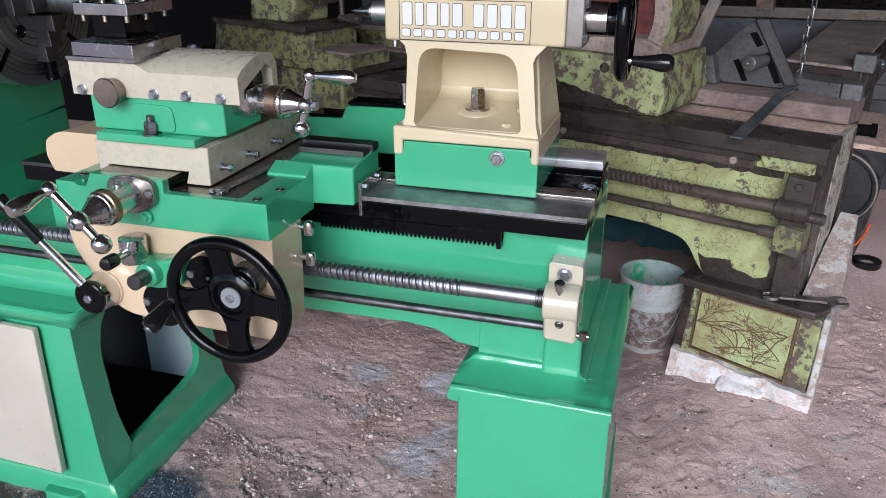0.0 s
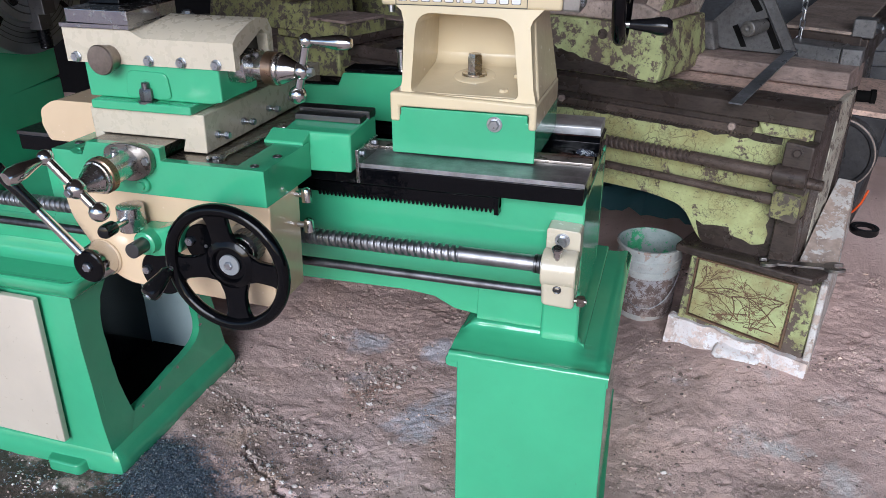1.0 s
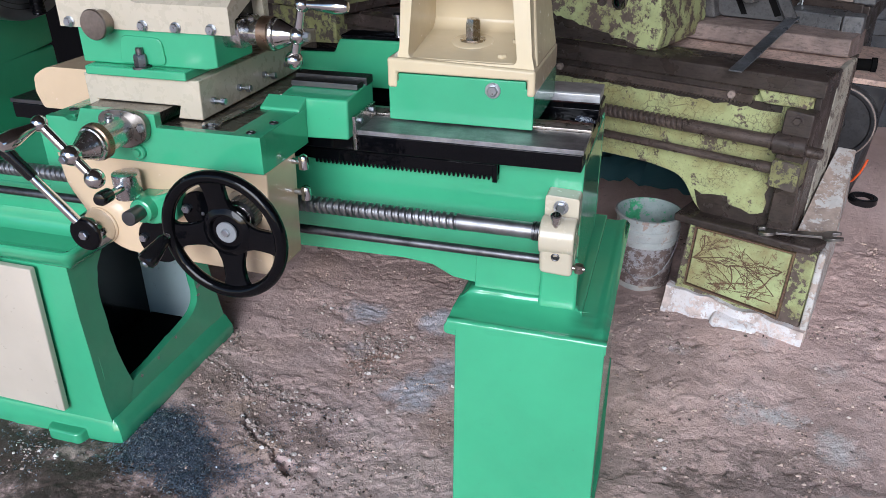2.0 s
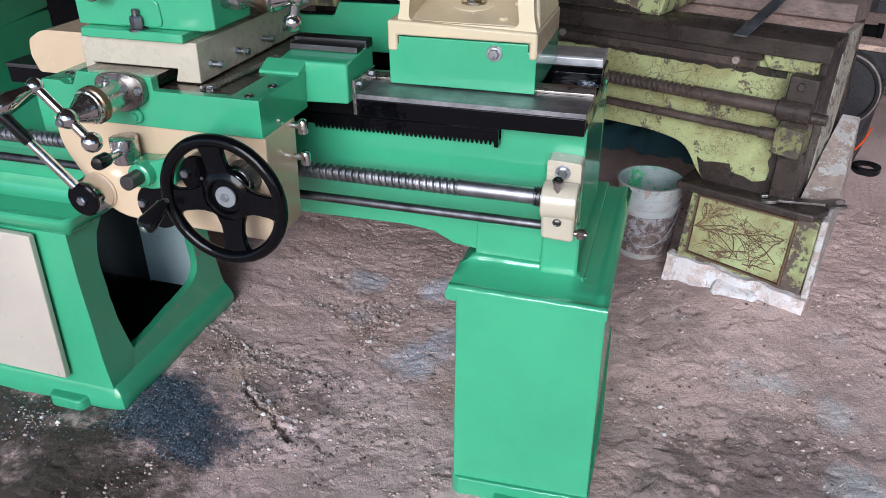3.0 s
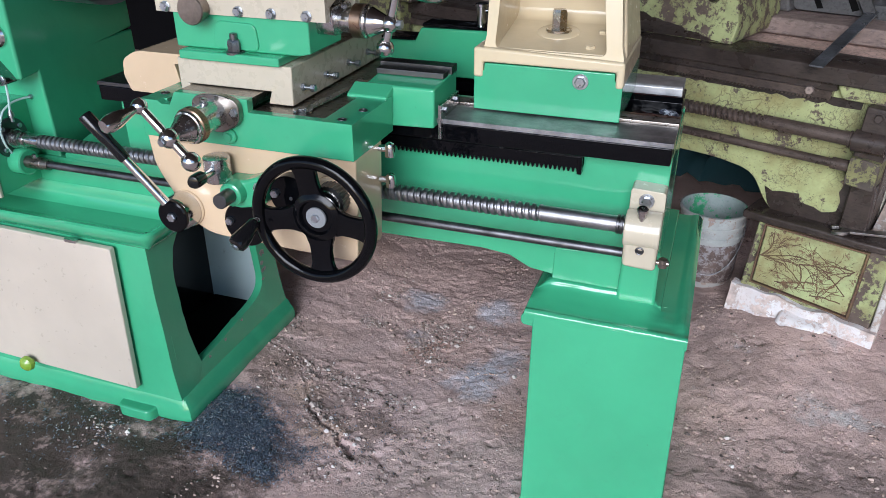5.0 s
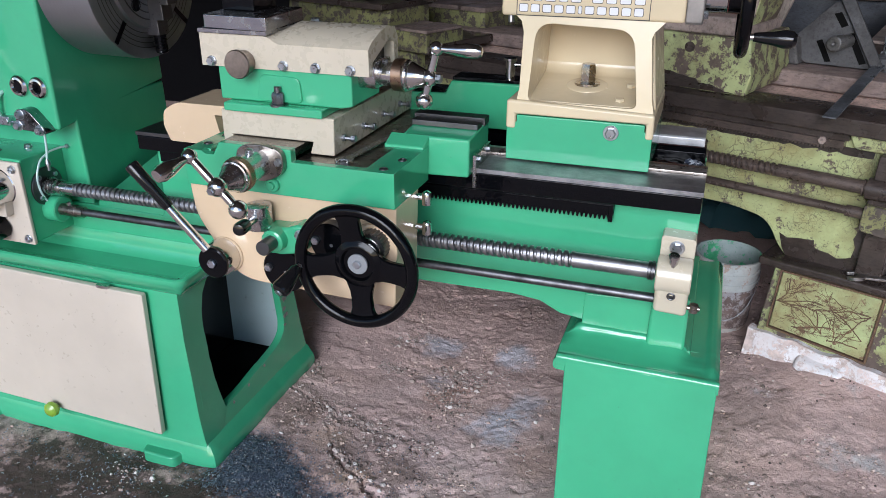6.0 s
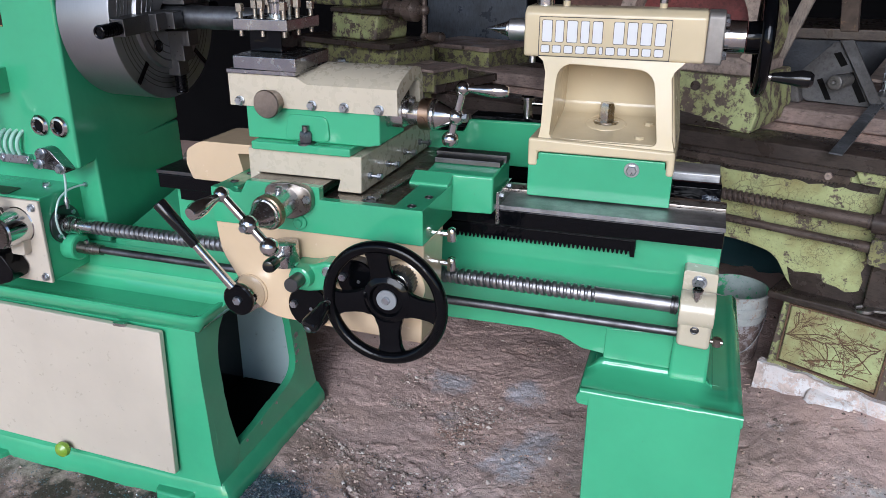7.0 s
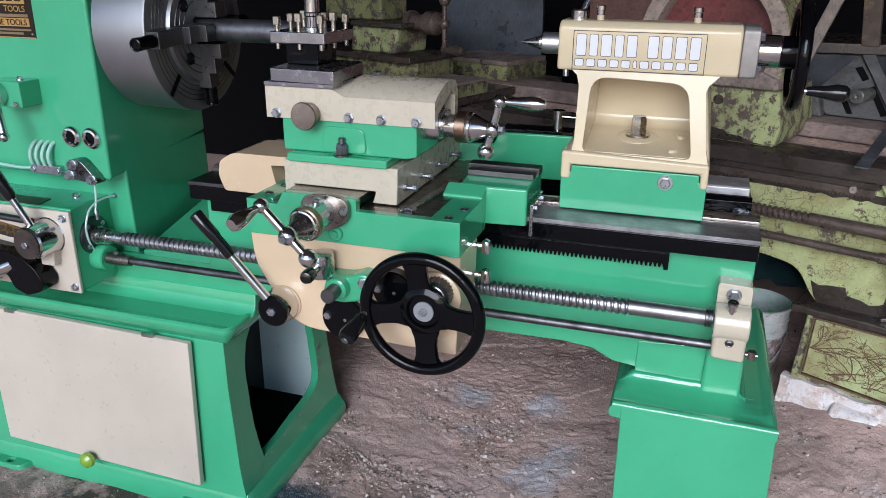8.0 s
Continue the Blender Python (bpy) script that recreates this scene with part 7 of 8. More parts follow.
    part("ring_guard", ring, grimy("pale_dusty_casting", (0.30, 0.235, 0.195), 0.85, 0.0, gloss=0.1), ts, "dusty curved guard ring")
    band = nb()
    for i in range(12):
        a0, a1 = radians(-42 + 110 * i / 12), radians(-42 + 110 * (i + 1) / 12)
        prism(band, [(-0.560 + q * math.cos(a), 1.045 + q * math.sin(a)) for q, a in ((0.2045, a0), (0.208, a0), (0.208, a1), (0.2045, a1))], "y", 0.078, 0.262)
    bmesh.ops.remove_doubles(band, verts=band.verts, dist=1e-5)
    part("guard_band", band, LIME_MOTTLED, ts, "lime painted outside of the guard ring")
    part("guard_panel", prism(nb(), [(-1.00, 0.80), (-0.71, 0.80), (-0.71, 1.42), (-1.00, 1.42)], "y", 0.20, 0.225), grimy("rust_brown_sheet", (0.105, 0.052, 0.040), 0.7, 0.0), ts, "rust brown sheet panel", 0.003)
    part("guard_disc", spin(nb(), (-0.560, 0.16, 1.045), (0, -1, 0), [(0, 0.17), (0.02, 0.17)], 40), RED_OXIDE, ts, "red oxide painted disc")
    part("guard_foot", prism(nb(), [(-0.70, 0.938), (-0.36, 0.938), (-0.36, 0.965), (-0.41, 0.985), (-0.70, 0.985)], "y", 0.06, 0.30), DUST, ts, "", 0.008)
    # carriage at the far end: bridge blocks, slide and compound
    sd = part("saddle", box(nb(), -1.95, -1.33, -0.05, 0.62, 0.797, 0.826), GREASY, old, "greasy old saddle", 0.006)
    part("front_bridge", box(nb(), -1.66, -1.335, -0.055, 0.135, 0.80, 0.864), LIME_WORN, sd, "saddle block in flaking lime paint", 0.006)
    part("rear_bridge", box(nb(), -1.70, -1.405, 0.345, 0.62, 0.80, 0.885), LIME_WORN, sd, "saddle block in flaking lime paint", 0.006)
    for u0, u1 in ((-1.66, -1.465), (-1.452, -1.338)):
        part("bridge_cap", box(nb(), u0, u1, -0.050, 0.130, 0.864, 0.873), DUST_BROWN, sd, "dusty brown cap plate", 0.002)
        part("bridge_cap", box(nb(), u0 - 0.07, u1 - 0.07, 0.350, 0.615, 0.885, 0.901), DUST_BROWN, sd, "dusty brown cap plate", 0.002)
    part("apron", box(nb(), -1.70, -1.40, -0.03, 0.03, 0.52, 0.80), LIME_WORN, sd, "", 0.008)
    part("cross_slide", hexa(nb(), [(-1.98, -0.09, 0.826), (-1.505, -0.06, 0.826), (-1.505, 0.16, 0.826), (-1.98, 0.16, 0.826)], [(-1.98, -0.07, 0.925), (-1.50, -0.04, 0.925), (-1.50, 0.15, 0.925), (-1.98, 0.15, 0.925)]), LIME_WORN, sd, "cross slide in flaking lime paint", 0.005)
    part("slide_plate", box(nb(), -1.98, -1.50, -0.085, 0.17, 0.9255, 0.945), GREASY, sd, "greasy brown base plate", 0.003)
    cp = part("compound", hexa(nb(), [(-1.815, -0.05, 0.945), (-1.600, -0.05, 0.945), (-1.600, 0.12, 0.945), (-1.815, 0.12, 0.945)], [(-1.815, -0.04, 1.034), (-1.590, -0.04, 1.030), (-1.590, 0.12, 1.030), (-1.815, 0.12, 1.034)]), LIME_MOTTLED, sd, "old compound slide in flaking lime paint", 0.012, 3)
    part("plate", prism(nb(), [(-1.80, 1.034), (-1.56, 1.034), (-1.56, 1.050), (-1.80, 1.050)], "y", -0.06, 0.13), GREASY, cp, "greasy brown plate", 0.003)
    part("upper_block", box(nb(), -1.97, -1.69, -0.02, 0.12, 1.050, 1.15), LIME_WORN, cp, "", 0.010, 3)
    cr = nb()
    spin(cr, (-1.60, 0.03, 1.050), (1, 0, 0), [(0, 0.038), (0.02, 0.038), (0.022, 0.026), (0.075, 0.026), (0.078, 0.036), (0.082, 0.039), (0.122, 0.039), (0.127, 0.034), (0.135, 0.016), (0.16, 0.014)], 28)
    c = part("dial_boss", cr, RUSTY, cp, "rusty feed screw boss with a crank")
    am = nb()
    rod(am, (-1.445, 0.03, 1.13), (-1.445, 0.03, 0.975), 0.0085)
    ball(am, (-1.445, 0.03, 1.050), 0.018, 14, 8)
    ball(am, (-1.445, 0.03, 1.125), 0.019, 14, 8)
    part("crank", am, RUSTY, c)
    part("crank_handle", spin(nb(), (-1.450, 0.03, 0.968), (1, -0.1, 0.02), [(0, 0.013), (0.02, 0.010), (0.06, 0.017), (0.09, 0.016), (0.105, 0.0)], 20), RUSTY, c, "rusty bulbous handle")


build_old_lathe()


def local(u, v, z):
    return pose(*OLD_AT, 0, 0, OLD_TURN) @ Vector((u, v, z))


# ---- loose things on and round the old lathe ----
def flat_bar():
    t = thing("steel_strip", "black flat steel strip lying across the old lathe's ways", "steel strip")
    a, b = local(-0.112, -0.055, 0.800), local(-0.130, 0.560, 0.862)
    bm = nb()
    s = (b - a).cross(Vector((0, 0, 1))).normalized() * 0.015
    up = Vector((0, 0, 0.004))
    hexa(bm, [a - s, a + s, b + s, b - s], [a - s + up, a + s + up, b + s + up, b - s + up])
    part("strip", bm, grimy("scraped_black_steel", (0.115, 0.122, 0.135), 0.45, 0.3), t, "", 0.0008)


def bucket():
    g = ground_z(-0.012, 2.10)
    t = thing("bucket", "dirty white plastic paint bucket with green paint inside", "bucket", (-0.014, 2.098, g - 0.008))
    skin = chipped("paint_smeared_plastic", (0.43, 0.46, 0.45), (0.26, 0.20, 0.17), 0.72, 20, False, 0.5, (0.40, 0.36, 0.33))
    label_mat = chipped("torn_printed_label", (0.38, 0.37, 0.39), (0.12, 0.085, 0.075), 0.46, 55, False, 0.6, (0.22, 0.15, 0.11), specks=0.8)
    inside = chipped("green_smeared_plastic", (0.36, 0.43, 0.41), (0.06, 0.33, 0.15), 0.62, 12, False, 0.5, (0.20, 0.24, 0.22))
    bm = nb()
    spin(bm, (0, 0, 0), (0, 0, 1), [(0, 0.076), (0.003, 0.078), (0.150, 0.086), (0.152, 0.090), (0.160, 0.090), (0.162, 0.087), (0.180, 0.0875), (0.182, 0.091), (0.190, 0.091), (0.192, 0.088), (0.218, 0.0895), (0.219, 0.0945), (0.226, 0.0945), (0.227, 0.0890)], 40, False)
    part("shell", bm, skin, t)
    bm = nb()
    spin(bm, (0, 0, 0), (0, 0, 1), [(0.227, 0.0892), (0.10, 0.080), (0.06, 0.076), (0.058, 0.0)], 40, False)
    part("inside", bm, inside, t, "green and white paint residue")
    part("label", spin(nb(), (0, 0, 0), (0, 0, 1), [(0.018, 0.0784), (0.019, 0.0794), (0.138, 0.0859), (0.139, 0.0850)], 40, False), label_mat, t, "torn brown and grey printed label")
    part("floor", spin(nb(), (0, 0, 0), (0, 0, 1), [(0.0, 0.075), (0.004, 0.075)], 32), skin, t)
    pts = [(0.091 * math.cos(radians(a)), 0.091 * math.sin(radians(a)) - 0.002, 0.186 - 0.135 * math.sin(radians((a - 180) / 180 * 180)) * 1.0) for a in range(182, 360, 8)]
    part("wire_handle", tube(nb(), pts, 0.0011, 6), DARK_STEEL, t, "thin wire handle")


def open_spanner(name, label, length, w, m, mat_, th=0.006):
    """A double open-ended spanner, lying along its local x."""
    t = thing(name, label, "spanner")
    t.matrix_world = m
    bm = nb()
    h = length / 2
    k = w * 0.30
    prism(bm, [(-h + w * 0.6, -k), (h - w * 0.6, -k), (h - w * 0.6, k), (-h + w * 0.6, k)], "z", 0.001, th - 0.001)
    part("shank", bm, mat_, t, "", 0.001)
    for sgn, tilt in ((-1, 15), (1, 15)):
        cx = sgn * (h - w * 0.55)
        pts = []
        for a in range(35, 326, 15):
            pts.append((0.62 * w * math.cos(radians(a)), 0.62 * w * math.sin(radians(a))))
        pts += [(0.40 * w, -0.27 * w), (0.02 * w, -0.27 * w), (-0.12 * w, 0), (0.02 * w, 0.27 * w), (0.40 * w, 0.27 * w)]
        ca, sa = math.cos(radians(tilt)) * sgn, math.sin(radians(tilt)) * sgn
        pts = [(cx + x * ca - y * sa, x * sa + y * ca) for x, y in pts]
        part("jaw", prism(nb(), pts, "z", 0, th), mat_, t, "", 0.0008)
    return t


def lay(p, q, lift=0.0):
    p, q = Vector(p), Vector(q)
    d = q - p
    m = Matrix.Translation((p + q) / 2 + Vector((0, 0, lift))) @ d.to_track_quat("X", "Z").to_matrix().to_4x4()
    return m, d.length


m, ln = lay(local(-0.014, 0.006, 0.406), local(0.176, 0.034, 0.430))
open_spanner("spanner", "worn steel open-ended spanner on the old pedestal", ln, 0.042, m, metal("worn_spanner_steel", (0.44, 0.42, 0.40), 0.35, wear=0.25), 0.008)
m, ln = lay((-0.690, 1.010, 0.8575), (-0.665, 1.235, 0.8575))
open_spanner("spanner", "bright open-ended spanner lying on the oily slide floor", ln, 0.026, m, STEEL, 0.005)


def pipe_ring():
    x, y = 0.656, 2.652
    t = thing("pipe_ring", "short black iron pipe ring lying on the earth", "pipe ring", (x, y, ground_z(x, y)))
    bm = nb()
    spin(bm, (0, 0, -0.004), (0, 0, 1), [(0, 0.042), (0.002, 0.044), (0.024, 0.044), (0.026, 0.042), (0.026, 0.032), (0.024, 0.030), (0, 0.030), (0, 0.042)], 36, False)
    part("ring", bm, PLASTIC_SHADE_BLACK, t)


def angle_plate():
    t = thing("angle_plate", "grey slotted cast angle plate leaning behind the old lathe", "angle plate")
    t.matrix_world = pose(*local(-0.225, 0.420, 0.832), -14, 0, -14)
    iron_grey = grimy("stud_iron", (0.13, 0.125, 0.12), 0.5, 0.3)
    gm = grimy("dusty_grey_casting", (0.046, 0.044, 0.044), 0.6, 0.2)
    part("plate", prism(nb(), round_poly([(-0.090, 0.003), (0.112, 0.0), (0.002, 0.176), (-0.042, 0.172), (-0.130, 0.070), (-0.122, 0.040)], 0.008, 3), "y", -0.012, 0.016), gm, t, "", 0.002)
    part("rib", prism(nb(), [(0.080, 0.003), (0.116, 0.0), (0.006, 0.180), (-0.030, 0.176)], "y", -0.030, -0.011), gm, t, "raised rib", 0.003)
    # slots are not cut; matt black patches paint their dark insides
    for pts in ([(-0.070, 0.064), (-0.056, 0.070), (-0.022, 0.012), (-0.037, 0.010)], [(0.004, 0.088), (0.019, 0.094), (0.066, 0.016), (0.050, 0.010)], [(-0.040, 0.140), (-0.022, 0.146), (0.002, 0.112), (-0.014, 0.104)]):
        part("slot", prism(nb(), pts, "y", -0.0135, -0.0115), SHADE_IRON_BLACK, t)
    bm = nb()
    spin(bm, (0.010, -0.010, 0.072), (-0.36, -1, -0.26), [(0, 0.018), (0.045, 0.018), (0.047, 0.020), (0.078, 0.020), (0.080, 0.017), (0.0802, 0.007), (0.070, 0.0)], 24)
    part("stud", bm, iron_grey, t, "threaded stud")


def timber_strip():
    t = thing("timber_strip", "rough brown timber strip propped up behind the lathe", "timber")
    bm = nb()
    a, b = local(-0.245, 0.47, 1.03), local(-0.330, 0.50, 1.75)
    s, d = Vector((0.022, -0.008, 0)), Vector((0.004, 0.012, 0))
    hexa(bm, [a - s - d, a + s - d, a + s + d, a - s + d], [b - s - d, b + s - d, b + s + d, b - s + d])
    part("strip", bm, WOOD_DARK, t, "", 0.003)


def hanging_chain():
    t = thing("chain", "galvanised link chain hanging from the roof", "chain")
    base = local(-0.137, 0.5, 0.846)
    i = 0
    z = 0.0
    while z < 1.2:
        bm = nb()
        c = base + Vector((0.030 * z + 0.002 * math.sin(i), 0, z + 0.012))
        ang = 90 * (i % 2) + 20
        e, r, L = 0.0022, 0.0062, 0.0105
        pts = [(r * math.cos(radians(a)), (L if 0 <= a <= 180 else -L) + r * math.sin(radians(a))) for a in list(range(0, 181, 30)) + list(range(180, 361, 30))]
        ca, sa = math.cos(radians(ang)), math.sin(radians(ang))
        loop = [c + Vector((x * ca, x * sa, y)) for x, y in pts]
        tube(bm, loop + loop[:2], e, 6)
        part("link", bm, ZINC, t)
        z += 0.0245
        i += 1


flat_bar()
bucket()
pipe_ring()
angle_plate()
timber_strip()
hanging_chain()


def far_machine():
    """The dusty bed of a third machine, standing past the tail end of the old one."""
    t = thing("dusty_machine", "dusty iron machine bed with bolted blocks in the shade", "machine")
    t.matrix_world = pose(0.334, 2.36, 0.0, 0, 0, -16)
    bed = part("bed", prism(nb(), [(-0.075, 0.03), (0.135, -0.03), (0.16, 1.55), (-0.11, 1.55)], "z", 0.79, 0.890), GREASY, t, "", 0.006)
    part("top", prism(nb(), [(-0.070, 0.036), (0.118, -0.018), (0.125, 1.54), (-0.10, 1.54)], "z", 0.890, 0.899), DUST, bed, "dusty brown table top", 0.002)
    part("side_rail", prism(nb(), [(0.122, -0.02), (0.150, -0.028), (0.175, 1.54), (0.128, 1.54)], "z", 0.86, 0.885), GREASY, bed, "", 0.004)
    iron = grimy("grey_iron", (0.115, 0.115, 0.118), 0.5, 0.3)
    part("end_block", hexa(nb(), [(-0.05, -0.06, 0.815), (0.098, -0.105, 0.815), (0.11, -0.03, 0.815), (-0.03, 0.01, 0.815)], [(-0.05, -0.06, 0.868), (0.098, -0.105, 0.868), (0.11, -0.03, 0.872), (-0.03, 0.01, 0.872)]), iron, t, "grey iron end block", 0.005)
    part("end_block", box(nb(), 0.100, 0.150, -0.115, -0.055, 0.815, 0.872), iron, t, "", 0.005)
    part("bolt_block", box(nb(), 0.105, 0.160, -0.02, 0.035, 0.885, 0.935), iron, t, "", 0.006)
    part("bolt", hex_bolt(nb(), (0.160, 0.0, 0.912), (1, -0.5, 0), 0.014, 0.02, 0.018, 0.015), ZINC, t)
    part("leg", box(nb(), -0.05, 0.10, 0.6, 1.0, 0.06, 0.80), GREASY, t, "", 0.01)


def drive_cabinet():
    """A sooty iron cabinet behind the old lathe, with a flat belt pulley on its front."""
    t = thing("drive_cabinet", "sooty iron cabinet with a dusty top and a flat belt pulley", "cabinet", OLD_AT, OLD_TURN)
    g = 0.06
    body = hexa(nb(), [(-0.20, 0.615, g), (0.030, 0.615, g), (0.02, 1.05, g), (-0.22, 1.05, g)], [(-0.20, 0.610, 0.655), (0.118, 0.610, 0.655), (0.07, 1.05, 0.655), (-0.22, 1.05, 0.655)])
    part("body", body, grimy("sooty_iron", (0.028, 0.028, 0.031), 0.55, 0.1), t, "", 0.006)
    part("top", hexa(nb(), [(-0.205, 0.602, 0.6555), (0.125, 0.602, 0.6555), (0.075, 1.06, 0.6555), (-0.225, 1.06, 0.6555)], [(-0.205, 0.602, 0.672), (0.125, 0.602, 0.672), (0.075, 1.06, 0.672), (-0.225, 1.06, 0.672)]), PINK_DUST, t, "pale dusty top board", 0.003)
    c = Vector((0.002, 0.61, 0.545))
    ax = Vector((0.04, -1, 0))
    pu = part("pulley", spin(nb(), c, ax, [(0.0, 0.108), (0.045, 0.108), (0.047, 0.102), (0.045, 0.094), (0.038, 0.090), (0.038, 0.028), (0.050, 0.026), (0.051, 0)], 48), grimy("belt_polished_iron", (0.035, 0.034, 0.036), 0.45, 0.2), t, "black flat belt pulley")
    part("rim_edge", torus(nb(), c + ax.normalized() * 0.046, ax, 0.105, 0.0022, 56, 8), DUST, pu, "dusty brown rim")


def small_castings():
    t = thing("pipe_fitting", "black iron pipe fitting lying on the cabinet", "pipe fitting", OLD_AT, OLD_TURN)
    bm = nb()
    spin(bm, (0.010, 0.70, 0.689), (1, 0.3, 0), [(-0.035, 0.014), (-0.034, 0.017), (0.03, 0.017), (0.031, 0.022), (0.045, 0.022), (0.046, 0.016)], 20)
    part("body", bm, SHADE_IRON_BLACK, t)
    part("ring", torus(nb(), (-0.015, 0.665, 0.6785), (0, 0, 1), 0.022, 0.006, 24, 8), GREASY, t)
    t = thing("iron_block", "dusty grey iron block standing on the old lathe's rear way", "iron block", OLD_AT, OLD_TURN)
    part("block", hexa(nb(), [(-0.425, 0.37, 0.8325), (-0.318, 0.37, 0.8325), (-0.318, 0.45, 0.8325), (-0.425, 0.45, 0.8325)], [(-0.410, 0.38, 0.905), (-0.345, 0.38, 0.912), (-0.330, 0.45, 0.905), (-0.410, 0.45, 0.90)]), grimy("dark_dusty_iron", (0.085, 0.080, 0.078), 0.7, 0.1), t, "", 0.008)
    t = thing("timber_board", "narrow pale dusty timber board standing on the old rear way", "timber", OLD_AT, OLD_TURN)
    part("board", hexa(nb(), [(-0.480, 0.454, 0.8325), (-0.444, 0.454, 0.8325), (-0.444, 0.468, 0.8325), (-0.480, 0.468, 0.8325)], [(-0.300, 0.53, 1.40), (-0.264, 0.53, 1.40), (-0.264, 0.544, 1.40), (-0.300, 0.544, 1.40)]), grimy("pale_timber", (0.27, 0.225, 0.19), 0.8, 0.0, (3, 3, 0.4)), t, "", 0.002)


def orange_hose():
    t = thing("orange_hose", "thin orange hose hanging behind the old lathe", "hose")
    bm = nb()
    p = [local(0.108, 0.60, 0.445), local(0.103, 0.60, 0.425), local(0.096, 0.60, 0.40), local(0.080, 0.61, 0.37), local(0.050, 0.62, 0.34), local(0.02, 0.63, 0.08)]
    tube(bm, p, 0.0032, 8)
    part("hose", bm, paint("orange_plastic", (0.75, 0.10, 0.015), 0.4), t)


orange_hose()


def plastic_scrap():
    bm = nb()
    n, vs = 9, []
    for j in range(n + 1):
        for i in range(n + 1):
            x, y = (i / n - 0.5) * 0.034, (j / n - 0.5) * 0.026
            z = 0.006 + 0.008 * noise.noise(Vector((x * 120, y * 120, 5))) - 12 * (x * x + y * y)
            vs.append(bm.verts.new((x + 0.003 * noise.noise(Vector((j, i, 2.5))), y, z)))
    for j in range(n):
        for i in range(n):
            a = j * (n + 1) + i
            bm.faces.new((vs[a], vs[a + 1], vs[a + n + 2], vs[a + n + 1]))
    ob = link_mesh("plastic_scrap", bm, chipped("oily_white_film", (0.62, 0.66, 0.72), (0.03, 0.035, 0.05), 0.5, 60, False, 0.25, (0.25, 0.28, 0.34)))
    ob.matrix_world = pose(-0.139, 1.371, 0.806, 8, 6, 30)
    tagged(ob, "crumpled oily white film scrap at the end of the bed", "scrap")


plastic_scrap()


def rag():
    c = local(-0.60, 0.78, 0.0)
    g = ground_z(c.x, c.y)
    bm = nb()
    n = 22
    vs = []
    for j in range(n + 1):
        for i in range(n + 1):
            x, y = (i / n - 0.5) * 0.50, (j / n - 0.5) * 0.34
            r = max(abs(x) / 0.25, abs(y) / 0.17)
            z = 0.13 * (1 - r ** 2.2) * (0.75 + 0.5 * noise.noise(Vector((x * 9, y * 9, 3)))) + 0.040 * noise.turbulence(Vector((x * 13, y * 13, 8)), 4, True)
            vs.append(bm.verts.new((x, y, max(z, 0.0))))
    for j in range(n):
        for i in range(n):
            a = j * (n + 1) + i
            bm.faces.new((vs[a], vs[a + 1], vs[a + n + 2], vs[a + n + 1]))
    m = paint("dark_teal_cloth", (0.030, 0.080, 0.095), 0.4, 0.0, dirt=0.4)
    ob = link_mesh("plastic_sheet", bm, m)
    ob.matrix_world = pose(c.x, c.y, g, 0, 0, -15)
    tagged(ob, "crumpled dark teal sheet heaped under the old lathe", "sheet")


def standing_plate():
    t = thing("steel_plate", "dark blue-grey streaked steel plate standing behind the old lathe", "steel plate")
    m = grimy("streaked_blue_steel", (0.036, 0.044, 0.058), 0.5, 0.2, (2.2, 1, 0.35))
    g = ground_z(-1.1, 3.22)
    bm = prism(nb(), round_poly([(-1.34, g - 0.01), (-0.905, g - 0.01), (-0.905, 1.10), (-0.93, 1.22), (-1.34, 1.22)], [0, 0, 0.06, 0.06, 0.02], 4), "y", 3.20, 3.225)
    part("plate", bm, m, t, "", 0.002)


def dark_bench():
    t = thing("dark_bench", "dark blue-grey iron bench with a greasy top rail in the shade", "bench")
    m = grimy("blue_black_iron", (0.034, 0.038, 0.047), 0.6, 0.1, (1, 1, 2.5))
    part("front", box(nb(), -0.05, 1.60, 3.46, 3.50, 0.02, 0.90), m, t, "", 0.006)
    part("side", box(nb(), -0.05, -0.01, 3.501, 3.95, 0.02, 0.90), m, t, "", 0.006)
    part("shelf", box(nb(), -0.05, 1.60, 3.44, 3.459, 0.60, 0.66), m, t, "", 0.004)
    part("top_rail", box(nb(), -0.08, 1.62, 3.43, 3.96, 0.9005, 0.945), GREASY, t, "greasy top rail", 0.005)


dark_bench()
standing_plate()
far_machine()
drive_cabinet()
small_castings()
rag()

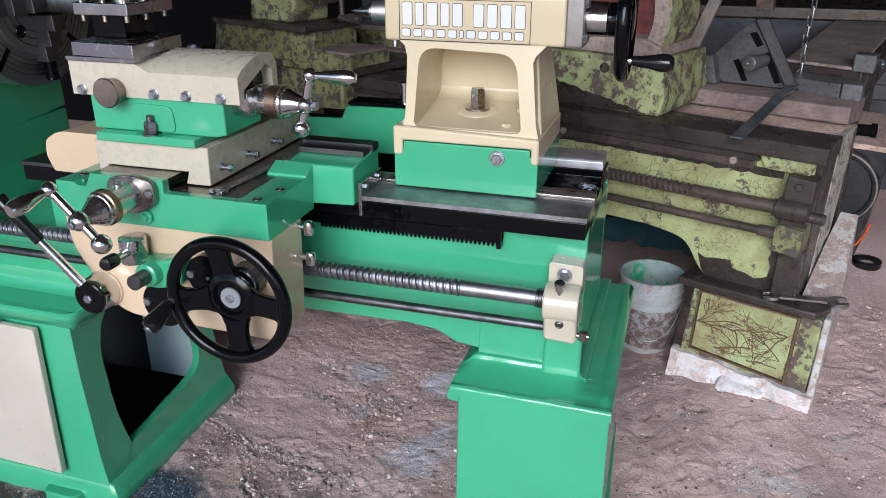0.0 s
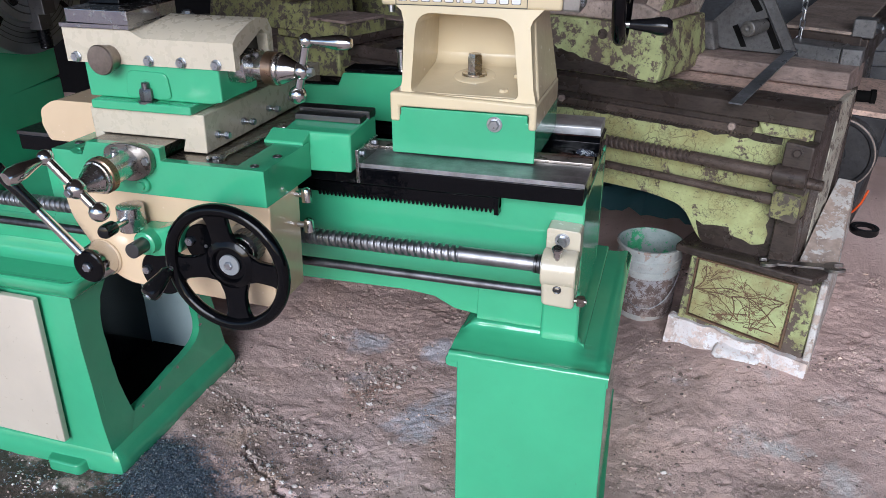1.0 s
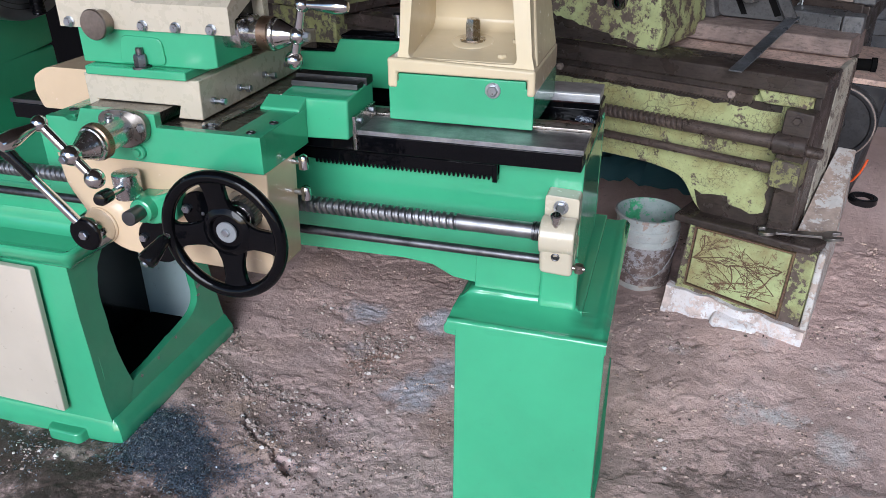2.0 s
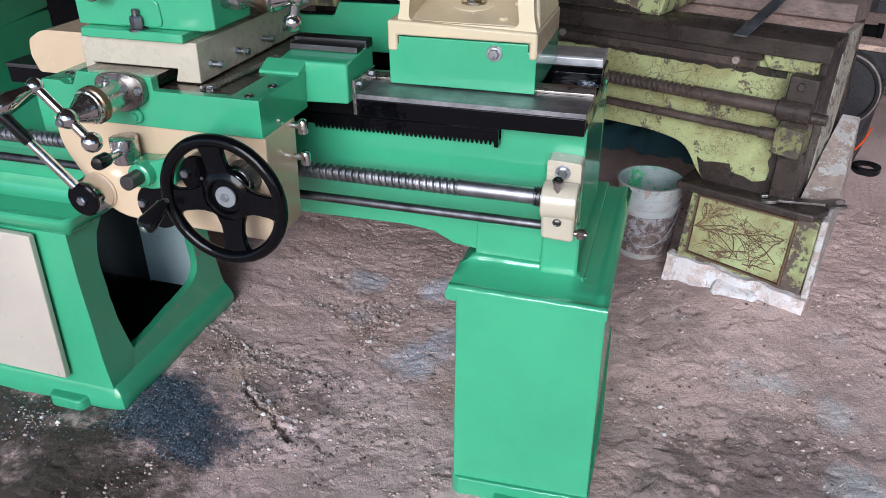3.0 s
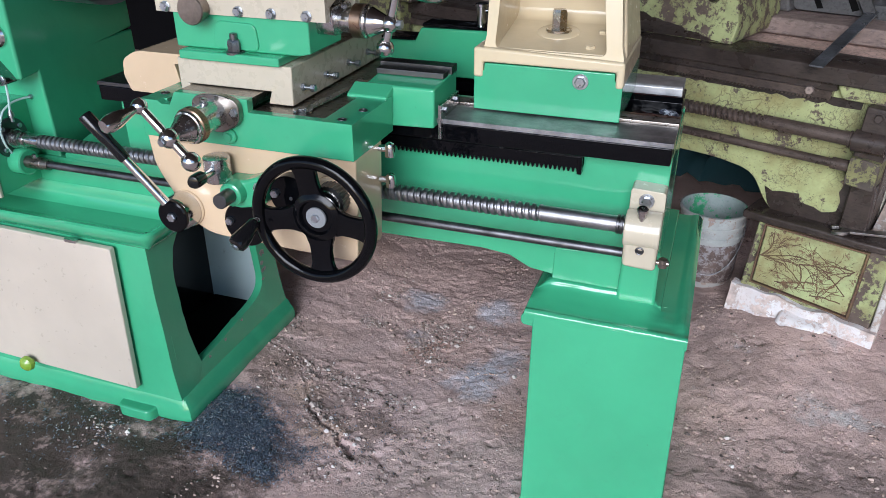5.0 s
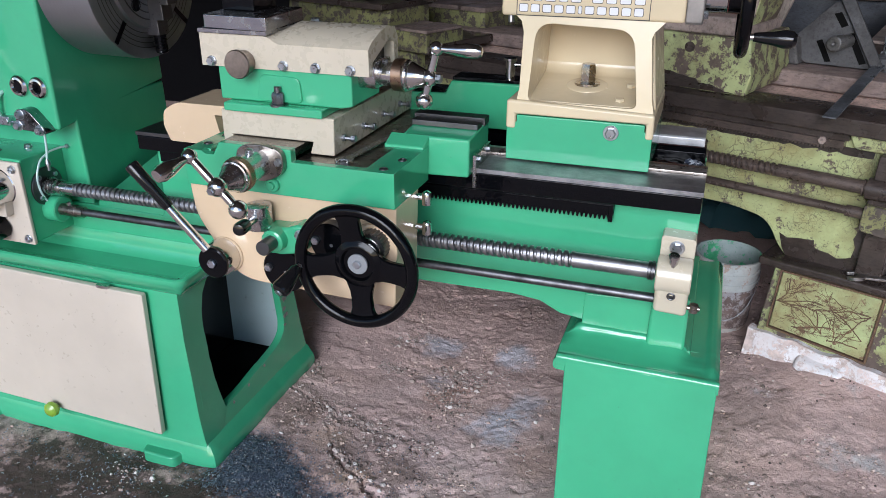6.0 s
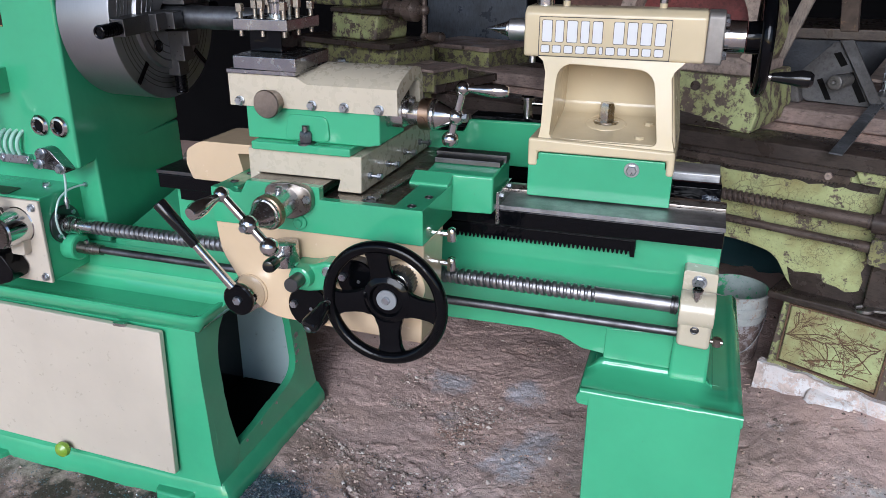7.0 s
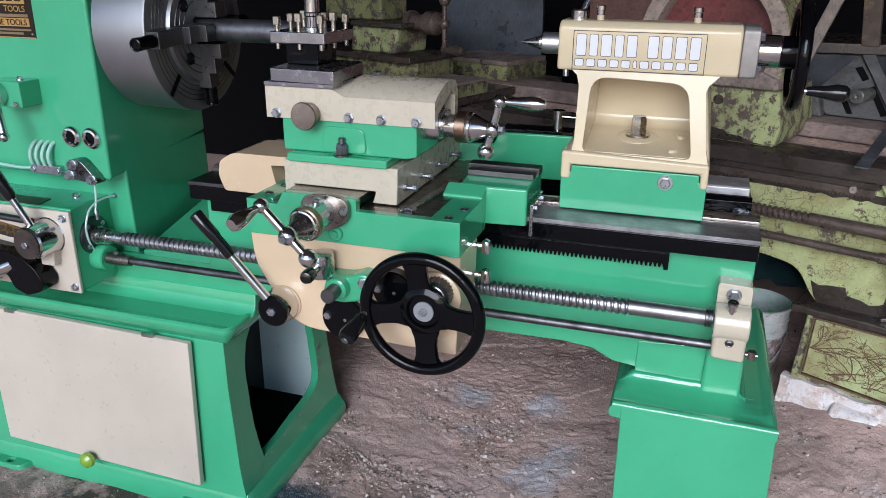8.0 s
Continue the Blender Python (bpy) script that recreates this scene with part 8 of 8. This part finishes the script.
# ---- pebbles, chips and grit on the earth ----
def scatter_pebbles():
    rnd = random.Random(11)
    verts, faces, kinds = [], [], []
    spots = [(-0.902, 1.70, 0.022, 90), (-0.906, 1.868, 0.035, 90), (-0.729, 1.732, 0.035, 150), (-0.663, 1.705, 0.04, 150), (-0.675, 1.581, 0.035, 110), (-0.70, 1.64, 0.05, 130), (-0.948, 1.415, 0.022, 110), (-0.846, 1.42, 0.024, 110), (-0.914, 1.435, 0.022, 80), (-0.837, 1.269, 0.022, 90), (-0.875, 1.29, 0.016, 60), (-0.681, 1.381, 0.022, 80), (-0.767, 1.369, 0.030, 80), (-1.112, 1.597, 0.025, 70), (-0.628, 1.122, 0.012, 26), (-0.766, 1.097, 0.028, 70), (-0.72, 1.17, 0.03, 70), (-0.60, 1.26, 0.05, 60), (-0.576, 1.754, 0.04, 70), (-0.45, 1.45, 0.06, 60), (0.05, 1.42, 0.05, 30), (0.25, 1.55, 0.05, 50), (0.10, 1.74, 0.03, 40), (0.35, 1.45, 0.10, 50), (0.40, 1.65, 0.10, 40), (-1.02, 1.34, 0.03, 50), (-1.30, 1.04, 0.05, 80)]
    places = []
    for cx, cy, s, n in spots:
        places += [(rnd.gauss(cx, s), rnd.gauss(cy, s * 0.8), rnd.uniform(0.0014, 0.0040) * (2.1 if rnd.random() < 0.12 else 1)) for _ in range(n)]
    places += [(rnd.uniform(-1.9, 0.7), rnd.uniform(0.85, 2.3), rnd.uniform(0.0008, 0.0024) * (2.4 if rnd.random() < 0.04 else 1)) for _ in range(2600)]
    for line in CRACKS:
        for (ax, ay), (bx, by) in zip(line, line[1:]):
            for _ in range(24):
                t = rnd.random()
                places.append((ax + (bx - ax) * t + rnd.gauss(0, 0.018), ay + (by - ay) * t + rnd.gauss(0, 0.016), rnd.uniform(0.0014, 0.0050) * (1.7 if rnd.random() < 0.1 else 1)))
    for x, y in ((-0.335, 1.14), (-0.50, 1.37), (-0.57, 1.42), (-0.60, 1.28), (-0.70, 1.10), (0.22, 1.36), (0.10, 1.75), (-0.44, 1.55)):
        places.append((x, y, rnd.uniform(0.0065, 0.0090)))
    # crumbs of the earth itself, thick along the broken ledges
    loose = len(places)
    while len(places) - loose < 9000:
        x, y = rnd.uniform(-1.9, 0.8), rnd.uniform(0.85, 2.4)
        p = Vector((x, y, 0))
        if x < -1.1 and y < 1.15:
            continue
        if noise.fractal(p * 6.5 + Vector((1.2, 4.4, 0)), 0.8, 2.1, 4) + 0.30 * rnd.random() > 0.42 or rnd.random() < 0.04:
            places.append((x, y, 0.0010 + 0.0042 * rnd.random() ** 2.6))
    for n, (x, y, r) in enumerate(places):
        if -2.2 < x < -1.13 and y > 1.12 or (-0.33 < x < -0.04 and 1.05 < y < 1.7):
            continue
        z = floor_height(x, y)
        n0 = len(verts)
        sx, sy, sz, a = rnd.uniform(0.7, 1.4), rnd.uniform(0.6, 1.1), rnd.uniform(0.5, 0.9), rnd.uniform(0, 6.28)
        for k in range(6):
            t = a + k * math.pi / 3
            rr = r * rnd.uniform(0.8, 1.2)
            verts.append((x + rr * sx * math.cos(t), y + rr * sy * math.sin(t), z + r * sz * rnd.uniform(-0.1, 0.35)))
        for k in range(3):
            t = a + 0.5 + k * math.pi * 2 / 3
            verts.append((x + 0.5 * r * sx * math.cos(t), y + 0.5 * r * sy * math.sin(t), z + r * sz * rnd.uniform(0.9, 1.3)))
        verts.append((x, y, z - r * 0.6))
        t0 = n0 + 6
        for k in range(3):
            a0, a1, a2 = n0 + 2 * k, n0 + (2 * k + 1) % 6, n0 + (2 * k + 2) % 6
            faces += [(a0, a1, t0 + k), (a1, a2, t0 + k), (a2, t0 + (k + 1) % 3, t0 + k)]
        faces.append((t0, t0 + 1, t0 + 2))
        for k in range(6):
            faces.append((n0 + (k + 1) % 6, n0 + k, n0 + 9))
        kinds += [1 if n >= loose else 0] * (len(faces) - len(kinds))
    me = bpy.data.meshes.new("gravel")
    me.from_pydata(verts, [], faces)
    m, nt, b = mat_new("mixed_grit")
    g = nt.nodes.new("ShaderNodeNewGeometry")
    nt.links.new(ramp_node(nt, g.outputs["Random Per Island"], [(0.0, (0.10, 0.075, 0.062)), (0.35, (0.22, 0.165, 0.14)), (0.7, (0.33, 0.26, 0.225)), (0.92, (0.46, 0.39, 0.35)), (1.0, (0.64, 0.60, 0.57))]), b.inputs["Base Color"])
    b.inputs["Roughness"].default_value = 0.75
    me.materials.append(m)
    m, nt, b = mat_new("earth_and_shade_crumbs")
    g = nt.nodes.new("ShaderNodeNewGeometry")
    # the darkest crumbs paint the small shadows in crevices between clods
    nt.links.new(ramp_node(nt, g.outputs["Random Per Island"], [(0.0, (0.06, 0.045, 0.040)), (0.14, (0.10, 0.074, 0.062)), (0.24, (0.27, 0.192, 0.158)), (0.6, (0.42, 0.31, 0.255)), (1.0, (0.58, 0.46, 0.39))]), b.inputs["Base Color"])
    b.inputs["Roughness"].default_value = 0.9
    me.materials.append(m)
    me.polygons.foreach_set("material_index", kinds)
    tagged(new("gravel", me), "pale and brown grit and small stones strewn on the earth", "gravel", kind="stuff")


def scatter_swarf():
    rnd = random.Random(23)
    verts, faces = [], []
    for cx, cy, s, n in ((-1.00, 1.15, 0.042, 2600), (-1.06, 1.17, 0.042, 1600), (-0.97, 1.12, 0.040, 1700), (-0.93, 1.08, 0.028, 900), (-0.88, 1.055, 0.022, 450), (-1.0, 1.14, 0.075, 1300), (-1.06, 1.10, 0.032, 1200), (-1.09, 1.23, 0.026, 900), (-1.03, 1.23, 0.026, 700), (-0.97, 1.19, 0.026, 700), (-0.84, 1.14, 0.030, 260), (-1.35, 1.05, 0.10, 420), (-0.80, 1.25, 0.12, 260), (-1.65, 1.04, 0.12, 260)):
        for _ in range(n):
            x, y = rnd.gauss(cx, s), rnd.gauss(cy, s * 0.75)
            if -2.2 < x < -1.12 and y > 1.12:
                continue
            z = floor_height(x, y) + rnd.uniform(0.0005, 0.004)
            L, w, a = rnd.uniform(0.0015, 0.0045), rnd.uniform(0.0005, 0.0011), rnd.uniform(0, 6.28)
            n0 = len(verts)
            curl = rnd.uniform(0.4, 1.6)
            for k in range(3):
                t = a + curl * (k - 1) * 0.5
                px, py, pz = x + L * (k - 1) * math.cos(t), y + L * (k - 1) * math.sin(t), z + (0.0012 if k == 1 else 0.0) + rnd.uniform(0, 0.0012)
                verts += [(px - w * math.sin(t), py + w * math.cos(t), pz), (px + w * math.sin(t), py - w * math.cos(t), pz + rnd.uniform(0, w))]
            faces += [(n0, n0 + 1, n0 + 3, n0 + 2), (n0 + 2, n0 + 3, n0 + 5, n0 + 4)]
    me = bpy.data.meshes.new("metal_chips")
    me.from_pydata(verts, [], faces)
    m, nt, b = mat_new("blued_chips")
    g = nt.nodes.new("ShaderNodeNewGeometry")
    nt.links.new(ramp_node(nt, g.outputs["Random Per Island"], [(0.0, (0.08, 0.105, 0.15)), (0.6, (0.22, 0.28, 0.37)), (0.9, (0.42, 0.48, 0.57)), (1.0, (0.85, 0.85, 0.85))]), b.inputs["Base Color"])
    b.inputs["Metallic"].default_value, b.inputs["Roughness"].default_value = 0.7, 0.35
    me.materials.append(m)
    tagged(new("metal_chips", me), "heap of fine blue-black metal chips on the earth", "metal chips", kind="stuff")


scatter_pebbles()
scatter_swarf()


def metal_curl(x, y, length, turn, seed):
    """A thin springy turning, lying loose on the earth."""
    rnd = random.Random(seed)
    t = thing("metal_curl", "thin bright curl of turned metal on the earth", "metal curl", group="metal curls")
    pts, a = [], radians(turn)
    n = int(length / 0.0012)
    px, py = x, y
    for i in range(n):
        a += rnd.uniform(-0.16, 0.16)
        px, py = px + 0.0012 * math.cos(a), py + 0.0012 * math.sin(a)
        s = i * 0.75
        pts.append((px - 0.0022 * math.sin(s) * math.sin(a), py + 0.0022 * math.sin(s) * math.cos(a), floor_height(px, py) + 0.0030 + 0.0020 * math.cos(s)))
    part("curl", tube(nb(), pts, 0.0006, 5), STEEL, t)


for n, (x, y, length, turn) in enumerate(((-1.33, 1.03, 0.030, 20), (-1.40, 0.99, 0.026, 130), (-1.165, 1.055, 0.045, 5), (-1.02, 0.955, 0.050, 25), (-0.76, 1.00, 0.020, 80), (-0.92, 1.02, 0.020, 150))):
    metal_curl(x, y, length, turn, n + 3)
